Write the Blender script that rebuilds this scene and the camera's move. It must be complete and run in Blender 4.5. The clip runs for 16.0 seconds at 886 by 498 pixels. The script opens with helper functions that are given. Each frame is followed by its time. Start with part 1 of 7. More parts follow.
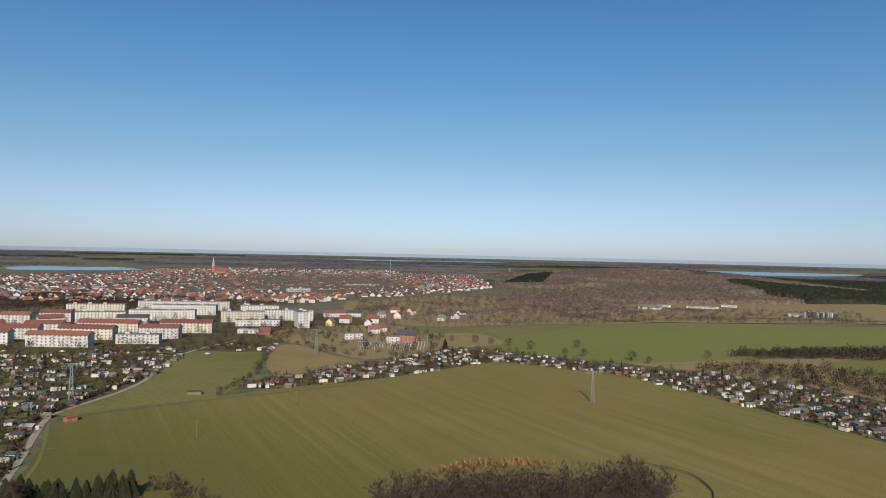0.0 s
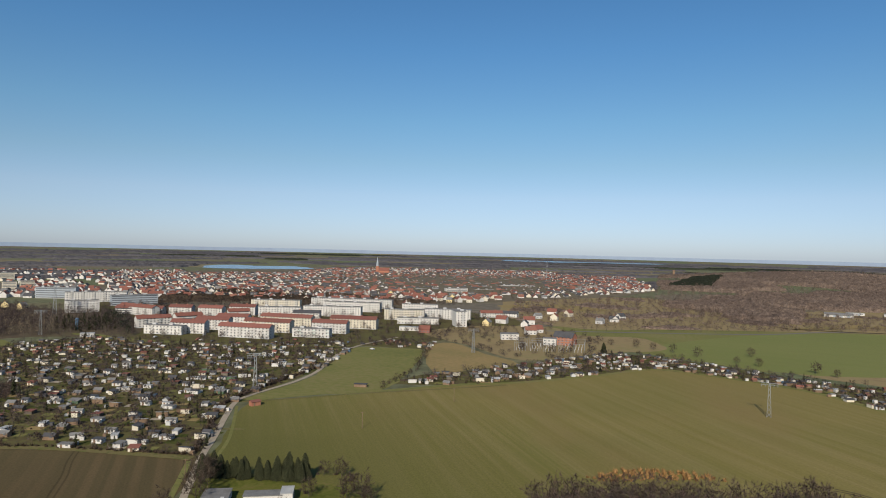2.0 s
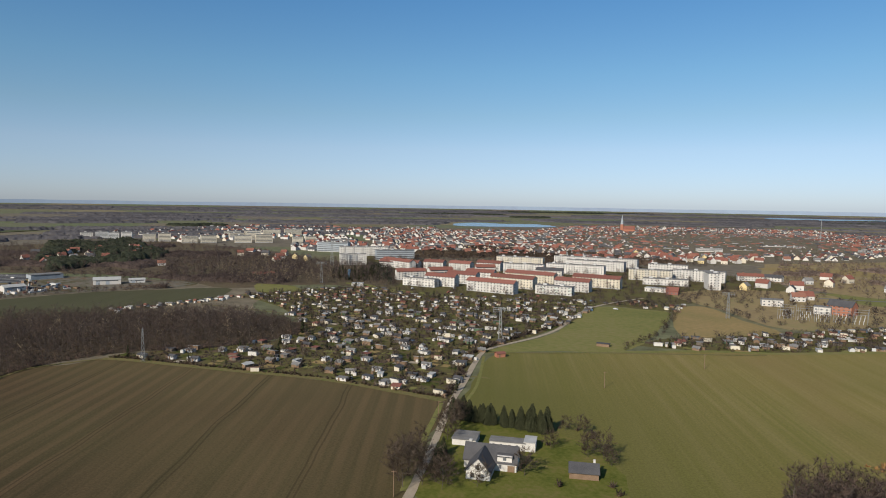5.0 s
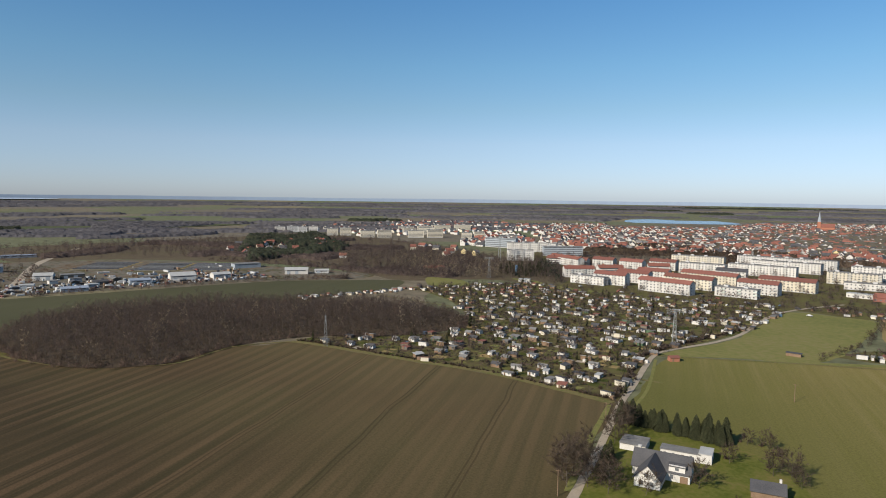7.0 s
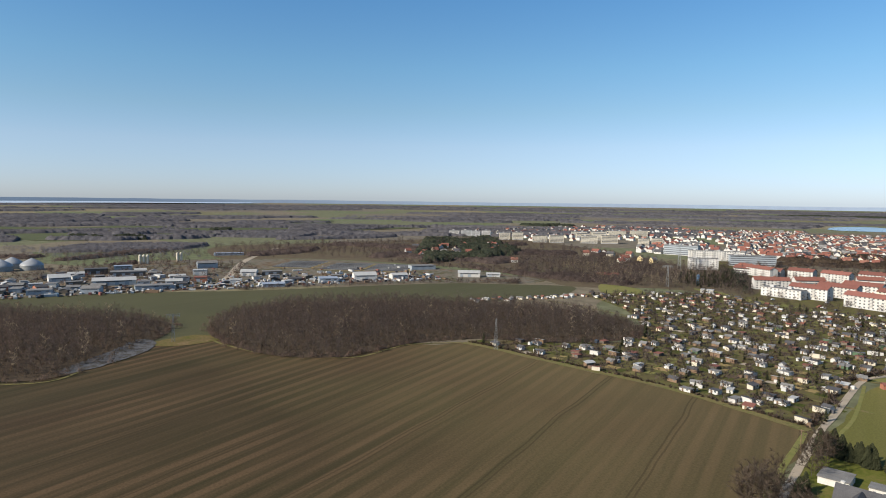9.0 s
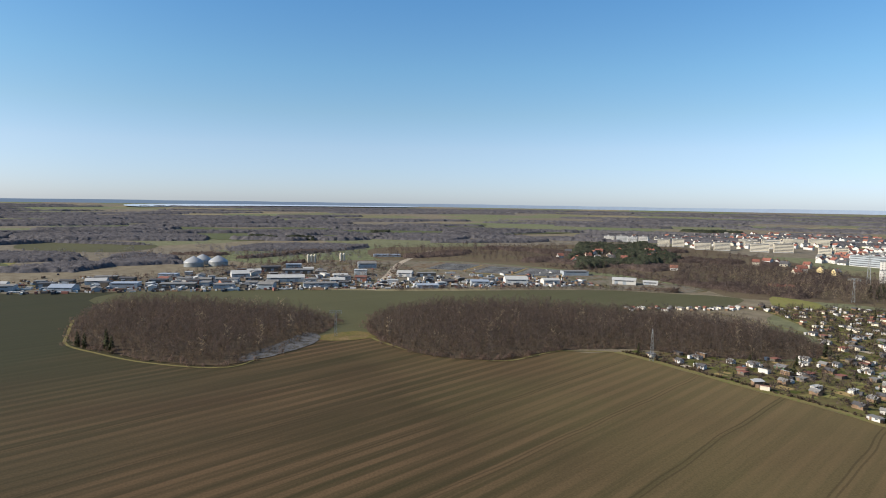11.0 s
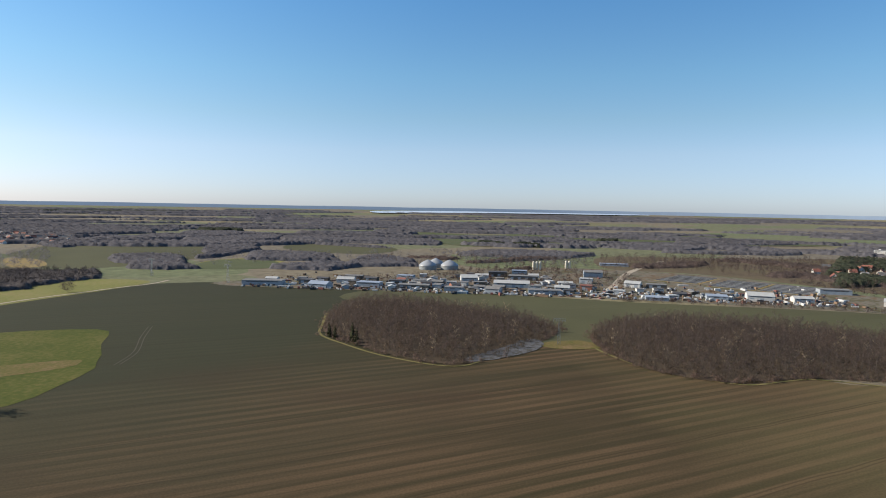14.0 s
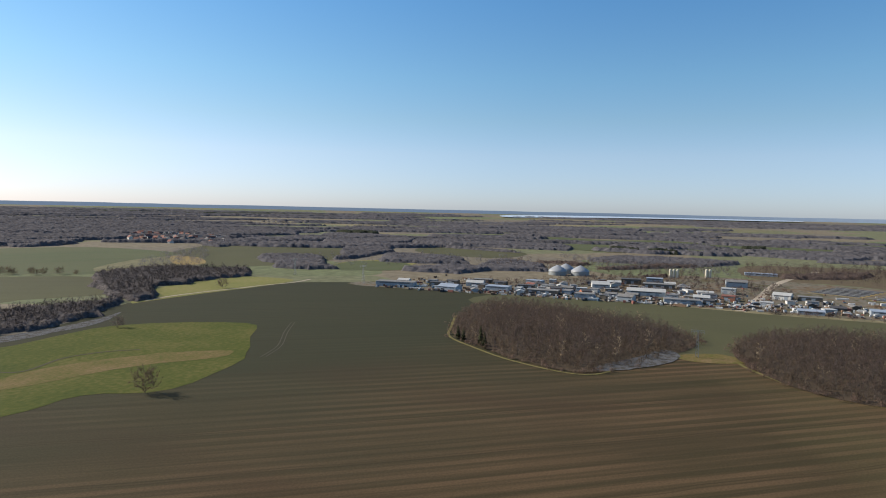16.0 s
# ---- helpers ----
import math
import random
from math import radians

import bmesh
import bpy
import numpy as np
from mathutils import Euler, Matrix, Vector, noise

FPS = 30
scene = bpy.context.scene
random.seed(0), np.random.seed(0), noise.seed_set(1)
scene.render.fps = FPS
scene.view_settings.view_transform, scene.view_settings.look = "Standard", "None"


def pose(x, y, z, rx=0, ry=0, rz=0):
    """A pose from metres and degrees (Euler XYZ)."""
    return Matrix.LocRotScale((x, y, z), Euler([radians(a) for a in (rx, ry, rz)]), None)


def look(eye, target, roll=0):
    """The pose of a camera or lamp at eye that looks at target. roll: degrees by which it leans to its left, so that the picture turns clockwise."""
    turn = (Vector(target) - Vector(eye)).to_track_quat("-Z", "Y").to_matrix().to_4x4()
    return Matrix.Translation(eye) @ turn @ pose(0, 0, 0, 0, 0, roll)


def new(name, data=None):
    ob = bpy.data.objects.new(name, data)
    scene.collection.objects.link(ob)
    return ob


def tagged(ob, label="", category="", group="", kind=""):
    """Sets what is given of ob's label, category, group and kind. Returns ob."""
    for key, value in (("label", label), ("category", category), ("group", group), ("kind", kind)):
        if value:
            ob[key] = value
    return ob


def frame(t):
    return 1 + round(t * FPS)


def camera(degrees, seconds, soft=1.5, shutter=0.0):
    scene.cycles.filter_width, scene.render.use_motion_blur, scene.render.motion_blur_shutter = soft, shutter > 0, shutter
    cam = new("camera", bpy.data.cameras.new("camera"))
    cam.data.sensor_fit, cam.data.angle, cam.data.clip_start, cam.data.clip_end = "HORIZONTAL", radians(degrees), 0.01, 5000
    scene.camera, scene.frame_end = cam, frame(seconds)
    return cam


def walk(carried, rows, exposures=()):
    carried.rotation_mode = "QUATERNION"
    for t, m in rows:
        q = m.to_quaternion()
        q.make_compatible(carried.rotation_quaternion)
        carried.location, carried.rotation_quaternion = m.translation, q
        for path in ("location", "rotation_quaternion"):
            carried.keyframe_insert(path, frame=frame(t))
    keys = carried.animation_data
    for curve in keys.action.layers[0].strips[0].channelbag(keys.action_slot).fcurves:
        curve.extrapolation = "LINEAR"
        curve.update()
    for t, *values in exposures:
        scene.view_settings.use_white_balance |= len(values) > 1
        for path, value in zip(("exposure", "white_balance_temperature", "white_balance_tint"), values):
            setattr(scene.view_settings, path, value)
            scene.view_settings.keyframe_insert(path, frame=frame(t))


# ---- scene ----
# ---------------------------------------------------------------- camera
EYE_HEIGHT = 90.0
cam = camera(68.08, 16.0, soft=1.0)
TURNS = [  # seconds, yaw, pitch, roll
    (0, 0.00, 0.33, 1.25), (0.5, 2.00, 0.29, 1.28), (1, 5.27, 0.25, 1.36), (1.5, 9.36, 0.16, 1.31), (2, 13.59, 0.10, 1.36),
    (2.5, 17.56, 0.04, 1.33), (3, 21.26, -0.02, 1.23), (3.5, 25.05, -0.05, 1.16), (4, 28.36, -0.32, 1.14), (4.2, 29.27, -1.08, 1.12),
    (4.7, 32.4, -3.1, 1.0), (5.2, 35.8, -4.4, 0.85), (6.3, 43.12, -4.60, 0.71), (6.5, 44.86, -4.58, 0.70), (7, 49.07, -4.52, 0.71),
    (7.5, 53.29, -4.47, 0.66), (8, 57.30, -4.42, 0.71), (8.5, 60.71, -4.36, 0.73), (9, 64.03, -4.29, 0.71)]
TURNS += [
    (11.5, 80.48, -4.04, 0.92), (12, 83.65, -3.97, 0.95), (12.5, 86.91, -3.90, 0.91), (13, 90.26, -3.84, 0.97),
    (13.5, 93.49, -3.81, 0.98), (14, 96.84, -3.76, 1.04), (14.5, 100.13, -3.72, 1.07), (15, 103.34, -3.69, 1.12), (15.5, 106.30, -3.65, 1.23),
    (16, 108.14, -3.61, 1.26)]
walk(cam, [(t, pose(0, 0, EYE_HEIGHT, 90 + p, 0, yaw) @ pose(0, 0, 0, 0, 0, roll)) for t, yaw, p, roll in TURNS],
     exposures=[(0, 0.0), (4, 0.05), (7, 0.26), (9, 0.5), (12.5, 0.64), (16, 0.52)])

# ---------------------------------------------------------------- sun and sky
SUN_ELEVATION, SUN_AZIMUTH = 31.0, 179.0   # azimuth clockwise from the +y axis
world = bpy.data.worlds.new("sky")
scene.world = world
world.use_nodes = True
wn = world.node_tree
sky = wn.nodes.new("ShaderNodeTexSky")
sky.sky_type = "NISHITA"
sky.sun_disc = False
sky.sun_elevation = radians(SUN_ELEVATION)
sky.sun_rotation = radians(SUN_AZIMUTH)
sky.altitude = 90
sky.air_density, sky.dust_density, sky.ozone_density = 0.8, 0.3, 5.5
tint = wn.nodes.new("ShaderNodeMix")
tint.data_type, tint.blend_type = "RGBA", "MULTIPLY"
tint.inputs[0].default_value = 1.0
way = wn.nodes.new("ShaderNodeTexCoord")
up = wn.nodes.new("ShaderNodeSeparateXYZ")
wn.links.new(way.outputs["Generated"], up.inputs[0])
veil = wn.nodes.new("ShaderNodeValToRGB")   # haze low down, a clear cyan blue above
ve = veil.color_ramp.elements
ve[0].position, ve[0].color = 0.0, (0.70, 0.69, 0.79, 1)
ve[1].position, ve[1].color = 0.29, (0.68, 0.92, 0.90, 1)
for p_, c_ in ((0.025, (0.77, 0.725, 0.79, 1)), (0.08, (0.95, 0.82, 0.76, 1)), (0.13, (0.90, 0.86, 0.73, 1)), (0.19, (0.82, 0.92, 0.80, 1)), (0.38, (0.62, 0.9, 0.92, 1)), (0.7, (0.75, 0.85, 0.85, 1))):
    ve.new(p_).color = c_
wn.links.new(up.outputs[2], veil.inputs[0])
wn.links.new(veil.outputs[0], tint.inputs[7])
wn.links.new(sky.outputs[0], tint.inputs[6])
glow = wn.nodes.new("ShaderNodeVectorMath")   # the sky pales towards the sun
glow.operation = "DOT_PRODUCT"
glow.inputs[1].default_value = (math.sin(radians(SUN_AZIMUTH)) * math.cos(radians(SUN_ELEVATION)), math.cos(radians(SUN_AZIMUTH)) * math.cos(radians(SUN_ELEVATION)), math.sin(radians(SUN_ELEVATION)))
wn.links.new(way.outputs["Generated"], glow.inputs[0])
pale = wn.nodes.new("ShaderNodeValToRGB")
pale.color_ramp.elements[0].position, pale.color_ramp.elements[0].color = 0.22, (0.8, 0.8, 0.8, 1)
pale.color_ramp.elements[1].position, pale.color_ramp.elements[1].color = 0.72, (0.92, 0.86, 0.82, 1)
wn.links.new(glow.outputs["Value"], pale.inputs[0])
aureole = wn.nodes.new("ShaderNodeMix")
aureole.data_type, aureole.blend_type = "RGBA", "MULTIPLY"
aureole.inputs[0].default_value = 1.0
wn.links.new(tint.outputs[2], aureole.inputs[6])
wn.links.new(pale.outputs[0], aureole.inputs[7])
wn.links.new(aureole.outputs[2], wn.nodes["Background"].inputs[0])
wn.nodes["Background"].inputs[1].default_value = 0.15
sun = new("sun", bpy.data.lights.new("sun", "SUN"))
sun.data.energy, sun.data.angle, sun.data.color = 5.0, radians(0.53), (1.0, 0.90, 0.76)
sd = Vector((math.sin(radians(SUN_AZIMUTH)) * math.cos(radians(SUN_ELEVATION)), math.cos(radians(SUN_AZIMUTH)) * math.cos(radians(SUN_ELEVATION)), math.sin(radians(SUN_ELEVATION))))
sun.matrix_world = look(sd * 200, (0, 0, 0))

# ---------------------------------------------------------------- materials
def shade(name, colours, scales=(0.2, 3.0), rough=0.9, bump=0.0, bump_scale=8.0, metallic=0.0, per_object=0.0, per_island=0.0, stretch=None, turn=0.0, spec=0.3):
    """Noise at two scales runs through two or three colours; a seeded shift of value for each object or island."""
    m = bpy.data.materials.new(name)
    m.use_nodes = True
    nt = m.node_tree
    bsdf = nt.nodes["Principled BSDF"]
    bsdf.inputs["Roughness"].default_value = rough
    bsdf.inputs["Metallic"].default_value = metallic
    bsdf.inputs["Specular IOR Level"].default_value = spec
    co = nt.nodes.new("ShaderNodeTexCoord")
    mp = nt.nodes.new("ShaderNodeMapping")
    mp.inputs["Rotation"].default_value = (0, 0, radians(turn))
    if stretch:
        mp.inputs["Scale"].default_value = stretch
    nt.links.new(co.outputs["Object"], mp.inputs[0])
    big = nt.nodes.new("ShaderNodeTexNoise")
    big.inputs["Scale"].default_value = scales[0]
    big.inputs["Detail"].default_value = 4
    fine = nt.nodes.new("ShaderNodeTexNoise")
    fine.inputs["Scale"].default_value = scales[1]
    fine.inputs["Detail"].default_value = 5
    for n in (big, fine):
        nt.links.new(mp.outputs[0], n.inputs["Vector"])
    add = nt.nodes.new("ShaderNodeMath")
    add.operation = "MULTIPLY_ADD"
    add.inputs[1].default_value = 0.5
    nt.links.new(fine.outputs[0], add.inputs[0])
    half = nt.nodes.new("ShaderNodeMath")
    half.operation = "MULTIPLY"
    half.inputs[1].default_value = 0.5
    nt.links.new(big.outputs[0], half.inputs[0])
    nt.links.new(half.outputs[0], add.inputs[2])
    ramp = nt.nodes.new("ShaderNodeValToRGB")
    el = ramp.color_ramp.elements
    span = np.linspace(0.34, 0.66, len(colours))
    el[0].position, el[0].color = span[0], (*colours[0], 1)
    el[1].position, el[1].color = span[-1], (*colours[-1], 1)
    for p, c in zip(span[1:-1], colours[1:-1]):
        el.new(p).color = (*c, 1)
    nt.links.new(add.outputs[0], ramp.inputs[0])
    out = ramp.outputs[0]
    if per_object or per_island:
        if per_object:
            src = nt.nodes.new("ShaderNodeObjectInfo").outputs["Random"]
        else:
            src = nt.nodes.new("ShaderNodeNewGeometry").outputs["Random Per Island"]
        hsv = nt.nodes.new("ShaderNodeHueSaturation")
        mr = nt.nodes.new("ShaderNodeMapRange")
        k = per_object or per_island
        mr.inputs[3].default_value, mr.inputs[4].default_value = 1 - k, 1 + k
        nt.links.new(src, mr.inputs[0])
        nt.links.new(mr.outputs[0], hsv.inputs["Value"])
        nt.links.new(out, hsv.inputs["Color"])
        out = hsv.outputs[0]
    nt.links.new(out, bsdf.inputs["Base Color"])
    if bump:
        bn = nt.nodes.new("ShaderNodeTexNoise")
        bn.inputs["Scale"].default_value = bump_scale
        bn.inputs["Detail"].default_value = 4
        nt.links.new(co.outputs["Object"], bn.inputs["Vector"])
        b = nt.nodes.new("ShaderNodeBump")
        b.inputs["Strength"].default_value = min(bump, 1)
        b.inputs["Distance"].default_value = 0.3
        nt.links.new(bn.outputs[0], b.inputs["Height"])
        nt.links.new(b.outputs[0], bsdf.inputs["Normal"])
    return m


def field_shade(name, base, mid, streak, turn, band=0.11, weight=0.5, patch=None, dark=None, tram=18.0, bands=0.0, south=None, north=None, low=(-75.0, -235.0), high=(190.0, 350.0)):
    """A sown field: streaks along the drill rows, broad patches across them, and pairs of wheel tracks."""
    m = bpy.data.materials.new(name)
    m.use_nodes = True
    nt = m.node_tree
    bsdf = nt.nodes["Principled BSDF"]
    bsdf.inputs["Roughness"].default_value = 0.95
    bsdf.inputs["Specular IOR Level"].default_value = 0.1
    co = nt.nodes.new("ShaderNodeTexCoord")

    def noise_at(scale, stretch, rot, detail=4, rough=0.5):
        mp = nt.nodes.new("ShaderNodeMapping")
        mp.vector_type = "POINT"
        mp.inputs["Rotation"].default_value = (0, 0, radians(rot))
        nt.links.new(co.outputs["Object"], mp.inputs[0])
        sc = nt.nodes.new("ShaderNodeVectorMath")
        sc.operation = "MULTIPLY"
        sc.inputs[1].default_value = stretch
        nt.links.new(mp.outputs[0], sc.inputs[0])
        n = nt.nodes.new("ShaderNodeTexNoise")
        n.inputs["Scale"].default_value = scale
        n.inputs["Detail"].default_value = detail
        n.inputs["Roughness"].default_value = rough
        nt.links.new(sc.outputs[0], n.inputs["Vector"])
        return n.outputs[0], mp.outputs[0]

    def ramp_of(src, lo, hi, c0=(0, 0, 0), c1=(1, 1, 1)):
        r = nt.nodes.new("ShaderNodeValToRGB")
        r.color_ramp.elements[0].position, r.color_ramp.elements[0].color = lo, (*c0, 1)
        r.color_ramp.elements[1].position, r.color_ramp.elements[1].color = hi, (*c1, 1)
        nt.links.new(src, r.inputs[0])
        return r.outputs[0]

    def mix(fac, a, b):
        x = nt.nodes.new("ShaderNodeMix")
        x.data_type = "RGBA"
        if isinstance(fac, float):
            x.inputs[0].default_value = fac
        else:
            nt.links.new(fac, x.inputs[0])
        for k, c in ((6, a), (7, b)):
            if isinstance(c, tuple):
                x.inputs[k].default_value = (*c, 1)
            else:
                nt.links.new(c, x.inputs[k])
        return x.outputs[2]

    broad, _ = noise_at(0.006, (1, 1, 1), 0, 3)
    streaks, _ = noise_at(band, (0.025, 1, 1), turn, 3)
    thin, _ = noise_at(band * 5, (0.015, 1, 1), turn, 2)
    grain, _ = noise_at(1.2, (1, 1, 1), 0, 6, 0.7)
    colour = mix(ramp_of(broad, 0.4, 0.62), base, mid)
    s = mix(weight, (0, 0, 0), ramp_of(streaks, 0.42, 0.66))
    colour = mix(s, colour, streak)
    t = mix(weight * 0.7, (0, 0, 0), ramp_of(thin, 0.47, 0.62))
    colour = mix(t, colour, streak)
    rows_, _ = noise_at(band * 14, (0.012, 1, 1), turn, 2)
    t = mix(weight * 0.6, (0, 0, 0), ramp_of(rows_, 0.5, 0.62))
    colour = mix(t, colour, dark or tuple(c * 0.6 for c in base))
    if bands:   # the drill's working width, light and dark by turns, broken up along its way
        at = noise_at(1, (1, 1, 1), turn)[1]
        wv = nt.nodes.new("ShaderNodeTexWave")
        wv.bands_direction = "Y"
        wv.inputs["Scale"].default_value = 2 * math.pi / 20 / 8.2
        wv.inputs["Distortion"].default_value = 1.3
        wv.inputs["Detail"].default_value = 3
        wv.inputs["Detail Scale"].default_value = 0.25
        nt.links.new(at, wv.inputs["Vector"])
        fade, _ = noise_at(0.02, (0.4, 1, 1), turn, 3)
        bf = nt.nodes.new("ShaderNodeMath")
        bf.operation = "MULTIPLY"
        nt.links.new(ramp_of(wv.outputs["Fac"], 0.45, 0.8, (0, 0, 0), (bands, bands, bands)), bf.inputs[0])
        nt.links.new(ramp_of(fade, 0.36, 0.6), bf.inputs[1])
        colour = mix(bf.outputs[0], colour, streak)
    if patch:
        broad2, _ = noise_at(0.011, (0.5, 1, 1), turn + 20, 3)
        colour = mix(ramp_of(broad2, 0.52, 0.7, (0, 0, 0), (0.8, 0.8, 0.8)), colour, patch)
    if south:   # denser crop towards the low southern end, thinner to the north
        sy = nt.nodes.new("ShaderNodeSeparateXYZ")
        nt.links.new(co.outputs["Object"], sy.inputs[0])
        wig = nt.nodes.new("ShaderNodeMath")
        wig.operation = "MULTIPLY_ADD"
        wig.inputs[1].default_value = 260.0
        nt.links.new(broad, wig.inputs[0])
        nt.links.new(sy.outputs[1], wig.inputs[2])
        mr = nt.nodes.new("ShaderNodeMapRange")
        mr.inputs[1].default_value, mr.inputs[2].default_value = low
        mr.inputs[3].default_value, mr.inputs[4].default_value = 0.0, 0.85
        low_end = nt.nodes.new("ShaderNodeVectorMath")
        low_end.operation = "DOT_PRODUCT"
        low_end.inputs[1].default_value = (0.55, 0.75, 0)
        nt.links.new(co.outputs["Object"], low_end.inputs[0])
        lay = nt.nodes.new("ShaderNodeMath")
        lay.operation = "MULTIPLY_ADD"
        lay.inputs[1].default_value = 260.0
        nt.links.new(broad, lay.inputs[0])
        nt.links.new(low_end.outputs["Value"], lay.inputs[2])
        nt.links.new(lay.outputs[0], mr.inputs[0])
        colour = mix(mr.outputs[0], colour, south)
        mn = nt.nodes.new("ShaderNodeMapRange")
        mn.inputs[1].default_value, mn.inputs[2].default_value = high
        mn.inputs[3].default_value, mn.inputs[4].default_value = 0.0, 0.5
        nt.links.new(wig.outputs[0], mn.inputs[0])
        colour = mix(mn.outputs[0], colour, north)
    if tram:   # wheel tracks in pairs
        mp = noise_at(1, (1, 1, 1), turn)[1]
        sep = nt.nodes.new("ShaderNodeSeparateXYZ")
        nt.links.new(mp, sep.inputs[0])
        wob, _ = noise_at(0.02, (1, 1, 1), 0, 1)
        off = nt.nodes.new("ShaderNodeMath")
        off.operation = "MULTIPLY_ADD"
        off.inputs[1].default_value = 6.0
        nt.links.new(wob, off.inputs[0])
        nt.links.new(sep.outputs[1], off.inputs[2])
        md = nt.nodes.new("ShaderNodeMath")
        md.operation = "PINGPONG"
        md.inputs[1].default_value = tram
        nt.links.new(off.outputs[0], md.inputs[0])
        dist = nt.nodes.new("ShaderNodeMath")
        dist.operation = "SUBTRACT"
        dist.inputs[1].default_value = 1.0
        nt.links.new(md.outputs[0], dist.inputs[0])
        ab = nt.nodes.new("ShaderNodeMath")
        ab.operation = "ABSOLUTE"
        nt.links.new(dist.outputs[0], ab.inputs[0])
        track = ramp_of(ab.outputs[0], 0.2, 0.5, (0.4, 0.4, 0.4), (0, 0, 0))
        colour = mix(track, colour, dark or tuple(c * 0.55 for c in base))
    g = mix(ramp_of(grain, 0.3, 0.7), (0.76, 0.76, 0.76), (1.22, 1.22, 1.22))
    mul = nt.nodes.new("ShaderNodeMix")
    mul.data_type, mul.blend_type = "RGBA", "MULTIPLY"
    mul.inputs[0].default_value = 1.0
    nt.links.new(colour, mul.inputs[6])
    nt.links.new(g, mul.inputs[7])
    nt.links.new(mul.outputs[2], bsdf.inputs["Base Color"])
    b = nt.nodes.new("ShaderNodeBump")
    b.inputs["Strength"].default_value, b.inputs["Distance"].default_value = 0.25, 0.2
    nt.links.new(grain, b.inputs["Height"])
    nt.links.new(b.outputs[0], bsdf.inputs["Normal"])
    return m


def country_shade():
    """Open country: a patchwork of meadow, winter crop, ploughland and scrub."""
    m = bpy.data.materials.new("open_country")
    m.use_nodes = True
    nt = m.node_tree
    bsdf = nt.nodes["Principled BSDF"]
    bsdf.inputs["Roughness"].default_value = 0.95
    bsdf.inputs["Specular IOR Level"].default_value = 0.1
    co = nt.nodes.new("ShaderNodeTexCoord")
    warp = nt.nodes.new("ShaderNodeTexNoise")
    warp.inputs["Scale"].default_value = 0.004
    nt.links.new(co.outputs["Object"], warp.inputs["Vector"])
    va = nt.nodes.new("ShaderNodeVectorMath")
    va.operation = "MULTIPLY_ADD"
    va.inputs[1].default_value = (160, 160, 0)
    nt.links.new(warp.outputs["Color"], va.inputs[0])
    nt.links.new(co.outputs["Object"], va.inputs[2])
    vo = nt.nodes.new("ShaderNodeTexVoronoi")
    vo.voronoi_dimensions = "2D"
    vo.inputs["Scale"].default_value = 0.0034
    nt.links.new(va.outputs[0], vo.inputs["Vector"])
    sp = nt.nodes.new("ShaderNodeSeparateColor")
    nt.links.new(vo.outputs["Color"], sp.inputs[0])
    r = nt.nodes.new("ShaderNodeValToRGB")
    r.color_ramp.interpolation = "CONSTANT"
    e = r.color_ramp.elements
    e[0].position, e[0].color = 0.0, (0.134, 0.138, 0.08, 1)
    e[1].position, e[1].color = 0.3, (0.165, 0.14, 0.10, 1)
    for p, c in ((0.46, (0.124, 0.138, 0.074, 1)), (0.62, (0.15, 0.13, 0.10, 1)), (0.8, (0.148, 0.138, 0.08, 1)), (0.93, (0.19, 0.165, 0.10, 1))):
        e.new(p).color = c
    nt.links.new(sp.outputs[0], r.inputs[0])
    n = nt.nodes.new("ShaderNodeTexNoise")
    n.inputs["Scale"].default_value = 0.06
    n.inputs["Detail"].default_value = 7
    n.inputs["Roughness"].default_value = 0.7
    nt.links.new(co.outputs["Object"], n.inputs["Vector"])
    rr = nt.nodes.new("ShaderNodeValToRGB")
    rr.color_ramp.elements[0].position, rr.color_ramp.elements[0].color = 0.3, (0.6, 0.58, 0.55, 1)
    rr.color_ramp.elements[1].position, rr.color_ramp.elements[1].color = 0.7, (1.3, 1.3, 1.25, 1)
    nt.links.new(n.outputs[0], rr.inputs[0])
    mul = nt.nodes.new("ShaderNodeMix")
    mul.data_type, mul.blend_type = "RGBA", "MULTIPLY"
    mul.inputs[0].default_value = 1.0
    nt.links.new(r.outputs[0], mul.inputs[6])
    nt.links.new(rr.outputs[0], mul.inputs[7])
    nt.links.new(mul.outputs[2], bsdf.inputs["Base Color"])
    return m


M_COUNTRY = country_shade()
M_FIELD_A = field_shade("winter_crop", (0.183, 0.153, 0.046), (0.137, 0.131, 0.034), (0.30, 0.228, 0.112), 60, 0.12, 0.22, patch=(0.200, 0.147, 0.058), bands=0.07, tram=0, south=(0.098, 0.098, 0.026), north=(0.205, 0.165, 0.056), low=(360.0, 225.0), high=(480.0, 640.0))
M_FIELD_B = field_shade("ploughed_field", (0.0465, 0.0345, 0.0172), (0.0375, 0.0315, 0.0138), (0.1220, 0.0760, 0.0410), 56, 0.10, 0.27, patch=(0.0540, 0.0310, 0.0175), tram=22, bands=0.55, south=(0.0290, 0.0325, 0.0165), north=(0.1450, 0.1150, 0.0520), low=(-45.0, -205.0))
M_FIELD_C = field_shade("young_winter_wheat", (0.066, 0.065, 0.032), (0.077, 0.076, 0.037), (0.088, 0.08, 0.046), 60, 0.08, 0.25, tram=0)
M_GREEN = field_shade("bright_winter_wheat", (0.155, 0.172, 0.05), (0.17, 0.182, 0.056), (0.19, 0.182, 0.068), 20, 0.06, 0.3, tram=0)
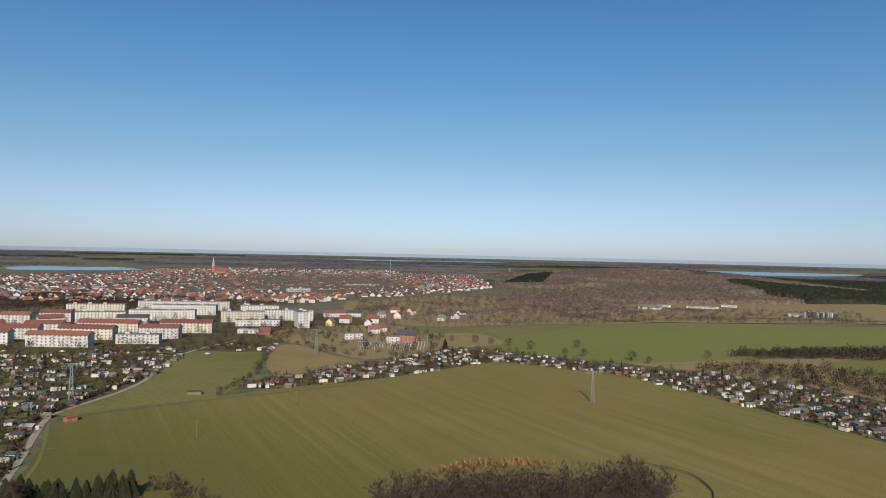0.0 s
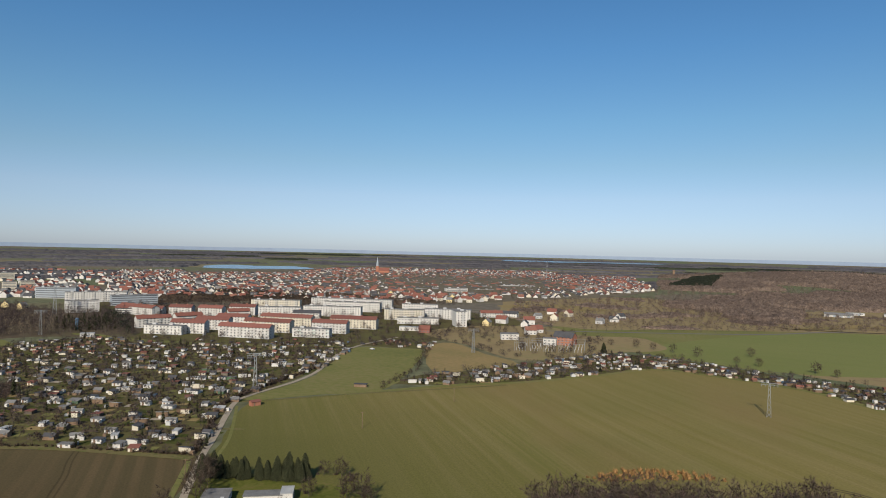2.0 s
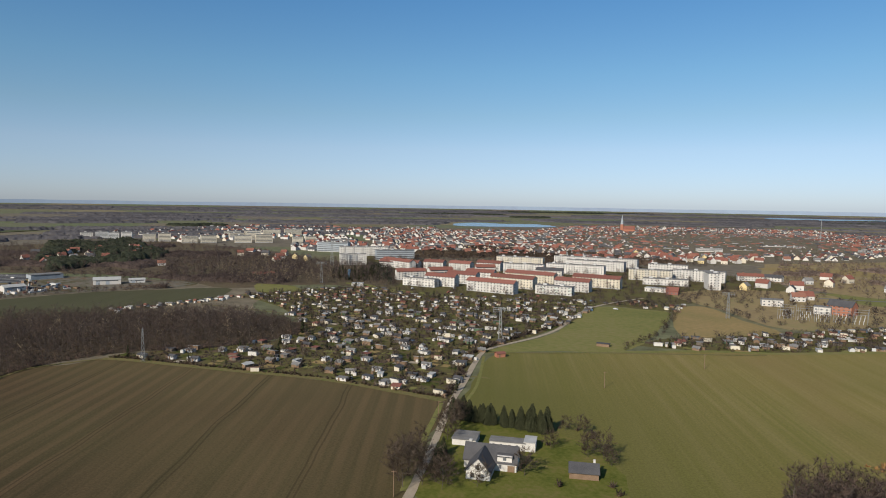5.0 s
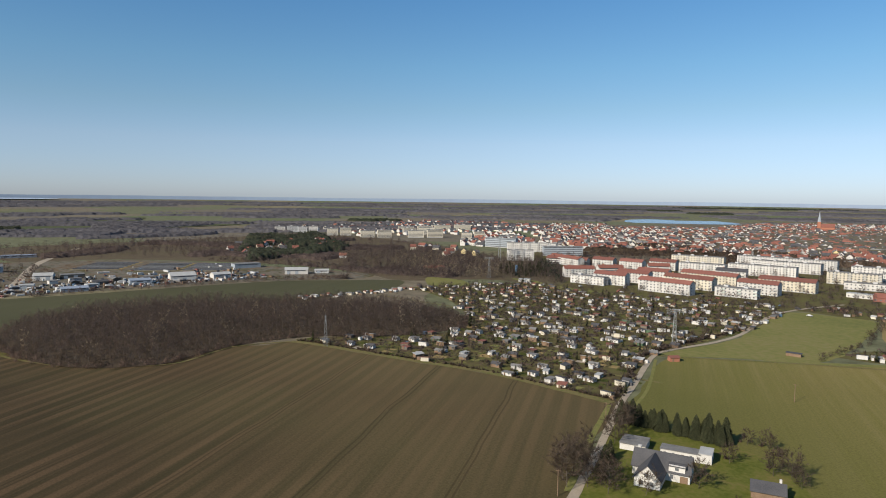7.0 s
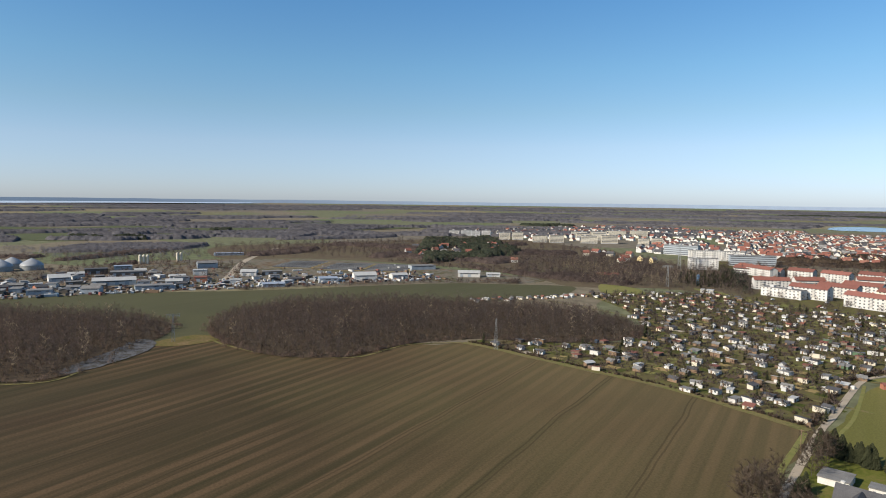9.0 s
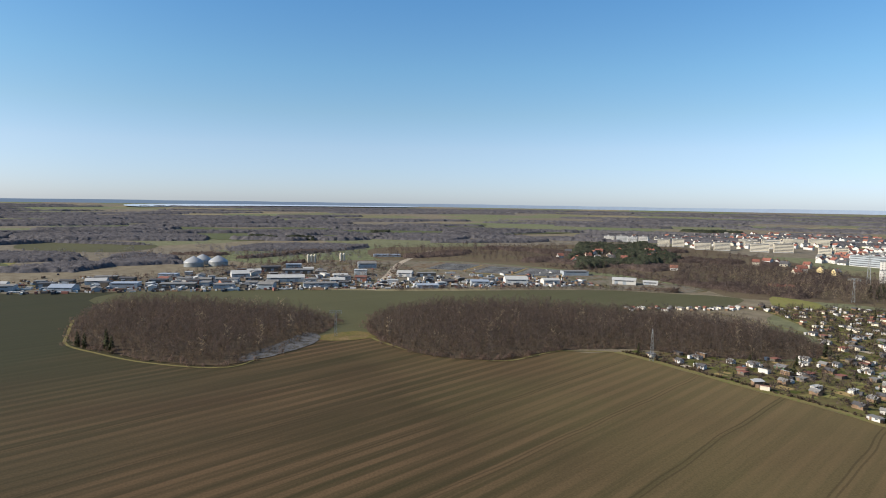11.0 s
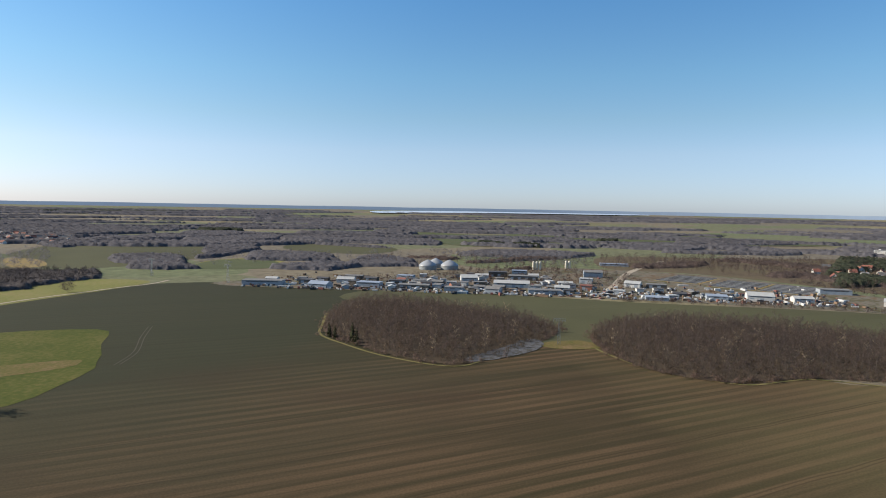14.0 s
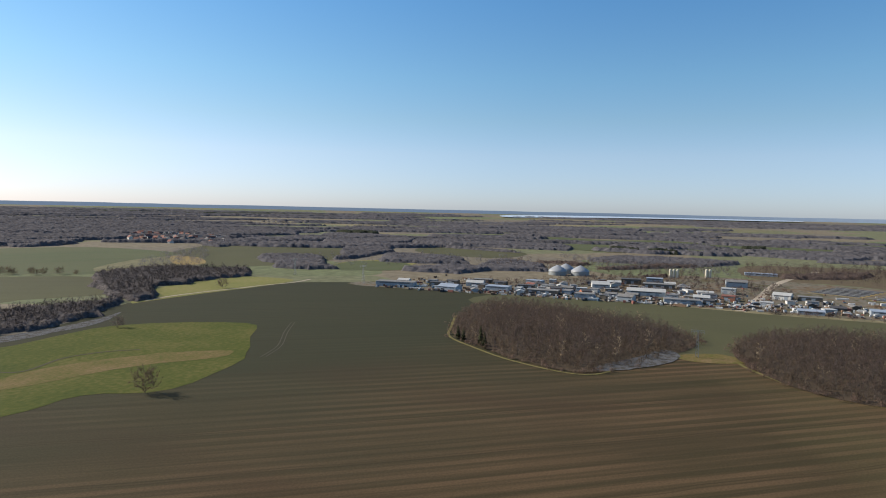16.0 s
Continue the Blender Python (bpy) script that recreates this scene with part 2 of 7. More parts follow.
M_FARGREEN = field_shade("far_winter_wheat", (0.072, 0.085, 0.038), (0.085, 0.095, 0.045), (0.095, 0.09, 0.05), 20, 0.02, 0.4, tram=0)
M_MEADOW = shade("meadow_grass", [(0.122, 0.13, 0.042), (0.162, 0.158, 0.053), (0.2, 0.168, 0.075)], (0.015, 0.25), 0.95, 0.4, 1.5, spec=0.06)
M_LAWN = shade("garden_lawn", [(0.045, 0.056, 0.013), (0.062, 0.07, 0.018), (0.09, 0.078, 0.028)], (0.06, 0.7), 0.95, 0.4, 2.0, spec=0.06)
M_TAN = shade("dry_grass", [(0.29, 0.205, 0.095), (0.24, 0.18, 0.08), (0.19, 0.16, 0.065)], (0.02, 0.3), 0.95, 0.4, 1.5, spec=0.06)
M_YARDLAWN = shade("farmyard_grass", [(0.07, 0.085, 0.015), (0.11, 0.115, 0.026), (0.15, 0.125, 0.045)], (0.08, 0.6), 0.95, 0.4, 2.0, spec=0.06)
M_DRYGRASS = shade("yellowing_wet_grass", [(0.07, 0.08, 0.018), (0.12, 0.096, 0.036), (0.17, 0.118, 0.062)], (0.05, 0.5), 0.95, 0.4, 1.5, spec=0.06)
M_WETGRASS = shade("wet_meadow_grass", [(0.046, 0.060, 0.013), (0.070, 0.078, 0.018), (0.115, 0.1, 0.033)], (0.022, 0.35), 0.95, 0.5, 1.2, spec=0.06)
M_FRINGE = shade("rough_verge", [(0.09, 0.1, 0.03), (0.16, 0.13, 0.06), (0.10, 0.12, 0.03)], (0.05, 0.5), 0.95, 0.5, 1.5, spec=0.06)
M_GARDEN = shade("allotment_soil_and_grass", [(0.078, 0.058, 0.035), (0.102, 0.088, 0.038), (0.105, 0.11, 0.034)], (0.045, 0.35), 0.95, 0.5, 1.2, spec=0.06)
M_BED = shade("dug_garden_soil", [(0.06, 0.044, 0.03), (0.10, 0.074, 0.05)], (0.2, 1.2), 0.95, 0.4, 2.0, per_island=0.3, spec=0.05)
M_SCRUB = shade("scrubland", [(0.075, 0.058, 0.04), (0.11, 0.085, 0.055), (0.10, 0.09, 0.048)], (0.012, 0.12), 0.95, 0.5, 0.8, spec=0.06)
M_TOWN = shade("town_gardens", [(0.10, 0.082, 0.055), (0.15, 0.125, 0.09), (0.11, 0.105, 0.055)], (0.02, 0.2), 0.95, 0.3, 0.8, spec=0.06)
M_FOREST = shade("leaf_litter", [(0.055, 0.042, 0.03), (0.08, 0.06, 0.04)], (0.05, 0.5), 0.95, 0.4, 1.5, spec=0.06)
M_ROAD = shade("pale_gravel_road", [(0.27, 0.225, 0.165), (0.36, 0.305, 0.23)], (0.1, 1.5), 0.95, 0.2, 4)
M_ASPHALT = shade("asphalt", [(0.11, 0.105, 0.10), (0.16, 0.15, 0.14)], (0.05, 1.5), 0.9)
M_YARD = shade("yards_and_waste_ground", [(0.06, 0.048, 0.034), (0.13, 0.09, 0.052), (0.15, 0.135, 0.11), (0.075, 0.07, 0.034), (0.145, 0.10, 0.06)], (0.02, 0.12), 0.95, 0.3, 1.0, spec=0.06)
M_WATER = shade("lake_water", [(0.2, 0.27, 0.32), (0.24, 0.31, 0.36)], (0.01, 0.05), 0.25, 0, 1, spec=0.5)
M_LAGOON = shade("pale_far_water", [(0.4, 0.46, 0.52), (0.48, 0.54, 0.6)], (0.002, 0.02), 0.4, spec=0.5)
M_ICE = shade("thin_ice", [(0.05, 0.043, 0.033), (0.055, 0.05, 0.042), (0.115, 0.118, 0.126), (0.05, 0.043, 0.032)], (0.22, 0.9), 0.9, spec=0.05)
M_BARK = shade("grey_bark", [(0.075, 0.06, 0.048), (0.13, 0.105, 0.084)], (0.5, 4), 0.95, per_island=0.3)
M_TWIG = shade("bare_twigs", [(0.112, 0.085, 0.074), (0.162, 0.122, 0.105)], (0.03, 0.4), 0.95, per_island=0.16, spec=0.1)
# Distance haze is put into this colour: bare woods greyed towards blue.
M_HAZEWOOD = shade("hazed_far_woodland", [(0.145, 0.139, 0.148), (0.195, 0.185, 0.196)], (0.006, 0.05), 0.95, per_island=0.08, spec=0.05)
M_HILLWOOD = shade("brown_hill_forest", [(0.225, 0.168, 0.136), (0.325, 0.245, 0.19)], (0.008, 0.06), 0.95, per_island=0.15, spec=0.05)
M_SCRUB_DRY = shade("dry_hillside", [(0.175, 0.132, 0.072), (0.25, 0.19, 0.098), (0.21, 0.182, 0.082)], (0.012, 0.12), 0.95, 0.5, 0.8, spec=0.06)
M_TRACK = shade("bare_wheel_track", [(0.04, 0.032, 0.02), (0.06, 0.046, 0.03)], (0.1, 1.0), 0.95)
M_TWIG_DARK = shade("dark_bare_thicket", [(0.102, 0.075, 0.055), (0.160, 0.120, 0.087)], (0.03, 0.4), 0.95, per_island=0.3, spec=0.05)
# Shade of the creek wood's near side, put into darker, greyer twigs.
M_SHADED_TWIG = shade("shade_darkened_twigs", [(0.078, 0.070, 0.069), (0.118, 0.104, 0.101)], (0.02, 0.3), 0.95, per_island=0.15, spec=0.05)
M_TWIG_RUSSET = shade("russet_bare_twigs", [(0.14, 0.1, 0.082), (0.19, 0.134, 0.107)], (0.03, 0.4), 0.95, per_island=0.15, spec=0.05)
M_TWIG_PALE = shade("pale_birch_twigs", [(0.288, 0.222, 0.150), (0.384, 0.306, 0.204)], (0.03, 0.4), 0.95, per_island=0.3, spec=0.1)
M_TWIG_RED = shade("beech_leaves_dead", [(0.27, 0.155, 0.06), (0.34, 0.2, 0.085)], (0.1, 0.6), 0.95, per_island=0.3, spec=0.1)
M_NEEDLE = shade("spruce_needles", [(0.032, 0.036, 0.018), (0.058, 0.062, 0.03)], (0.3, 2), 0.9, per_island=0.35, spec=0.15)
M_PINE = shade("pine_needles", [(0.050, 0.059, 0.039), (0.078, 0.086, 0.055)], (0.05, 0.5), 0.9, per_island=0.3, spec=0.15)
M_WHITE = shade("white_render", [(0.46, 0.44, 0.405), (0.58, 0.56, 0.525)], (0.2, 2.0), 0.85, per_object=0.08)
M_CREAM = shade("cream_render", [(0.5, 0.45, 0.35), (0.58, 0.53, 0.43)], (0.2, 2.0), 0.85, per_object=0.08)
M_GREY = shade("grey_render", [(0.4, 0.4, 0.39), (0.5, 0.5, 0.49)], (0.2, 2.0), 0.85)
M_YELLOW = shade("ochre_render", [(0.6, 0.48, 0.24), (0.68, 0.55, 0.3)], (0.2, 2.0), 0.85)
M_BLUEGREY = shade("blue_grey_panel", [(0.25, 0.28, 0.31), (0.33, 0.36, 0.385)], (0.1, 1.0), 0.6)
M_BLUEROOF = shade("blue_grey_roof_sheets", [(0.2, 0.24, 0.3), (0.28, 0.32, 0.38)], (0.1, 1.0), 0.7)
M_PASTEL = shade("pale_green_render", [(0.5, 0.56, 0.51), (0.57, 0.63, 0.58)], (0.2, 2), 0.85)
M_BRICK = shade("red_brick", [(0.28, 0.11, 0.07), (0.36, 0.16, 0.1)], (0.3, 4), 0.9)
M_TILE = shade("red_roof_tiles", [(0.155, 0.060, 0.045), (0.215, 0.088, 0.063)], (0.2, 3), 0.85, per_island=0.3)
M_ORANGE = shade("orange_roof_tiles", [(0.185, 0.085, 0.06), (0.24, 0.115, 0.08)], (0.2, 3), 0.85, per_island=0.25)
M_RUST = shade("rust_roof_sheeting", [(0.165, 0.066, 0.051), (0.215, 0.09, 0.069)], (0.1, 2), 0.8, per_object=0.2)
M_SLATE = shade("dark_grey_roof", [(0.045, 0.045, 0.05), (0.085, 0.083, 0.085)], (0.2, 3), 0.8, per_island=0.3)
M_FELT = shade("grey_roofing_felt", [(0.11, 0.107, 0.103), (0.2, 0.195, 0.187)], (0.3, 3), 0.9, per_island=0.4)
M_PALE = shade("pale_roof_sheeting", [(0.3, 0.3, 0.29), (0.42, 0.42, 0.4)], (0.2, 2), 0.6, per_island=0.2)
M_WOOD = shade("weathered_wood", [(0.14, 0.09, 0.055), (0.22, 0.15, 0.1)], (0.5, 5), 0.9, per_island=0.35)
M_SHABBY = shade("shabby_boards", [(0.085, 0.07, 0.055), (0.15, 0.125, 0.1)], (0.5, 4), 0.9, per_object=0.3)
M_WOODGREEN = shade("green_stained_wood", [(0.06, 0.10, 0.06), (0.09, 0.14, 0.08)], (0.5, 5), 0.9)
M_STEEL = shade("galvanised_steel", [(0.2, 0.21, 0.21), (0.3, 0.31, 0.31)], (0.5, 4), 0.55, metallic=0.3)
M_DOME = shade("grey_membrane_dome", [(0.24, 0.25, 0.26), (0.31, 0.32, 0.33)], (0.1, 1), 0.45)
M_GLASS = shade("window_glass_and_curtains", [(0.07, 0.078, 0.09), (0.14, 0.145, 0.15)], (0.3, 1), 0.12, per_object=0.4, spec=0.6)
M_SOLAR = shade("solar_cells", [(0.045, 0.046, 0.052), (0.075, 0.075, 0.08)], (0.3, 2), 0.75, spec=0.08, per_object=0.45)
M_BLUE = shade("blue_plastic", [(0.06, 0.1, 0.15), (0.08, 0.13, 0.19)], (0.3, 2), 0.5)
M_BLACK = shade("tyre_rubber", [(0.02, 0.02, 0.02), (0.03, 0.03, 0.03)], (1, 5), 0.9)
# Horizon haze as a blue base colour plus a weak emission.
M_HAZE_RIDGE = shade("distant_land_haze_glow", [(0.17, 0.2, 0.26), (0.2, 0.25, 0.31)], (0.002, 0.02), 1.0, spec=0.0)
M_HAZE_RIDGE.node_tree.nodes["Principled BSDF"].inputs["Emission Color"].default_value = (0.25, 0.32, 0.42, 1)
M_HAZE_RIDGE.node_tree.nodes["Principled BSDF"].inputs["Emission Strength"].default_value = 0.36



def see_through(m, share=0.5):
    """Thin sprays of twigs let half of the light pass on through them."""
    nt = m.node_tree
    bsdf = nt.nodes["Principled BSDF"]
    tr = nt.nodes.new("ShaderNodeBsdfTranslucent")
    nt.links.new(bsdf.inputs["Base Color"].links[0].from_socket, tr.inputs["Color"])
    mx = nt.nodes.new("ShaderNodeMixShader")
    mx.inputs[0].default_value = share
    nt.links.new(bsdf.outputs[0], mx.inputs[1])
    nt.links.new(tr.outputs[0], mx.inputs[2])
    nt.links.new(mx.outputs[0], nt.nodes["Material Output"].inputs["Surface"])


def mottled(m, scale, low, high):
    """Fine light and dark of twigs against the gaps between them."""
    nt = m.node_tree
    bsdf = nt.nodes["Principled BSDF"]
    co = nt.nodes.new("ShaderNodeTexCoord")
    n = nt.nodes.new("ShaderNodeTexNoise")
    n.inputs["Scale"].default_value, n.inputs["Detail"].default_value, n.inputs["Roughness"].default_value = scale, 3, 0.75
    nt.links.new(co.outputs["Object"], n.inputs["Vector"])
    r = nt.nodes.new("ShaderNodeValToRGB")
    r.color_ramp.elements[0].position, r.color_ramp.elements[0].color = 0.36, (low, low, low, 1)
    r.color_ramp.elements[1].position, r.color_ramp.elements[1].color = 0.66, (high, high, high, 1)
    nt.links.new(n.outputs[0], r.inputs[0])
    mul = nt.nodes.new("ShaderNodeMix")
    mul.data_type, mul.blend_type = "RGBA", "MULTIPLY"
    mul.inputs[0].default_value = 1.0
    nt.links.new(bsdf.inputs["Base Color"].links[0].from_socket, mul.inputs[6])
    nt.links.new(r.outputs[0], mul.inputs[7])
    nt.links.new(mul.outputs[2], bsdf.inputs["Base Color"])
    bp = nt.nodes.new("ShaderNodeBump")
    bp.inputs["Strength"].default_value, bp.inputs["Distance"].default_value = 0.8, 1.5
    nt.links.new(n.outputs[0], bp.inputs["Height"])
    nt.links.new(bp.outputs[0], bsdf.inputs["Normal"])


for m_, sc_ in ((M_SHADED_TWIG, 0.4), (M_HAZEWOOD, 0.22), (M_HILLWOOD, 0.3), (M_PINE, 0.35), (M_TWIG, 0.5), (M_TWIG_DARK, 0.5)):
    mottled(m_, sc_, *((0.8, 1.2) if m_ is M_HAZEWOOD else (0.6, 1.4)))
for m_ in (M_TWIG, M_HAZEWOOD, M_HILLWOOD, M_TWIG_DARK, M_TWIG_RUSSET, M_TWIG_PALE, M_PINE):
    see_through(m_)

# ---------------------------------------------------------------- builders
def height(x, y):
    """The lie of the land: level near by, a wooded hill, and a slow rise to the horizon."""
    x, y = np.asarray(x, float), np.asarray(y, float)
    r = np.hypot(x, y)
    z = 50 * (np.clip(r - 2600, 0, None) / 2200) ** 1.5
    z = z + 46 * np.exp(-((x - 620) / 480) ** 2 - ((y - 2000) / 520) ** 2)
    z = z + 26 * np.exp(-((x + 1500) / 500) ** 2 - ((y + 1900) / 450) ** 2)
    return z


def ground_z(x, y):
    return float(height(x, y))


class Batch:
    """Vertices and faces gathered for one mesh."""

    def __init__(self):
        self.v, self.f, self.m = [], [], []

    def put(self, verts, faces, mat=0, at=(0, 0, 0), rot=0.0):
        k = len(self.v)
        c, s = math.cos(rot), math.sin(rot)
        self.v += [(at[0] + x * c - y * s, at[1] + x * s + y * c, at[2] + z) for x, y, z in verts]
        self.f += [tuple(k + i for i in f) for f in faces]
        self.m += [mat] * len(faces)
        return self

    def box(self, sx, sy, sz, mat=0, at=(0, 0, 0), rot=0.0):
        a, b = sx / 2, sy / 2
        v = [(-a, -b, 0), (a, -b, 0), (a, b, 0), (-a, b, 0), (-a, -b, sz), (a, -b, sz), (a, b, sz), (-a, b, sz)]
        return self.put(v, [(3, 2, 1, 0), (4, 5, 6, 7), (0, 1, 5, 4), (1, 2, 6, 5), (2, 3, 7, 6), (3, 0, 4, 7)], mat, at, rot)

    def gable(self, sx, sy, rise, mat=0, at=(0, 0, 0), rot=0.0):
        """A closed wedge with its ridge along x: the upper walls of a gabled house."""
        a, b = sx / 2, sy / 2
        v = [(-a, -b, 0), (a, -b, 0), (a, b, 0), (-a, b, 0), (-a, 0, rise), (a, 0, rise)]
        return self.put(v, [(3, 2, 1, 0), (0, 1, 5, 4), (2, 3, 4, 5), (1, 2, 5), (3, 0, 4)], mat, at, rot)

    def roof(self, sx, sy, rise, thick, mat=0, at=(0, 0, 0), rot=0.0):
        """Two sloping slabs that meet at a ridge along x."""
        a, b = sx / 2, sy / 2
        t = thick
        v = []
        for x in (-a, a):
            v += [(x, -b, 0), (x, 0, rise), (x, b, 0), (x, b, -t), (x, 0, rise - t), (x, -b, -t)]
        f = [(0, 6, 7, 1), (1, 7, 8, 2), (2, 8, 9, 3), (3, 9, 10, 4), (4, 10, 11, 5), (5, 11, 6, 0), (0, 1, 4, 5), (1, 2, 3, 4), (7, 6, 11, 10), (8, 7, 10, 9)]
        return self.put(v, f, mat, at, rot)

    def tube(self, r0, r1, h, n=8, mat=0, at=(0, 0, 0)):
        v = [(r0 * math.cos(2 * math.pi * i / n), r0 * math.sin(2 * math.pi * i / n), 0) for i in range(n)]
        v += [(r1 * math.cos(2 * math.pi * i / n), r1 * math.sin(2 * math.pi * i / n), h) for i in range(n)]
        f = [(i, (i + 1) % n, n + (i + 1) % n, n + i) for i in range(n)] + [tuple(range(n, 2 * n)), tuple(reversed(range(n)))]
        return self.put(v, f, mat, at)

    def bar(self, p, q, w, mat=0):
        """A square bar from p to q."""
        p, q = Vector(p), Vector(q)
        d = (q - p).normalized()
        s = d.cross(Vector((0, 0, 1)) if abs(d.z) < 0.9 else Vector((1, 0, 0))).normalized() * w / 2
        u = d.cross(s).normalized() * w / 2
        v = [tuple(c + i * s + j * u) for c in (p, q) for i, j in ((-1, -1), (1, -1), (1, 1), (-1, 1))]
        return self.put(v, [(0, 1, 5, 4), (1, 2, 6, 5), (2, 3, 7, 6), (3, 0, 4, 7), (3, 2, 1, 0), (4, 5, 6, 7)], mat)

    def mesh(self, name, *mats):
        me = bpy.data.meshes.new(name)
        me.from_pydata(self.v, [], self.f)
        for m in mats:
            me.materials.append(m)
        if len(mats) > 1:
            me.polygons.foreach_set("material_index", self.m)
        me.update()
        return me


def thing(name, m, label, category, group="", kind=""):
    ob = new(name)
    ob.empty_display_size = 0.2
    ob.matrix_world = m
    return tagged(ob, label, category, group, kind)


def part(name, me, parent, at=None, label=""):
    ob = new(name, me)
    ob.parent = parent
    if at is not None:
        ob.matrix_basis = at
    return tagged(ob, label)


def structure(name, me, label, category):
    return tagged(new(name, me), label, category, kind="structure")


def inside(poly, x, y):
    px, py = np.array(poly, float).T
    hit = np.zeros(len(x), bool)
    for i in range(len(px)):
        j = i - 1
        cross = ((py[i] > y) != (py[j] > y)) & (x < (px[j] - px[i]) * (y - py[i]) / (py[j] - py[i] + 1e-9) + px[i])
        hit ^= cross
    return hit


def spread(poly, step, seed, jitter=0.42, turn=0.0, step2=None):
    """Places on a jittered lattice within an outline."""
    rng = np.random.default_rng(seed)
    p = np.array(poly, float)
    c, rad = p.mean(0), np.hypot(*(p - p.mean(0)).T).max() + step
    u, v = np.meshgrid(np.arange(-rad, rad, step), np.arange(-rad, rad, step2 or step))
    u = u.ravel() + rng.uniform(-jitter, jitter, u.size) * step
    v = v.ravel() + rng.uniform(-jitter, jitter, v.size) * (step2 or step)
    a = radians(turn)
    x, y = c[0] + u * math.cos(a) - v * math.sin(a), c[1] + u * math.sin(a) + v * math.cos(a)
    k = inside(poly, x, y)
    return np.stack([x[k], y[k]], -1)


def rounded(poly, n=6, rough=0.0, seed=1):
    """A closed smooth curve through the corners, with a little unevenness."""
    p = np.array(poly, float)
    rng = np.random.default_rng(seed)
    out = []
    for i in range(len(p)):
        a, b, c, d = p[i - 1], p[i], p[(i + 1) % len(p)], p[(i + 2) % len(p)]
        for s in np.arange(n) / n:
            q = 0.5 * (2 * b + (c - a) * s + (2 * a - 5 * b + 4 * c - d) * s * s + (3 * b - a - 3 * c + d) * s ** 3)
            out.append(q + rng.normal(0, rough, 2))
    return out


def patch(name, poly, lift, mat, label, category, n=6, rough=0.6, seed=1):
    """A sheet of land cover laid on the ground."""
    pts = rounded(poly, n, rough, seed) if n > 1 else [np.array(p, float) for p in poly]
    me = bpy.data.meshes.new(name)
    me.from_pydata([(x, y, ground_z(x, y) + lift) for x, y in pts], [], [tuple(range(len(pts)))])
    if me.polygons[0].normal.z < 0:
        me.flip_normals()
    me.materials.append(mat)
    return structure(name, me, label, category)


def strip(name, line, width, lift, mat, label, category, n=8):
    """A road or track along a smooth line."""
    p = np.array(line, float)
    pts = []
    for i in range(len(p) - 1):
        a, b, c, d = p[max(i - 1, 0)], p[i], p[i + 1], p[min(i + 2, len(p) - 1)]
        for s in np.arange(n) / n:
            pts.append(0.5 * (2 * b + (c - a) * s + (2 * a - 5 * b + 4 * c - d) * s * s + (3 * b - a - 3 * c + d) * s ** 3))
    pts.append(p[-1])
    pts = np.array(pts)
    t = np.gradient(pts, axis=0)
    nrm = np.stack([-t[:, 1], t[:, 0]], -1) / np.hypot(*t.T)[:, None] * width / 2
    rng = np.random.default_rng(7)
    v = []
    for q, w in zip(pts, nrm):
        for s in (1, -1):
            e = q + s * w * rng.uniform(0.88, 1.12)
            v.append((e[0], e[1], ground_z(*e) + lift))
    me = bpy.data.meshes.new(name)
    me.from_pydata(v, [], [(2 * i, 2 * i + 1, 2 * i + 3, 2 * i + 2) for i in range(len(pts) - 1)])
    if me.polygons[0].normal.z < 0:
        me.flip_normals()
    me.materials.append(mat)
    return structure(name, me, label, category)


# trees: arrays of vertices and triangles, so that many can be joined at once
def limb(p, q, r0, r1, n=4):
    p, q = np.array(p, float), np.array(q, float)
    d = (q - p) / (np.linalg.norm(q - p) + 1e-9)
    s = np.cross(d, (0, 0, 1) if abs(d[2]) < 0.9 else (1, 0, 0))
    s /= np.linalg.norm(s)
    u = np.cross(d, s)
    a = np.arange(n) * 2 * np.pi / n
    ring = np.cos(a)[:, None] * s + np.sin(a)[:, None] * u
    v = np.vstack([p + ring * r0, q + ring * r1])
    f = []
    for i in range(n):
        j = (i + 1) % n
        f += [(i, j, n + j), (i, n + j, n + i)]
    return v, np.array(f)


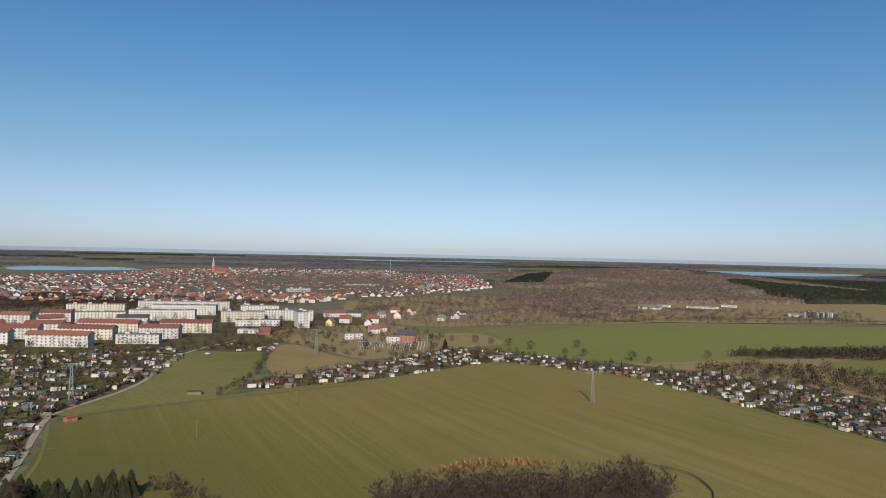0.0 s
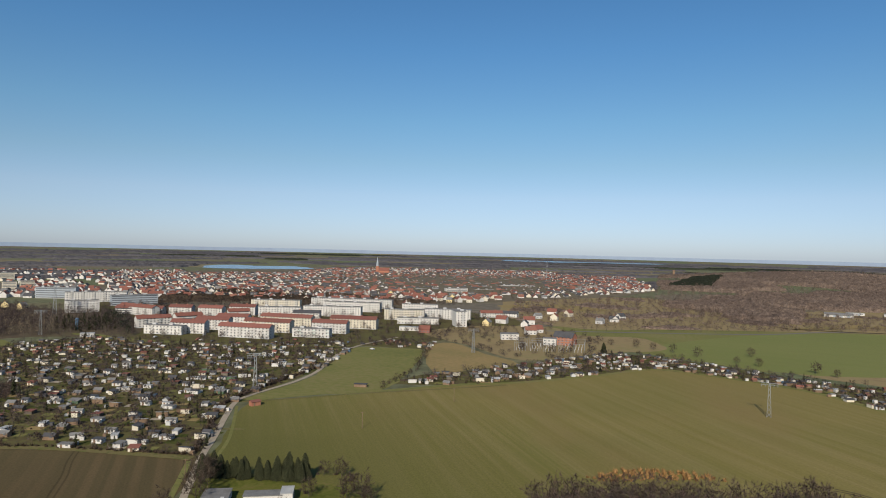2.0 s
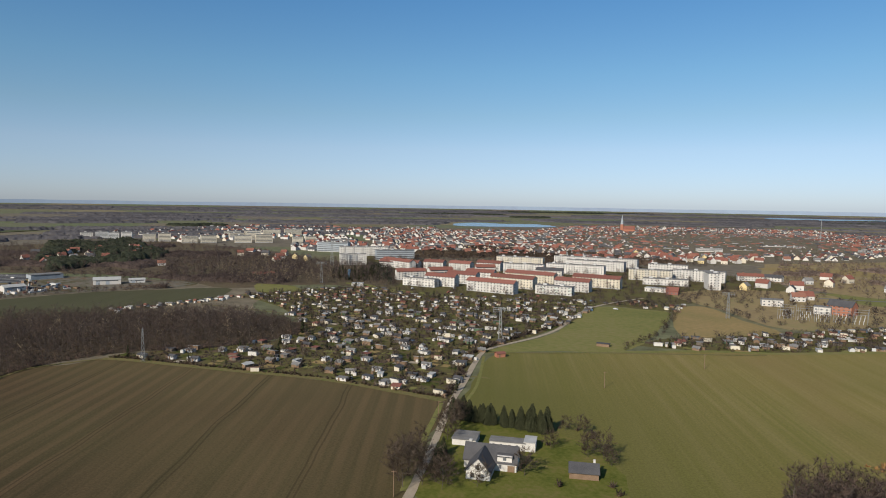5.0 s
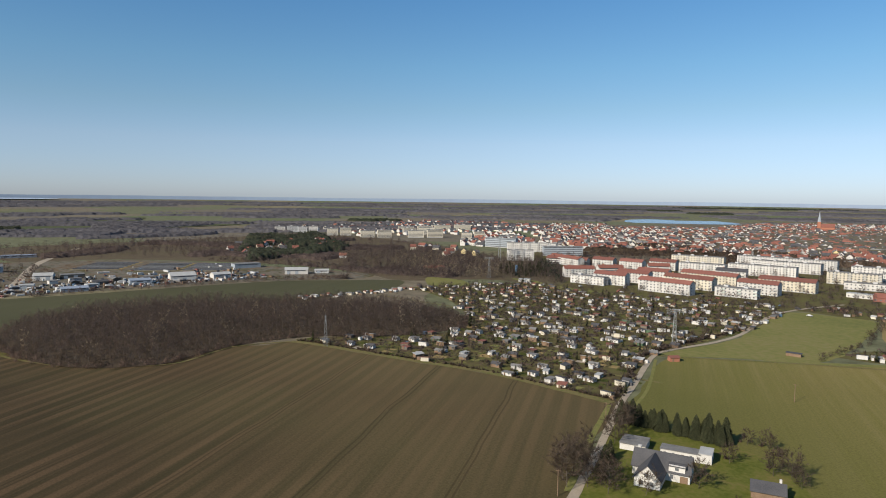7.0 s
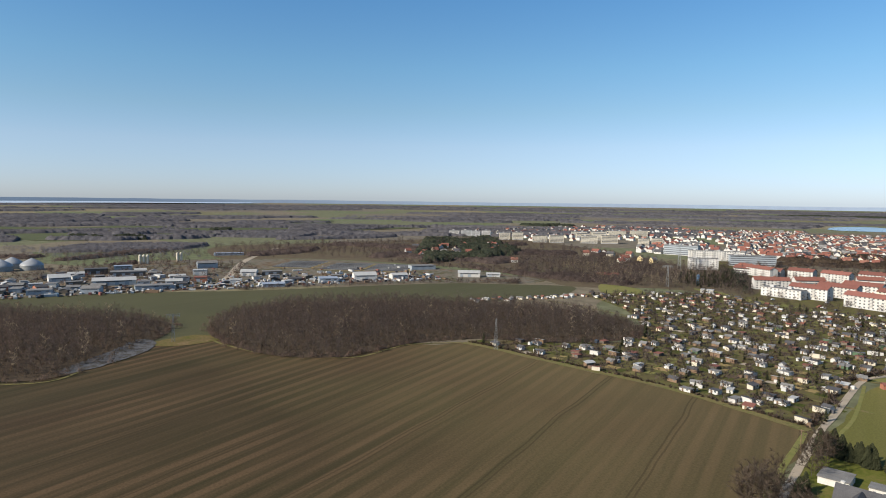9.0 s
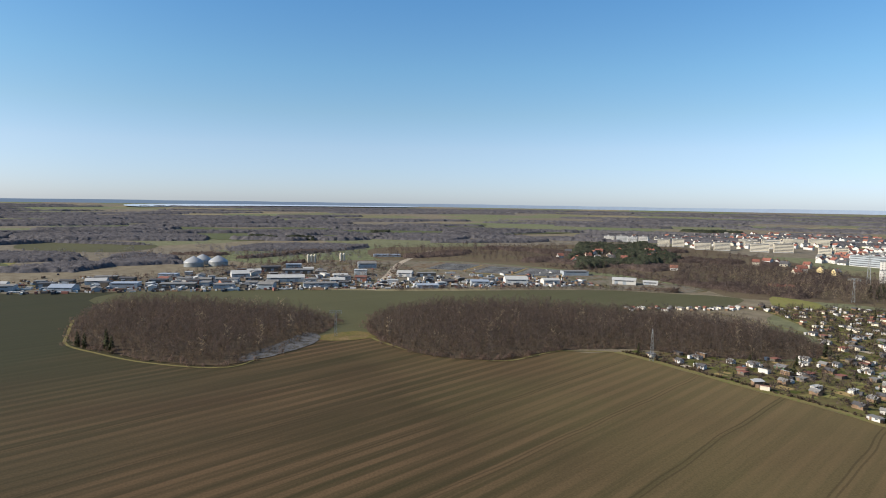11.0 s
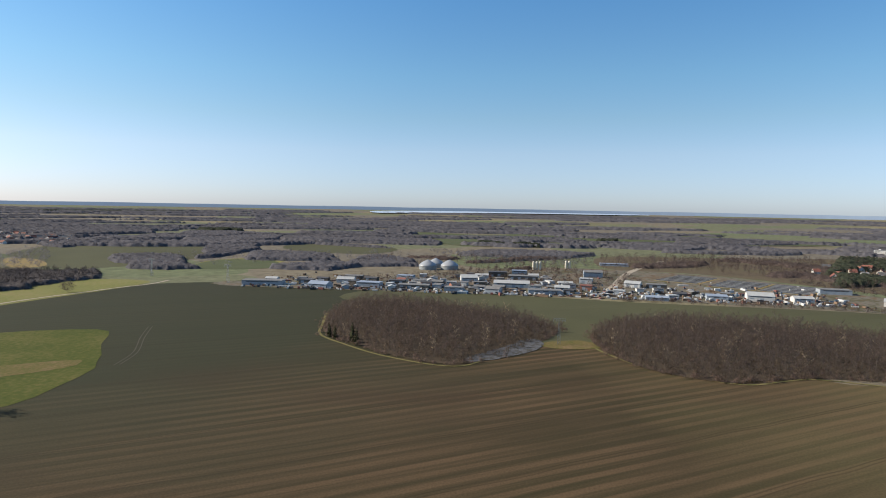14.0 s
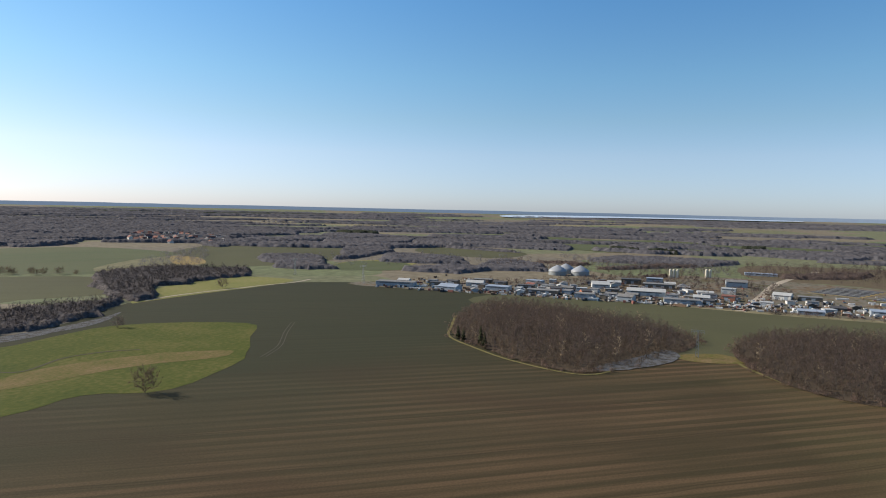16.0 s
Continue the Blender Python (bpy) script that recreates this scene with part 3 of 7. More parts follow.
def bare_tree(seed, tall=16.0, wide=4.2, limbs=6, twigs=230, length=1.6, thick=0.13, base=0.2):
    """A leafless tree: bent trunk, rising limbs, forks, and a haze of twigs round them."""
    rng = np.random.default_rng(seed)
    V, F, M, k = [], [], [], 0

    def join(v, f, m):
        nonlocal k
        V.append(v)
        F.append(f + k)
        M.append(np.full(len(f), m))
        k += len(v)

    stem = [np.zeros(3)]
    for i in range(3):
        stem.append(stem[-1] + np.array([rng.normal(0, 0.35), rng.normal(0, 0.35), tall * 0.27]))
    rad = tall * 0.0105
    for i in range(3):
        join(*limb(stem[i], stem[i + 1], rad * (1 - i * 0.3), rad * (0.7 - i * 0.3), 5), 0)
    axes = []
    for i in range(limbs):
        h = base + (1 - base) * (i + rng.uniform(0, 0.8)) / limbs * 0.8
        hz = min(h * tall, tall * 0.78)
        j = min(int(hz / (tall * 0.27)), 2)
        p = stem[j] + (stem[j + 1] - stem[j]) * (hz / (tall * 0.27) - j)
        a = i * 2.4 + rng.uniform(-0.5, 0.5)
        reach = wide * (1.0 - 0.55 * abs(h - 0.45)) * rng.uniform(0.7, 1.1)
        q = p + np.array([math.cos(a) * reach, math.sin(a) * reach, tall * rng.uniform(0.1, 0.22)])
        q[2] = min(q[2], tall)
        join(*limb(p, q, rad * 0.5, rad * 0.15, 3), 0)
        axes.append((p, q))
        for _ in range(2):
            s = rng.uniform(0.3, 0.7)
            b = p + (q - p) * s
            e = b + np.array([rng.normal(0, 1.1), rng.normal(0, 1.1), rng.uniform(0.8, 2.2)]) * wide / 4
            join(*limb(b, e, rad * 0.25, rad * 0.08, 3), 0)
            axes.append((b, e))
    axes.append((stem[2], stem[3] + np.array([0, 0, tall * 0.17])))
    t0 = rng.integers(0, len(axes), twigs)
    P = np.array([axes[i][0] for i in t0])
    Q = np.array([axes[i][1] for i in t0])
    s = rng.uniform(0.25, 1.0, (twigs, 1))
    o = P + (Q - P) * s
    d = rng.normal(0, 1, (twigs, 3)) + (Q - P) / np.linalg.norm(Q - P, axis=1)[:, None] * 0.9 + (0, 0, 0.5)
    d /= np.linalg.norm(d, axis=1)[:, None]
    L = length * rng.uniform(0.5, 1.3, (twigs, 1))
    side = np.cross(d, rng.normal(0, 1, (twigs, 3)))
    side /= np.linalg.norm(side, axis=1)[:, None]
    w = thick * rng.uniform(0.6, 1.4, (twigs, 1))
    v = np.stack([o - side * w * 0.5, o + d * L, o + side * w * 0.5], 1).reshape(-1, 3)
    join(v, np.arange(3 * twigs).reshape(-1, 3), 1)
    return np.vstack(V), np.vstack(F), np.concatenate(M)


def spruce(seed, tall=12.0, wide=2.3, tiers=16, per=13):
    """A spruce or fir: straight stem and drooping sprays in rings."""
    rng = np.random.default_rng(seed)
    v, f = limb((0, 0, 0), (0, 0, tall), tall * 0.014, 0.02, 5)
    V, F, M, k = [v], [f], [np.zeros(len(f), int)], len(v)
    for i in range(tiers):
        h = tall * (0.06 + 0.92 * i / tiers)
        reach = wide * (1 - i / tiers) ** 0.62 * (0.7 + 0.3 * min(1, i / 3)) + 0.2
        for j in range(per):
            a = rng.uniform(0, 2 * math.pi)
            L = reach * rng.uniform(0.65, 1.15)
            o = np.array([0, 0, h + rng.uniform(-0.3, 0.3)])
            d = np.array([math.cos(a), math.sin(a), 0])
            s = np.array([-d[1], d[0], 0]) * L * 0.24
            mid = o + d * L * 0.55 + (0, 0, 0.1)
            tip = o + d * L + (0, 0, -0.28 * L)
            V.append(np.array([o + (0, 0, 0.15), mid + s, tip, mid - s]))
            F.append(np.array([(0, 1, 2), (0, 2, 3)]) + k)
            M.append(np.ones(2, int))
            k += 4
    return np.vstack(V), np.vstack(F), np.concatenate(M)


def clump_tree(seed, tall=15.0, wide=4.5, tufts=52, low=0.08, size=1.15, squat=1.0):
    """A tree seen from far off: stem and a loose crown of thin sprays."""
    rng = np.random.default_rng(seed)
    v, f = limb((0, 0, 0), (rng.normal(0, 0.3), rng.normal(0, 0.3), tall * 0.8), tall * 0.012, 0.05, 3)
    d = rng.normal(0, 1, (tufts, 3))
    d /= np.linalg.norm(d, axis=1)[:, None]
    d *= rng.uniform(0.35, 1.0, (tufts, 1))
    c = d * (wide, wide, tall * (1 - low) / 2) + (0, 0, tall * (1 + low) / 2)
    way = d + rng.normal(0, 0.5, (tufts, 3)) + (0, 0, 0.5)
    way /= np.linalg.norm(way, axis=1)[:, None]
    s = np.cross(way, rng.normal(0, 1, (tufts, 3)))
    s /= np.linalg.norm(s, axis=1)[:, None]
    s *= size * squat * rng.uniform(0.16, 0.42, (tufts, 1))
    L = size / squat * rng.uniform(1.2, 2.8, (tufts, 1))
    t = np.stack([c - s, c + way * L, c + s], 1).reshape(-1, 3)
    return np.vstack([v, t]), np.vstack([f, np.arange(3 * tufts).reshape(-1, 3) + len(v)]), np.r_[np.zeros(len(f), int), np.ones(tufts, int)]


def shrub(seed, tall=2.2, wide=1.6, twigs=38, thick=0.2):
    rng = np.random.default_rng(seed)
    d = rng.normal(0, 1, (twigs, 3)) + (0, 0, 0.9)
    d[:, 2] = np.abs(d[:, 2])
    d /= np.linalg.norm(d, axis=1)[:, None]
    e = d * (wide, wide, tall) * rng.uniform(0.55, 1.1, (twigs, 1))
    o = e * rng.uniform(0, 0.45, (twigs, 1)) + rng.normal(0, 0.25, (twigs, 3)) * (1, 1, 0)
    s = np.cross(d, rng.normal(0, 1, (twigs, 3)))
    s /= np.linalg.norm(s, axis=1)[:, None]
    w = thick * rng.uniform(0.6, 1.5, (twigs, 1))
    v = np.stack([o - s * w, e, o + s * w], 1).reshape(-1, 3)
    return v, np.arange(3 * twigs).reshape(-1, 3), np.ones(twigs, int)


SOFT = {}


def softened(proto):
    """The same tree with its sprays turned outwards, and a normal for each vertex that follows the crown's round form."""
    v, f, m = proto
    if id(v) not in SOFT:
        mid = np.array([0, 0, v[:, 2].max() * 0.35])
        g = np.cross(v[f[:, 1]] - v[f[:, 0]], v[f[:, 2]] - v[f[:, 0]])
        g /= np.linalg.norm(g, axis=1)[:, None] + 1e-9
        out = v[f].mean(1) - mid
        out /= np.linalg.norm(out, axis=1)[:, None] + 1e-9
        out += (0, 0, 0.35)
        turn = (m == 1) & ((g * out).sum(1) < 0)
        f = f.copy()
        f[turn] = f[turn][:, ::-1]
        g[turn] *= -1
        w = np.where((m == 1)[:, None], out * 0.8 + g * 0.45, g)
        n = np.zeros_like(v)
        for k in range(3):
            np.add.at(n, f[:, k], w)
        n /= np.linalg.norm(n, axis=1)[:, None] + 1e-9
        SOFT[id(v)] = (v, f, m, n)
    return SOFT[id(v)]


def tri_mesh(name, v, f, m, mats, normals=None):
    me = bpy.data.meshes.new(name)
    me.vertices.add(len(v))
    me.vertices.foreach_set("co", np.ascontiguousarray(v, np.float32).ravel())
    me.loops.add(3 * len(f))
    me.loops.foreach_set("vertex_index", np.ascontiguousarray(f, np.int32).ravel())
    me.polygons.add(len(f))
    me.polygons.foreach_set("loop_start", np.arange(0, 3 * len(f), 3, dtype=np.int32))
    me.polygons.foreach_set("loop_total", np.full(len(f), 3, np.int32))
    for x in mats:
        me.materials.append(x)
    me.polygons.foreach_set("material_index", np.ascontiguousarray(m, np.int32))
    me.update(calc_edges=True)
    me.validate()
    if normals is not None:
        me.attributes.new("custom_normal", "FLOAT_VECTOR", "POINT").data.foreach_set("vector", np.ascontiguousarray(normals, np.float32).ravel())
    return me


def grove(name, protos, places, mats, label, category, seed=1, lo=0.7, hi=1.2, grade=None):
    """Many trees or shrubs joined into one object of uncountable growth."""
    rng = np.random.default_rng(seed)
    V, F, M, N, k = [], [], [], [], 0
    zs = height(places[:, 0], places[:, 1])
    if grade is None:
        grade = np.ones(len(places))
    for (x, y), z, g in zip(places, zs, grade):
        v, f, m, nn = softened(protos[rng.integers(len(protos))])
        a, s = rng.uniform(0, 2 * math.pi), rng.uniform(lo, hi) * g
        c, n = math.cos(a) * s, math.sin(a) * s
        w = np.empty_like(v)
        w[:, 0] = v[:, 0] * c - v[:, 1] * n + x
        w[:, 1] = v[:, 0] * n + v[:, 1] * c + y
        w[:, 2] = v[:, 2] * s * rng.uniform(0.85, 1.15) + z
        V.append(w)
        N.append(np.stack([(nn[:, 0] * c - nn[:, 1] * n) / s, (nn[:, 0] * n + nn[:, 1] * c) / s, nn[:, 2]], -1))
        F.append(f + k)
        M.append(m)
        k += len(v)
    return tagged(new(name, tri_mesh(name, np.vstack(V), np.vstack(F), np.concatenate(M), mats, np.vstack(N))), label, category, kind="stuff")


def canopy(name, polys, cell, tall, mat, label, category, seed=1, keep=None, rough=0.3):
    """The closed, uneven roof of a wood seen from far off: crowns of random height that fall to the ground at the rim."""
    rng = np.random.default_rng(seed)
    V, F, k = [], [], 0
    for i, poly in enumerate(polys):
        p = np.array(poly, float)
        c = cell[i] if isinstance(cell, list) else cell
        lo, hi = p.min(0) - 2 * c, p.max(0) + 2 * c
        gx, gy = np.meshgrid(np.arange(lo[0], hi[0], c), np.arange(lo[1], hi[1], c))
        ny, nx = gx.shape
        x = (gx + rng.uniform(-0.36, 0.36, gx.shape) * c).ravel()
        y = (gy + rng.uniform(-0.36, 0.36, gx.shape) * c).ravel()
        ins = inside(poly, x, y)
        if keep is not None:
            ins &= keep(x, y)
        h = tall * (0.72 + rough * rng.uniform(-1, 1, len(x)) + 0.14 * np.sin(x / 31 + 2 * np.sin(y / 43)) * np.cos(y / 27))
        z = height(x, y) + np.where(ins, h, -0.3)
        a = (np.arange(ny - 1)[:, None] * nx + np.arange(nx - 1)).ravel()
        q = np.stack([a, a + 1, a + nx + 1, a + nx], -1)
        q = q[ins[q].any(1)]
        t = np.where((rng.uniform(size=len(q)) < 0.5)[:, None, None], np.stack([q[:, [0, 1, 2]], q[:, [0, 2, 3]]], 1), np.stack([q[:, [0, 1, 3]], q[:, [1, 2, 3]]], 1)).reshape(-1, 3)
        used, inv = np.unique(t.ravel(), return_inverse=True)
        V.append(np.stack([x, y, z], -1)[used])
        F.append(inv.reshape(-1, 3) + k)
        k += len(used)
    f = np.vstack(F)
    return tagged(new(name, tri_mesh(name, np.vstack(V), f, np.zeros(len(f), int), [mat])), label, category, kind="stuff")


def patchy(scale, share, seed=0.0):
    """Keeps an irregular share of the ground."""
    return lambda x, y: np.sin(x / scale + 1.7 * np.sin(y / scale * 0.8 + seed)) + np.cos(y / scale * 1.1 + 1.4 * np.sin(x / scale * 0.9 + seed)) + 0.5 * np.sin((x + y) / scale * 2.7) > 2.2 - 4.4 * share


def within(poly, places, reach, low):
    """How tall trees stand: low at the rim of a wood, full height from a given reach inwards."""
    p, best = np.array(poly, float), np.full(len(places), 1e9)
    for a, b in zip(p, np.roll(p, -1, 0)):
        t = np.clip(((places - a) @ (b - a)) / ((b - a) @ (b - a)), 0, 1)[:, None]
        best = np.minimum(best, np.hypot(*(places - a - t * (b - a)).T))
    return low + (1 - low) * np.clip(best / reach, 0, 1) ** 0.7


def single_tree(name, proto, x, y, size, turn, mats, label, category, group=""):
    """One tree as a thing: its trunk with limbs, and its crown."""
    v, f, m = proto
    root = thing(name, pose(x, y, ground_z(x, y), 0, 0, turn), label, category, group)
    root.scale = (size, size, size)
    for i, pn in ((0, "trunk"), (1, "crown")):
        sel = f[m == i]
        if len(sel):
            used, inv = np.unique(sel.ravel(), return_inverse=True)
            part(pn, tri_mesh(pn, v[used], inv.reshape(-1, 3), np.zeros(len(sel), int), [mats[i]]), root)
    return root

# ---------------------------------------------------------------- the land
def build_ground():
    rings = np.concatenate([[4.0], np.linspace(40, 900, 22), np.linspace(980, 2600, 28), np.linspace(2660, 4850, 34)])
    n = 200
    a = np.arange(n) * 2 * np.pi / n
    v = [(0.0, 0.0, 0.0)]
    for r in rings:
        x, y = r * np.cos(a), r * np.sin(a)
        v += list(zip(x, y, height(x, y)))
    f = [(0, 1 + i, 1 + (i + 1) % n) for i in range(n)]
    for k in range(len(rings) - 1):
        o = 1 + k * n
        f += [(o + i, o + n + i, o + n + (i + 1) % n, o + (i + 1) % n) for i in range(n)]
    me = bpy.data.meshes.new("ground")
    me.from_pydata(v, [], f)
    for p in me.polygons:
        p.use_smooth = True
    me.materials.append(M_COUNTRY)
    structure("ground", me, "open late-winter country of fields, meadows and scrub", "ground")


build_ground()


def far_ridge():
    """The rim of land beyond the plain, its blue haze painted and faintly glowing."""
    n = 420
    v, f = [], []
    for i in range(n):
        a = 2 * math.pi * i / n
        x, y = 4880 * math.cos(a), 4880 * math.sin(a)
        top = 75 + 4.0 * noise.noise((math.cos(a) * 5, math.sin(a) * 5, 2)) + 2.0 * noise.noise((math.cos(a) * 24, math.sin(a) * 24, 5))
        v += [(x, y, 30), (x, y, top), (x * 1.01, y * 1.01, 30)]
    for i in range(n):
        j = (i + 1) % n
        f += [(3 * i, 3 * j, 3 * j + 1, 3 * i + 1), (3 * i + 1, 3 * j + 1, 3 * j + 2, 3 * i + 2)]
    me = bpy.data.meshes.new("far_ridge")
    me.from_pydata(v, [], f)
    me.materials.append(M_HAZE_RIDGE)
    structure("backdrop", me, "rim of far land on the horizon with painted blue haze", "backdrop")


far_ridge()
FIELD_B = [(-140, 190), (-161, 243), (-195, 240), (-238, 233), (-286, 216), (-343, 198), (-362, 190), (-368, 166), (-420, 120), (-520, 90), (-640, 100),
           (-672, -30), (-690, -130), (-705, -240), (-700, -336), (-640, -416), (-525, -450), (-440, -435), (-360, -405), (-250, -395), (-120, -420), (-30, -120), (-70, 60), (-115, 150)]
patch("field_of_ploughland", FIELD_B, 0.06, M_FIELD_B, "brown striped field of thinly sprouting winter crop", "field", 4)
patch("field_behind_woods", [(-440, 0), (-560, -30), (-600, -165), (-672, -160), (-690, -100), (-672, -20), (-648, 110), (-634, 297), (-600, 370), (-560, 425), (-515, 380), (-500, 290), (-450, 120)], 0.12, M_FIELD_C,
      "dark green field of young wheat behind the woods", "field", 4)
patch("field_by_road", [(-190, 346), (-155, 376), (-130, 400), (-95, 425), (-54, 449), (0, 497), (42, 538), (82, 525), (136, 490), (172, 423), (197, 368), (222, 318), (300, 150), (260, -60), (60, -300), (-20, -120), (-60, 60), (-100, 150), (-133, 192), (-146, 217), (-158, 243), (-171, 277), (-191, 328)],
      0.09, M_FIELD_A, "olive green field of winter crop with drill streaks", "field", 4)
patch("meadow_by_allotments", [(-199, 344), (-200, 365), (-194, 400), (-195, 440), (-208, 500), (-213, 560), (-180, 568), (-152, 564), (-136, 469), (-132, 415), (-140, 386), (-165, 372)], 0.08, M_MEADOW, "green meadow beside the gravel road", "meadow", 4)
patch("dry_field", [(-155, 588), (-138, 622), (-96, 566), (-62, 527), (-91, 491), (-119, 467)], 0.1, M_TAN, "yellow dry grass field by the allotments", "field", 3)
patch("bright_field", [(60, 690), (169, 815), (291, 886), (484, 903), (700, 885), (760, 760), (479, 700), (257, 586), (145, 562), (64, 622)], 0.1, M_GREEN, "bright green field of winter wheat", "field", 4)
patch("verge_meadow", [(-39, 732), (0, 770), (71, 757), (160, 825), (60, 690), (58, 650), (100, 600), (140, 556), (120, 566), (40, 625), (-11, 650)], 0.07, M_MEADOW, "yellowish meadow beside the green field", "meadow", 3)
patch("small_meadow", [(350, 587), (430, 612), (420, 520), (354, 520), (333, 545)], 0.1, M_MEADOW, "small green meadow behind shrubs", "meadow", 3)
patch("wet_meadow", [(-294, -372), (-373, -368), (-419, -291), (-375, -258), (-321, -226), (-254, -219), (-231, -249), (-195, -254), (-150, -300), (-200, -390)], 0.14, M_WETGRASS, "bright green wet meadow set into the field", "meadow", 4)
patch("dry_patch", [(-210, -296), (-246, -309), (-277, -300), (-312, -278), (-336, -246), (-318, -240), (-283, -268), (-235, -284)], 0.2, M_DRYGRASS, "band of dry yellow grass in the meadow", "meadow", 4)
patch("creek_ice", [(-313, -401), (-352, -398), (-391, -402), (-420, -410), (-373, -385), (-335, -384), (-290, -386), (-280, -398)], 0.2, M_ICE, "pale ice on a flooded creek", "water", 3)
patch("creek_meadow", [(-560, -494), (-661, -493), (-690, -470), (-673, -404), (-504, -432), (-460, -440)], 0.1, M_MEADOW, "yellow green meadow along the creek", "meadow", 4)
PUDDLE = [(-374, -27), (-386, -30), (-420, -9), (-446, 4), (-446, 13), (-424, 15), (-390, -6)]
patch("frozen_puddle", PUDDLE, 0.36, M_ICE, "frozen puddle beside the wood", "water", 3)
patch("glade", [(-436, 14), (-450, 40), (-432, 55), (-420, 35), (-424, 16)], 0.25, M_DRYGRASS, "green glade between the two woods", "meadow", 3)
patch("upper_field", [(-313, -463), (-411, -533), (-456, -517), (-498, -489), (-483, -464), (-523, -532), (-599, -624), (-549, -711), (-506, -747)], 0.1, M_FIELD_C, "dark green field behind the creek wood", "field", 3)
patch("far_left_field", [(-518, -765), (-570, -737), (-623, -648), (-676, -707), (-802, -760), (-911, -773), (-967, -841), (-976, -1026), (-859, -1110), (-778, -1146)], 0.12, M_FARGREEN, "dull green field before the far woods", "field", 3)
patch("sandy_slope", [(-777, -661), (-808, -634), (-890, -712), (-887, -762)], 0.2, M_TAN, "bare sandy slope above the creek wood", "slope", 3)
patch("far_meadow", [(-902, -470), (-993, -460), (-1004, -375), (-875, -363), (-833, -427)], 0.1, M_MEADOW, "pale green meadow beyond the yards", "meadow", 4)
patch("far_meadow_2", [(-1051, -868), (-1194, -771), (-1247, -614), (-1224, -502), (-831, -536), (-813, -652)], 0.1, M_FIELD_C, "dull green pasture between copses", "meadow", 4)
patch("field_margin_east", [(-60, 745), (60, 700), (169, 805), (300, 876), (484, 896), (760, 876), (780, 930), (300, 940), (100, 870), (-60, 810)], 0.045, M_MEADOW, "rough green margin between field and country road", "verge", 3)
patch("plain_pasture", [(-919, -769), (-1057, -568), (-1277, -637), (-1264, -903), (-1085, -875)], 0.22, M_FIELD_C, "dull green pasture between bare woods", "field", 4)
patch("plain_pasture_2", [(-834, -444), (-866, -342), (-980, -385), (-968, -464)], 0.24, M_FARGREEN, "green pasture between bare woods", "meadow", 4)
patch("plain_pasture_3", [(-1253, -471), (-1163, -288), (-1340, -260), (-1507, -483)], 0.22, M_FIELD_C, "dull green field behind the copse", "field", 4)
patch("rough_meadow_east", [(240, 585), (150, 560), (228, 508), (292, 420), (335, 300), (420, 330), (520, 560), (560, 650), (420, 640), (330, 600)], 0.05, M_SCRUB_DRY, "rough brownish grass behind the garden strip", "meadow", 4)
patch("far_green_field", [(-2428, -601), (-2086, -146), (-2435, 164), (-1845, 285), (-1514, -2), (-1581, -218)], 0.6, M_FARGREEN, "wide green field far off", "field", 4)
patch("far_green_field_2", [(-2243, 324), (-2600, 755), (-2117, 615), (-1886, 837), (-1750, 274)], 1.4, M_FARGREEN, "green field on the plain", "field", 4)
ALLOT_1 = [(-163, 247), (-200, 330), (-203, 362), (-199, 456), (-215, 555), (-240, 588), (-332, 526), (-470, 522), (-509, 409), (-500, 398), (-425, 378), (-372, 346), (-330, 318), (-326, 280), (-345, 243), (-366, 196), (-343, 203), (-286, 221), (-238, 238), (-195, 244)]
ALLOT_2 = [(-132, 418), (-126, 452), (-108, 468), (-70, 512), (5, 608), (63, 603), (152, 533), (227, 505), (290, 418), (330, 300), (226, 320), (200, 370), (176, 424), (139, 493), (84, 529), (42, 543), (0, 501), (-54, 453), (-95, 429)]
ALLOT_4 = [(-498, 275), (-516, 280), (-516, 318), (-508, 342), (-507, 396), (-494, 396), (-494, 342), (-499, 318)]
ALLOT_3 = [(-215, 575), (-150, 575), (-150, 610), (-200, 612)]
patch("allotment_ground", ALLOT_1, 0.07, M_GARDEN, "brown and green allotment plots", "garden", 2)
patch("allotment_ground_2", ALLOT_2, 0.065, M_GARDEN, "strip of allotment plots along the field", "garden", 2)
patch("allotment_ground_3", ALLOT_3, 0.065, M_GARDEN, "small group of allotment plots", "garden", 2)
YARD = [(-134, 196), (-147, 220), (-140, 231), (-108, 236), (-84, 226), (-66, 205), (-62, 180), (-80, 160), (-118, 158)]
patch("farmyard_lawn", YARD, 0.16, M_YARDLAWN, "green lawn round the farmhouse", "lawn", 4)
LAKE_VIEW = [(-1180, 1700), (-1560, 2200), (-1680, 2560), (-1500, 2850), (-1240, 2900), (-1080, 2520), (-1000, 2000)]
LAKE_VIEW_E = [(950, 2950), (1000, 3400), (1500, 3850), (2000, 3700), (2250, 3450), (1900, 3000), (1240, 2880)]
TOWN = [(-560, 720), (-798, 963), (-1100, 1250), (-1428, 1721), (-1300, 2073), (-944, 2695), (-269, 2901), (84, 2216), (123, 1559), (-195, 1140), (-330, 960)]
patch("town_ground", TOWN, 0.12, M_TOWN, "streets and gardens of the town", "ground", 3)
patch("estate_ground", [(-205, 575), (-300, 535), (-430, 530), (-560, 640), (-680, 720), (-700, 900), (-330, 975), (-110, 880), (-120, 700)], 0.08, M_GARDEN, "grass and yards between the apartment blocks", "ground", 3)
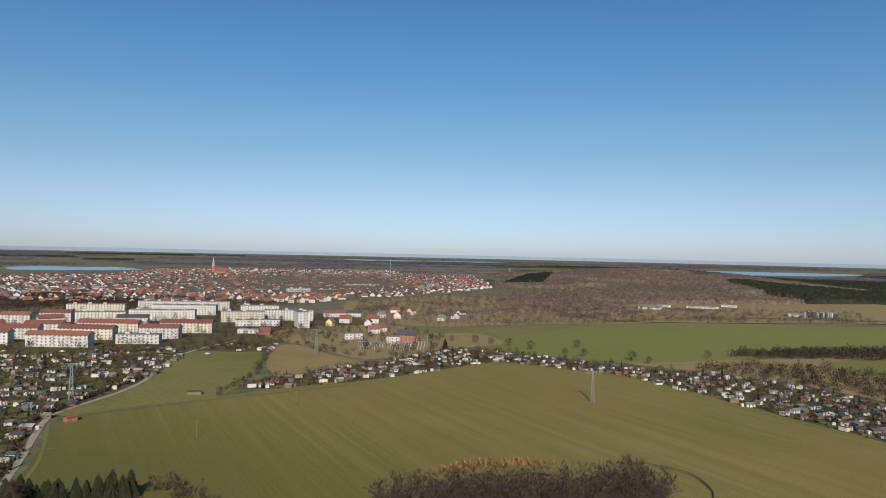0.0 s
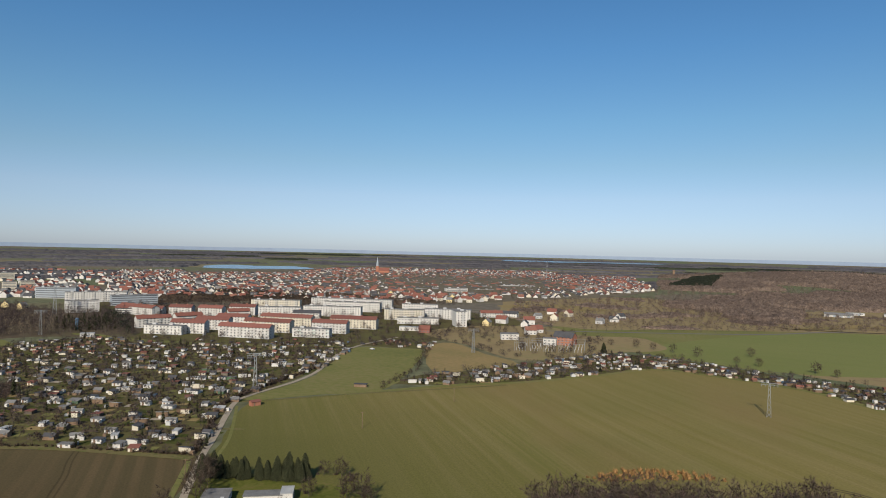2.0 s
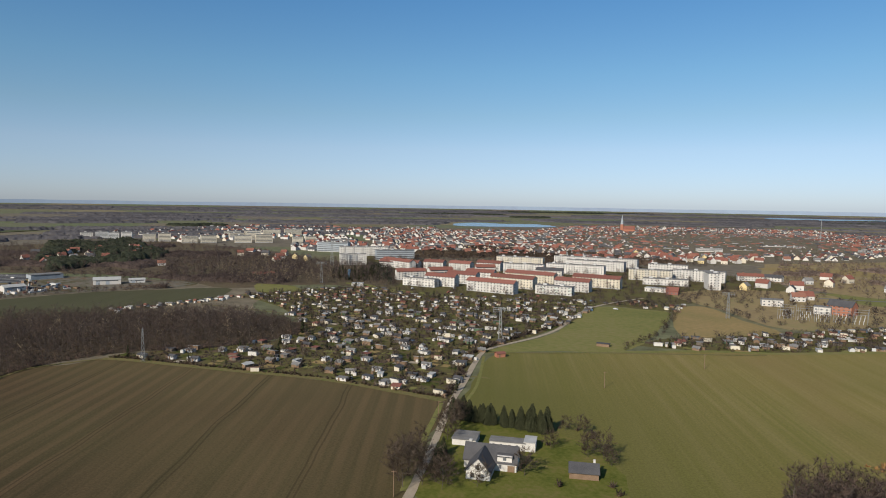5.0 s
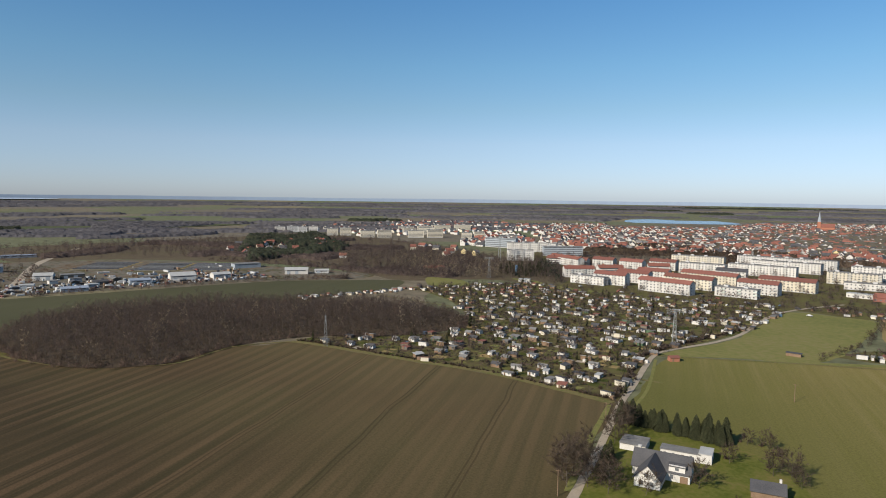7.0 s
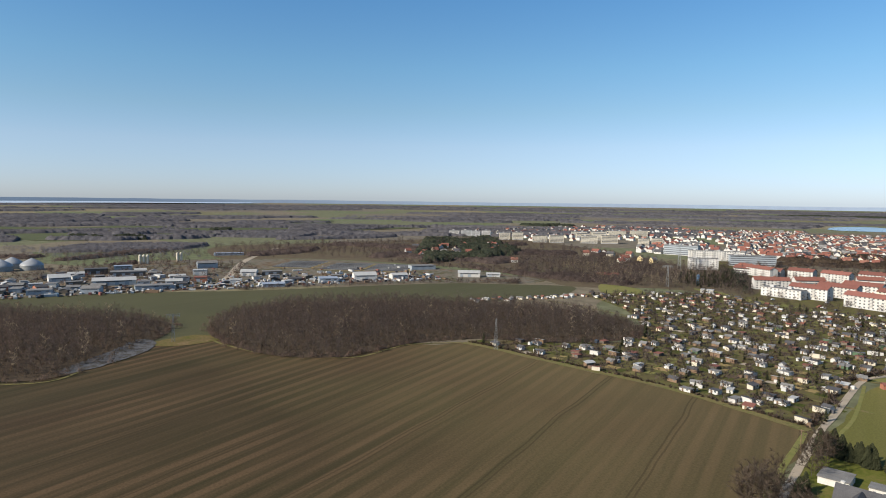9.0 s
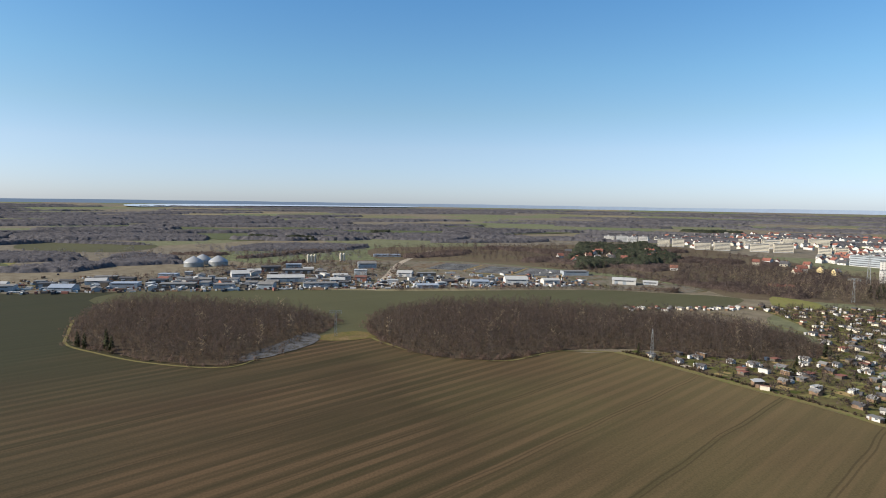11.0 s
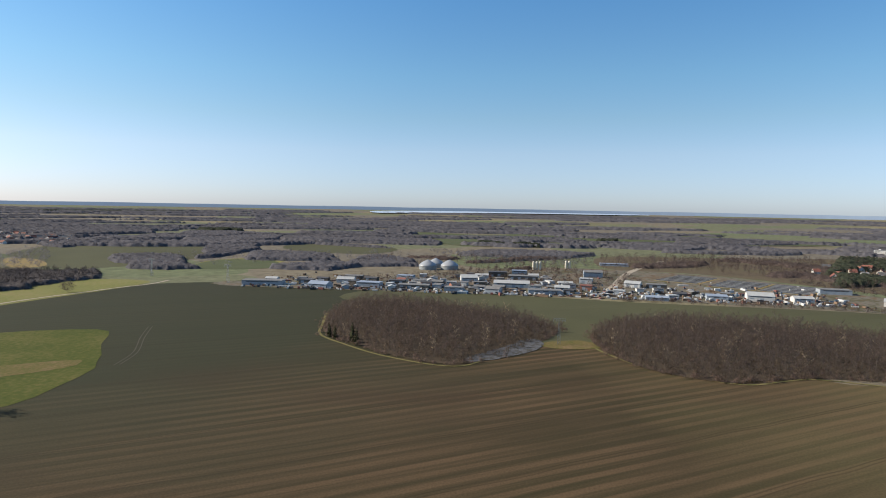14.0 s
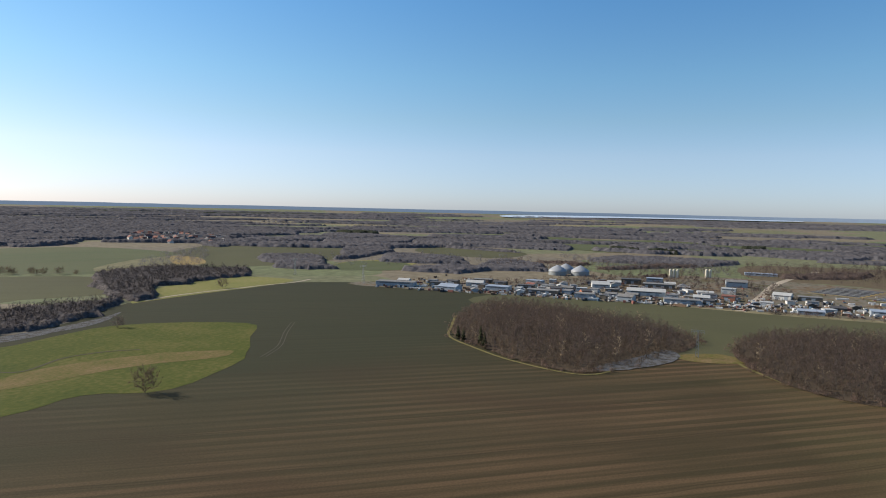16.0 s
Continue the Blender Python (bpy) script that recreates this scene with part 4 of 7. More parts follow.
patch("business_ground", [(-672, -320), (-672, -100), (-668, 60), (-640, 300), (-600, 400), (-640, 430), (-800, 360), (-950, 250), (-1000, 40), (-930, -60), (-760, -200), (-720, -320)], 0.16, M_YARD, "paved yards of the business park", "yard", 3)
patch("scrub_east", [(-160, 1100), (-125, 902), (-20, 800), (86, 837), (275, 889), (600, 930), (700, 1100), (212, 1128), (92, 1380), (-150, 1260)], 0.09, M_SCRUB_DRY, "brown scrub and rough grass below the town", "scrubland", 4)
patch("scrub_west", [(-560, 425), (-512, 507), (-436, 545), (-563, 697), (-710, 720), (-950, 800), (-1348, 777), (-1291, 325), (-1247, 148), (-1000, 130), (-960, 250), (-780, 400), (-640, 430)], 0.09, M_SCRUB, "brown scrub between town and business park", "scrubland", 4)
patch("hillfoot_scrub", [(235, 905), (300, 1060), (340, 1190), (560, 1230), (860, 1300), (1000, 1180), (700, 975), (620, 940)], 0.9, M_SCRUB_DRY, "tan rough grass and scrub at the foot of the hill", "scrubland", 4)
patch("dry_meadow_east", [(820, 1060), (1000, 1040), (1000, 1180), (850, 1180)], 1.6, M_TAN, "dry tan meadow at the foot of the hill", "meadow", 4)
patch("dry_strip_east", [(240, 905), (380, 965), (560, 985), (700, 960), (690, 985), (540, 1010), (340, 990)], 1.5, M_TAN, "dry tan strip along the country road", "meadow", 4)
patch("dry_slope", [(-165, 1085), (-110, 1130), (-20, 1120), (10, 1060), (-60, 1040), (-140, 1045)], 0.15, M_TAN, "dry grassy slope below the town", "meadow", 4)
patch("station_ground", [(-120, 612), (-60, 545), (5, 612), (58, 650), (60, 690), (40, 740), (-20, 735), (-60, 800), (-150, 770), (-185, 690), (-150, 640)], 0.13, M_SCRUB_DRY, "rough tan grass round the transformer station", "grassland", 4)
patch("lake_by_town", [(-1470, 2230), (-1600, 2430), (-1560, 2580), (-1440, 2560), (-1330, 2640), (-1190, 2560), (-1140, 2440), (-1260, 2330), (-1330, 2270)], 0.6, M_WATER, "blue lake behind the town", "water", 4, 6)
patch("lake_east", [(1053, 3290), (1300, 3480), (1503, 3560), (1750, 3480), (1894, 3440), (2117, 3300), (1853, 3131), (1540, 3140), (1240, 3111)], 1.0, M_WATER, "blue lake behind the wooded hill", "water", 4, 6)
patch("far_inlet", [(-620, 4142), (-480, 4500), (-309, 4291), (-14, 4431), (408, 4445), (344, 4200), (-100, 4180), (-300, 4100)], 2.0, M_WATER, "far blue inlet near the horizon", "water", 4, 6)
patch("west_strip", [(-566, 468), (-530, 480), (-508, 474), (-487, 457), (-500, 438), (-517, 428)], 0.16, M_MEADOW, "grassy strip between thicket and allotments", "meadow", 3)
patch("estate_lawn", [(-222, 566), (-250, 560), (-330, 536), (-430, 530), (-480, 545), (-500, 535), (-430, 515), (-330, 522), (-245, 548)], 0.15, M_MEADOW, "green strip between allotments and apartment blocks", "lawn", 3)
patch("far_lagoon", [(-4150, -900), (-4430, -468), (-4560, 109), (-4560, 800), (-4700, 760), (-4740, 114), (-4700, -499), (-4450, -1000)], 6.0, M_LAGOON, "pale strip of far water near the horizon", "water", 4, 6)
strip("gravel_road", [(-95, 105), (-118, 155), (-137, 195), (-161, 243), (-175, 276), (-201, 335), (-203, 359), (-197, 400), (-198, 440), (-211, 500), (-216, 565), (-200, 640)], 3.0, 0.2, M_ROAD, "pale gravel farm road between field and allotments", "road")
strip("field_track", [(-199, 340), (-172, 360), (-142, 384), (-100, 412), (-60, 440)], 2.6, 0.2, M_FRINGE, "narrow grassy track beside the hut", "track")
strip("country_road", [(-60, 760), (169, 826), (291, 897), (484, 914), (760, 892)], 6.0, 0.22, M_ASPHALT, "country road past the green field", "road")
strip("works_road", [(-660, 75), (-740, 98), (-818, 117), (-975, 160), (-1184, 246)], 9.0, 0.3, M_ROAD, "sandy road through the business park", "road")
for k, line in enumerate([[(-168, 290), (-250, 268), (-330, 250)], [(-204, 345), (-300, 322), (-372, 318)], [(-203, 402), (-340, 368), (-490, 345)], [(-205, 470), (-350, 440), (-495, 410)], [(-262, 236), (-290, 380), (-300, 520)], [(-395, 320), (-400, 420), (-405, 515)]]):
    strip("allotment_lane" + ("" if k == 0 else f"_{k + 1}"), line, 2.4, 0.12, M_FRINGE, "grassy lane between the allotment plots", "path")
for k, d in enumerate((-1.1, 1.1)):
    strip(("wheel_track", "wheel_track_2")[k], [(-436 + d * 0.6, -262 - d), (-400 + d * 0.6, -246 - d), (-360 + d * 0.6, -226 - d), (-330 + d, -218 - d)], 0.7, 0.13, M_TRACK, "bare wheel track in the field beside the meadow", "track")
for k in range(2):
    strip(("tractor_track", "tractor_track_2")[k], [(x * (1 + 0.008 * k), y * (1 + 0.008 * k)) for x, y in [(90, 284), (98, 280), (105, 271), (106, 257), (103, 246), (92, 225), (80, 205)]], 0.75, 0.15, M_TRACK, "bare tractor track round the small wood", "track")
strip("meadow_ditch", [(-245, -330), (-251, -311), (-282, -317), (-303, -309), (-316, -295)], 1.3, 0.26, M_TRACK, "narrow dark ditch across the wet meadow", "ditch")
strip("wood_verge", [(-362, 190), (-370, 160), (-364, 143), (-352, 120), (-358, 100), (-380, 72), (-412, 54), (-432, 48)], 2.0, 0.24, M_FRINGE, "dry grass fringe of the wood", "verge")
strip("wood_verge_2", [(-436, 12), (-392, -14), (-362, -36), (-378, -78), (-408, -113), (-434, -136), (-470, -146), (-520, -158)], 2.0, 0.25, M_FRINGE, "dry grass fringe of the round wood", "verge")
strip("field_verge", [(-165, 243), (-195, 241), (-238, 235), (-286, 218), (-343, 200), (-362, 191)], 5.0, 0.24, M_FRINGE, "grassy verge between field and allotments", "verge")
strip("road_verge", [(-112, 158), (-130, 193), (-154, 243), (-168, 277), (-196, 330)], 1.6, 0.14, M_MEADOW, "grassy verge of the gravel road", "verge")
strip("road_verge_2", [(-122, 158), (-141, 193), (-164, 240)], 2.4, 0.14, M_MEADOW, "grassy verge of the gravel road", "verge")
strip("field_verge_east", [(-150, 378), (-95, 427), (-54, 451), (0, 499), (42, 541), (82, 528), (138, 492), (174, 424), (199, 369), (224, 318)], 6.0, 0.16, M_MEADOW, "green verge between field and garden strip", "verge")

# ---------------------------------------------------------------- woods and scrub
BARE = [bare_tree(s, 13 + 2 * (s % 3), 4.4 + 0.5 * (s % 4), 6, 170, 1.35, 0.13) for s in range(7)]
COPSE = [clump_tree(160 + s, 10, 6.0, 46, 0.0, 1.1, 1.3) for s in range(5)]
MIDTREE = [clump_tree(170 + s, 13, 4.8, 100, 0.0, 1.0, 1.15) for s in range(5)]
BUSH = [clump_tree(140 + s, 7 + s % 3, 4.2, 64, 0.0, 1.0, 1.1) for s in range(5)]
BIG = [bare_tree(20 + s, 11, 8.0, 22, 1500, 1.7, 0.15, 0.05) for s in range(3)]
ROUND = [clump_tree(25 + s, 10, 4.6, 190, 0.12, 0.8, 1.1) for s in range(3)]
PALE = [bare_tree(30 + s, 16, 2.8, 9, 150, 1.5, 0.15, 0.2) for s in range(3)]
FAR = [clump_tree(40 + s, 14 + s % 3, 5.0, 46, 0.06, 1.1, 1.4) for s in range(5)]
SHRUB = [shrub(50 + s, 2.0 + 0.5 * (s % 3), 1.6 + 0.3 * (s % 3)) for s in range(5)]
FIR = [spruce(60 + s) for s in range(4)]
PINE = [clump_tree(70 + s, 14, 4.0, 44, 0.1, 1.4, 1.4) for s in range(4)]
WOOD_1 = [(-432, -130), (-410, -108), (-382, -76), (-366, -37), (-394, -10), (-436, 12), (-487, 30), (-530, 10), (-563, -39), (-598, -92), (-600, -150), (-540, -155), (-480, -148)]
WOOD_2 = [(-430, 52), (-408, 58), (-375, 73), (-355, 103), (-358, 122), (-368, 145), (-373, 170), (-368, 205), (-352, 228), (-338, 250), (-328, 285), (-334, 312), (-352, 330), (-390, 340), (-430, 334), (-478, 300), (-500, 262), (-535, 215), (-560, 130), (-530, 75), (-470, 50)]
for nm, poly, sd_, lb in (("round_wood", WOOD_1, 3, "round wood of bare deciduous trees in the field"), ("long_wood", WOOD_2, 4, "long wood of bare purple-brown deciduous trees")):
    patch(nm + "_floor", poly, 0.3, M_FOREST, "leaf litter under bare trees", "ground", 3)
    pl = spread(poly, 5.2, sd_)
    pl = pl[~inside(PUDDLE, *pl.T)]
    gr = within(poly, pl, 38, 0.56)
    tone = np.random.default_rng(sd_).uniform(size=len(pl))
    grove(nm, BARE, pl[tone > 0.3], [M_BARK, M_TWIG], lb, "wood", sd_, 0.6, 1.0, gr[tone > 0.3])
    grove(nm + "_russet_trees", BARE, pl[(tone <= 0.3) & (tone > 0.025)], [M_BARK, M_TWIG_RUSSET], "russet bare trees scattered through the wood", "trees", sd_ + 1, 0.6, 0.92, gr[(tone <= 0.3) & (tone > 0.025)])
    grove(nm + "_pale_trees", BARE, pl[tone <= 0.025], [M_BARK, M_TWIG_PALE], "pale bare trees scattered through the wood", "trees", sd_ + 2, 0.7, 0.95, gr[tone <= 0.025])
    grove(nm + "_undergrowth", BUSH, spread(poly, 7.0, sd_ + 5), [M_BARK, M_TWIG_DARK], "dark bare undergrowth in the wood", "undergrowth", sd_, 0.35, 0.6)
    edge = np.array(rounded(poly, 14, 2.2, sd_))
    edge = edge[~inside(PUDDLE, *edge.T)]
    grove(nm + "_edge_shrubs", BUSH, edge, [M_BARK, M_TWIG_RUSSET], "bare shrubs along the edge of the wood", "shrubs", sd_, 0.25, 0.5)
grove("pale_trees", PALE, np.array([(-420, 60), (-400, 122), (-410, 130), (-360, 285), (-372, 300), (-382, 292), (-355, 270), (-395, -20), (-410, -40), (-380, -50), (-440, -3), (-500, -10)]), [M_BARK, M_TWIG_PALE], "pale birches and willows among the bare trees", "trees", 5, 0.95, 1.2)
grove("dark_conifers", FIR, np.array([(-428, -128), (-421, -122), (-413, -108), (-404, -103), (-330, 312), (-338, 320), (-300, 330)]), [M_BARK, M_NEEDLE], "dark spruces at the edge of the wood", "conifers", 5, 0.7, 1.1)
NEARTREE = [bare_tree(200 + s, 13, 4.0, 10, 430, 1.25, 0.12, 0.1) for s in range(4)]
WOOD_3 = [(-24, 226), (0, 244), (30, 246), (60, 250), (80, 262), (86, 238), (66, 214), (20, 206), (-20, 208)]
patch("near_wood_floor", WOOD_3, 0.3, M_FOREST, "leaf litter under bare trees", "ground", 3)
grove("near_wood", NEARTREE, spread(WOOD_3, 3.9, 6), [M_BARK, M_TWIG_RUSSET], "small wood of bare trees in the field", "wood", 6, 0.75, 1.05)
grove("near_wood_shrubs", SHRUB, spread([(-4, 270), (10, 284), (38, 290), (52, 282), (24, 276), (4, 266)], 2.4, 8), [M_BARK, M_TWIG_RED], "orange-brown dry shrubs behind the small wood", "shrubs", 8, 0.6, 1.1)
WOOD_4 = [(-273, -404), (-318, -412), (-336, -404), (-357, -407), (-396, -415), (-421, -431), (-455, -447), (-481, -468), (-445, -458), (-415, -471), (-371, -480), (-325, -481)]
WOOD_4B = [(-514, -523), (-470, -450), (-500, -449), (-555, -501), (-590, -494), (-645, -493), (-699, -484), (-753, -518), (-737, -563), (-724, -630), (-661, -641), (-613, -638)]
canopy("creek_wood_crowns", [rounded(WOOD_4, 4, 3.0), rounded(WOOD_4B, 4, 4.0)], 3.0, 5.0, M_SHADED_TWIG, "dense bare crowns of the creek wood", "wood", 9)
grove("creek_field_trees", BIG, np.array([(-567, -733), (-574, -720), (-583, -704), (-584, -698), (-599, -678), (-608, -662), (-571, -725), (-588, -691)], float), [M_BARK, M_TWIG_DARK], "bare trees in a row between two fields", "trees", 99, 0.5, 0.85)
strip("creek_road", [(-699, -397), (-662, -397), (-620, -412), (-588, -419), (-546, -432), (-505, -439), (-476, -438)], 3.5, 0.26, M_ROAD, "pale farm track along the creek meadow", "road")
grove("creek_wood", MIDTREE, np.vstack([spread(WOOD_4, 6.5, 9), spread(WOOD_4B, 7, 10)]), [M_BARK, M_SHADED_TWIG], "bare wood along the frozen creek", "wood", 9, 0.42, 0.78)
HILL = [(112, 1482), (110, 1000), (238, 900), (562, 1056), (743, 1096), (1100, 1400), (1793, 2500), (1042, 2900), (318, 2900), (180, 2200)]
HILLFOOT = [(230, 880), (330, 1190), (560, 1230), (860, 1300), (1000, 1180), (620, 960)]


def pinewood(x, y):
    """Where pines stand on the hill: towards its eastern end and in a block below the top."""
    w = np.sin(x / 95 + 1.5 * np.sin(y / 130)) * 0.5 + np.cos(y / 110 + np.sin(x / 70)) * 0.4
    return (w * 0.7 + 0.0026 * (x - 720) - 0.0004 * (y - 1900) > 0.4) | inside([(150, 1640), (250, 1640), (330, 1950), (240, 1900)], x, y)


def bare_hill(x, y):
    return ~pinewood(x, y) & ~inside(HILLFOOT, x, y) & patchy(75, 0.74)(x, y) & (x + 70 * np.sin(y / 85) + 40 * np.sin(y / 31) > 190)


hillp = spread(HILL, 19, 11)
hillp = hillp[~inside(HILLFOOT, *hillp.T)]
ever = pinewood(*hillp.T)
canopy("hill_forest_crowns", [HILL], 4.4, 9.5, M_HILLWOOD, "dense bare brown crowns of the hill forest", "forest", 12, bare_hill, 0.3)
canopy("hill_pine_crowns", [HILL], 4.8, 11.0, M_PINE, "dense dark crowns of the hill pines", "forest", 13, lambda x, y: pinewood(x, y) & ~inside(HILLFOOT, x, y), 0.36)
grove("hall_trees", FAR, np.vstack([spread([(300, 1060), (560, 1105), (560, 1130), (300, 1085)], 13, 91, 0.6), spread([(520, 985), (640, 985), (640, 1005), (520, 1005)], 14, 92, 0.6), spread([(320, 1160), (620, 1210), (640, 1290), (330, 1240)], 13, 93, 0.6)]), [M_BARK, M_HILLWOOD], "bare trees round the halls below the hill", "trees", 93, 0.35, 0.7)
rr_ = np.random.default_rng(94)
along = np.linspace(0, 1, 105)
grove("field_row_trees", FAR, np.stack([np.interp(along, [0, .2, .36, .6, 1], [-20, 169, 291, 484, 760]) + rr_.normal(0, 3, 105), np.interp(along, [0, .2, .36, .6, 1], [785, 845, 917, 934, 908]) + rr_.normal(0, 5, 105)], -1), [M_BARK, M_TWIG], "row of bare trees above the green field", "trees", 94, 0.4, 0.75)
grove("hill_forest", FAR, hillp[~ever], [M_BARK, M_HILLWOOD], "bare brown deciduous forest on the hill", "forest", 12, 0.6, 1.05)
grove("hill_pines", PINE, hillp[ever], [M_BARK, M_PINE], "dark pine forest on the hill", "forest", 13, 0.6, 1.0)
grove("scrub_trees_east", BUSH, spread([(-125, 890), (-60, 830), (86, 840), (275, 895), (620, 935), (700, 1100), (212, 1128), (92, 1380), (-150, 1222)], 15, 14, 0.6), [M_BARK, M_HILLWOOD], "bare scrub trees below the town", "scrub", 14, 0.35, 1.0)
grove("scrub_trees_west", FAR, np.vstack([spread([(-635, 405), (-555, 456), (-512, 510), (-436, 552), (-563, 697), (-710, 702), (-857, 664), (-867, 549)], 10, 15), spread([(-959, 113), (-1050, 264), (-911, 395), (-1253, 544), (-1291, 325), (-1247, 148)], 19, 16, 0.6)]), [M_BARK, M_TWIG], "bare trees and scrub west of the estate", "scrub", 15, 0.45, 0.95)
WEST = [[(-640, 440), (-560, 470), (-520, 530), (-600, 640), (-760, 730), (-1000, 800), (-1320, 760), (-1280, 330), (-1180, 160), (-1000, 160), (-980, 260), (-900, 340), (-760, 410)], [(-930, -40), (-1000, -250), (-1100, -260), (-1180, 100), (-1020, 120)]]
canopy("west_thicket", WEST, 4.0, 5.0, M_TWIG, "bare brown thicket between the town and the business park", "thicket", 37, patchy(38, 0.28), 0.34)
grove("west_woodland", FAR, np.vstack([spread(WEST[0], 17, 37, 0.7), spread(WEST[1], 17, 38, 0.6)]), [M_BARK, M_TWIG], "bare woodland between the town and the business park", "woodland", 38, 0.35, 0.85)
grove("pale_scrub_trees", PALE, spread([(-560, 450), (-500, 515), (-560, 640), (-700, 640), (-760, 560), (-650, 480)], 11, 18), [M_BARK, M_TWIG_PALE], "pale bare poplars west of the allotments", "trees", 18, 0.5, 0.85)
grove("west_pines", PINE, np.vstack([spread([(-840, 383), (-849, 489), (-956, 617), (-1348, 777), (-1326, 601)], 22, 17), spread([(-470, 560), (-440, 545), (-520, 640), (-600, 690)], 13, 19)]), [M_BARK, M_PINE], "dark pines beyond the business park", "trees", 17, 0.6, 1.0)
grove("tower_conifers", FIR, spread([(-500, 548), (-478, 580), (-540, 640), (-585, 600), (-540, 560)], 9, 67), [M_BARK, M_NEEDLE], "dark conifers round the blue tank", "conifers", 67, 0.5, 1.0)
grove("estate_trees", MIDTREE, np.vstack([spread([(-205, 575), (-300, 520), (-430, 520), (-560, 640), (-680, 720), (-700, 900), (-330, 1000), (-110, 880), (-120, 700)], 15, 20, 0.6), spread([(-700, 920), (-330, 985), (-195, 1050), (-330, 1120), (-700, 1150)], 13, 21)]), [M_BARK, M_TWIG], "bare street trees between the apartment blocks", "trees", 20, 0.35, 0.75)
canopy("estate_tree_belt", [[(-700, 930), (-330, 1003), (-195, 1062), (-330, 1120), (-700, 1140)]], 3.6, 7.5, M_TWIG_DARK, "belt of bare trees behind the apartment blocks", "trees", 68, patchy(34, 0.68), 0.36)
canopy("town_tree_crowns", [TOWN], 4.0, 4.5, M_TWIG_DARK, "bare tree crowns between the town houses", "trees", 69, lambda x, y: patchy(26, 0.17)(x, y) & ~inside(LAKE_VIEW, x, y), 0.36)
canopy("east_thicket", [[(-125, 890), (-60, 830), (86, 840), (275, 895), (620, 935), (700, 1100), (212, 1128), (92, 1380), (-150, 1222)]], 3.6, 3.0, M_HILLWOOD, "bare brown thicket below the town", "thicket", 70, patchy(29, 0.24, 1.0), 0.36)
canopy("west_pine_crowns", [[(-840, 383), (-890, 511), (-960, 520), (-930, 400)], [(-954, 414), (-849, 489), (-956, 617), (-1348, 777), (-1326, 601)]], 4.2, 9.0, M_PINE, "dark pines beyond the business park", "trees", 71, patchy(36, 0.6, 2.0), 0.36)
tt = spread(TOWN, 27, 22, 0.6)
grove("town_trees", FAR, tt[~inside(LAKE_VIEW, *tt.T)], [M_BARK, M_TWIG_DARK], "bare trees between the houses of the town", "trees", 22, 0.45, 0.9)
grove("band_of_shrubs", BUSH, np.vstack([spread([(262, 600), (330, 600), (405, 596), (560, 650), (540, 700), (442, 660), (362, 650), (287, 628)], 5.2, 23), spread([(200, 530), (228, 508), (292, 425), (350, 400), (400, 480), (340, 530), (262, 560)], 8.0, 24, 0.6)]), [M_BARK, M_TWIG_DARK], "band of bare trees beside the green field", "trees", 23, 0.5, 0.95)
grove("substation_trees", BUSH, np.vstack([spread([(-150, 620), (-100, 575), (-60, 540), (0, 600), (10, 700), (-60, 780), (-140, 760), (-180, 660)], 15, 25, 0.6)]), [M_BARK, M_TWIG], "bare trees and bushes round the transformer station", "trees", 25, 0.4, 0.9)
belts = np.vstack([spread([(-768, -470), (-929, -380), (-1026, -225), (-1235, -228), (-1151, -472), (-975, -607)], 30, 26, 0.6), spread([(-1000, -60), (-1020, 100), (-1250, 140), (-1300, -200)], 15, 27, 0.6),
                   spread([(-700, -680), (-960, -830), (-1100, -860), (-900, -700), (-790, -620)], 15, 33)])
mid, mid_woods = [], []
for poly, step in (([(-815, -500), (-826, -446), (-1000, -555), (-980, -640), (-900, -600)], 8), ([(-983, -495), (-1180, -505), (-1420, -590), (-1371, -660), (-1160, -590)], 10), ([(-989, -414), (-1005, -304), (-1100, -330), (-1150, -440), (-1090, -470)], 8.5),
                   ([(-941, -250), (-949, -167), (-1060, -180), (-1090, -260)], 8.5), ([(-1400, -740), (-1530, -604), (-1800, -700), (-1850, -980)], 14), ([(-1541, -560), (-1465, -207), (-1700, -260), (-1720, -600)], 14),
                   ([(-1200, -100), (-1180, 60), (-1300, 140), (-1330, -60)], 11), ([(-1560, 200), (-1480, 330), (-1600, 420), (-1680, 240)], 13), ([(-870, -330), (-850, -270), (-930, -230), (-960, -300)], 10)):
    mid.append(spread(poly, step * 1.7, int(abs(poly[0][0] * 7 + poly[0][1])), 0.6))
    mid_woods.append(rounded(poly, 4, 5.0, 3))
for cx, cy, w, d, a in [(-1280, -980, 200, 60, 40), (-1450, 450, 150, 50, 100), (-1050, -1200, 200, 60, 30), (-1400, -420, 180, 16, 65), (-1900, -100, 240, 30, 100), (-1800, 520, 220, 30, 110)]:
    q = np.random.default_rng(int(abs(cx) + abs(cy)))
    n = int(w * d / 80)
    u, v = q.uniform(-w, w, n), q.normal(0, d * 0.45, n)
    ang = np.arange(16) * math.pi / 8
    eu, ev = w * np.cos(ang) * q.uniform(0.85, 1.1, 16), d * 0.8 * np.sin(ang) * q.uniform(0.6, 1.2, 16)
    mid_woods.append(np.stack([cx + eu * math.cos(radians(a)) - ev * math.sin(radians(a)), cy + eu * math.sin(radians(a)) + ev * math.cos(radians(a))], -1))
    mid.append(np.stack([cx + u * math.cos(radians(a)) - v * math.sin(radians(a)), cy + u * math.sin(radians(a)) + v * math.cos(radians(a))], -1))
belts = np.vstack([belts] + mid)
canopy("copse_crowns", mid_woods, 3.7, 6.5, M_HAZEWOOD, "dense bare crowns of the copses on the plain", "woodland", 29, None, 0.24)
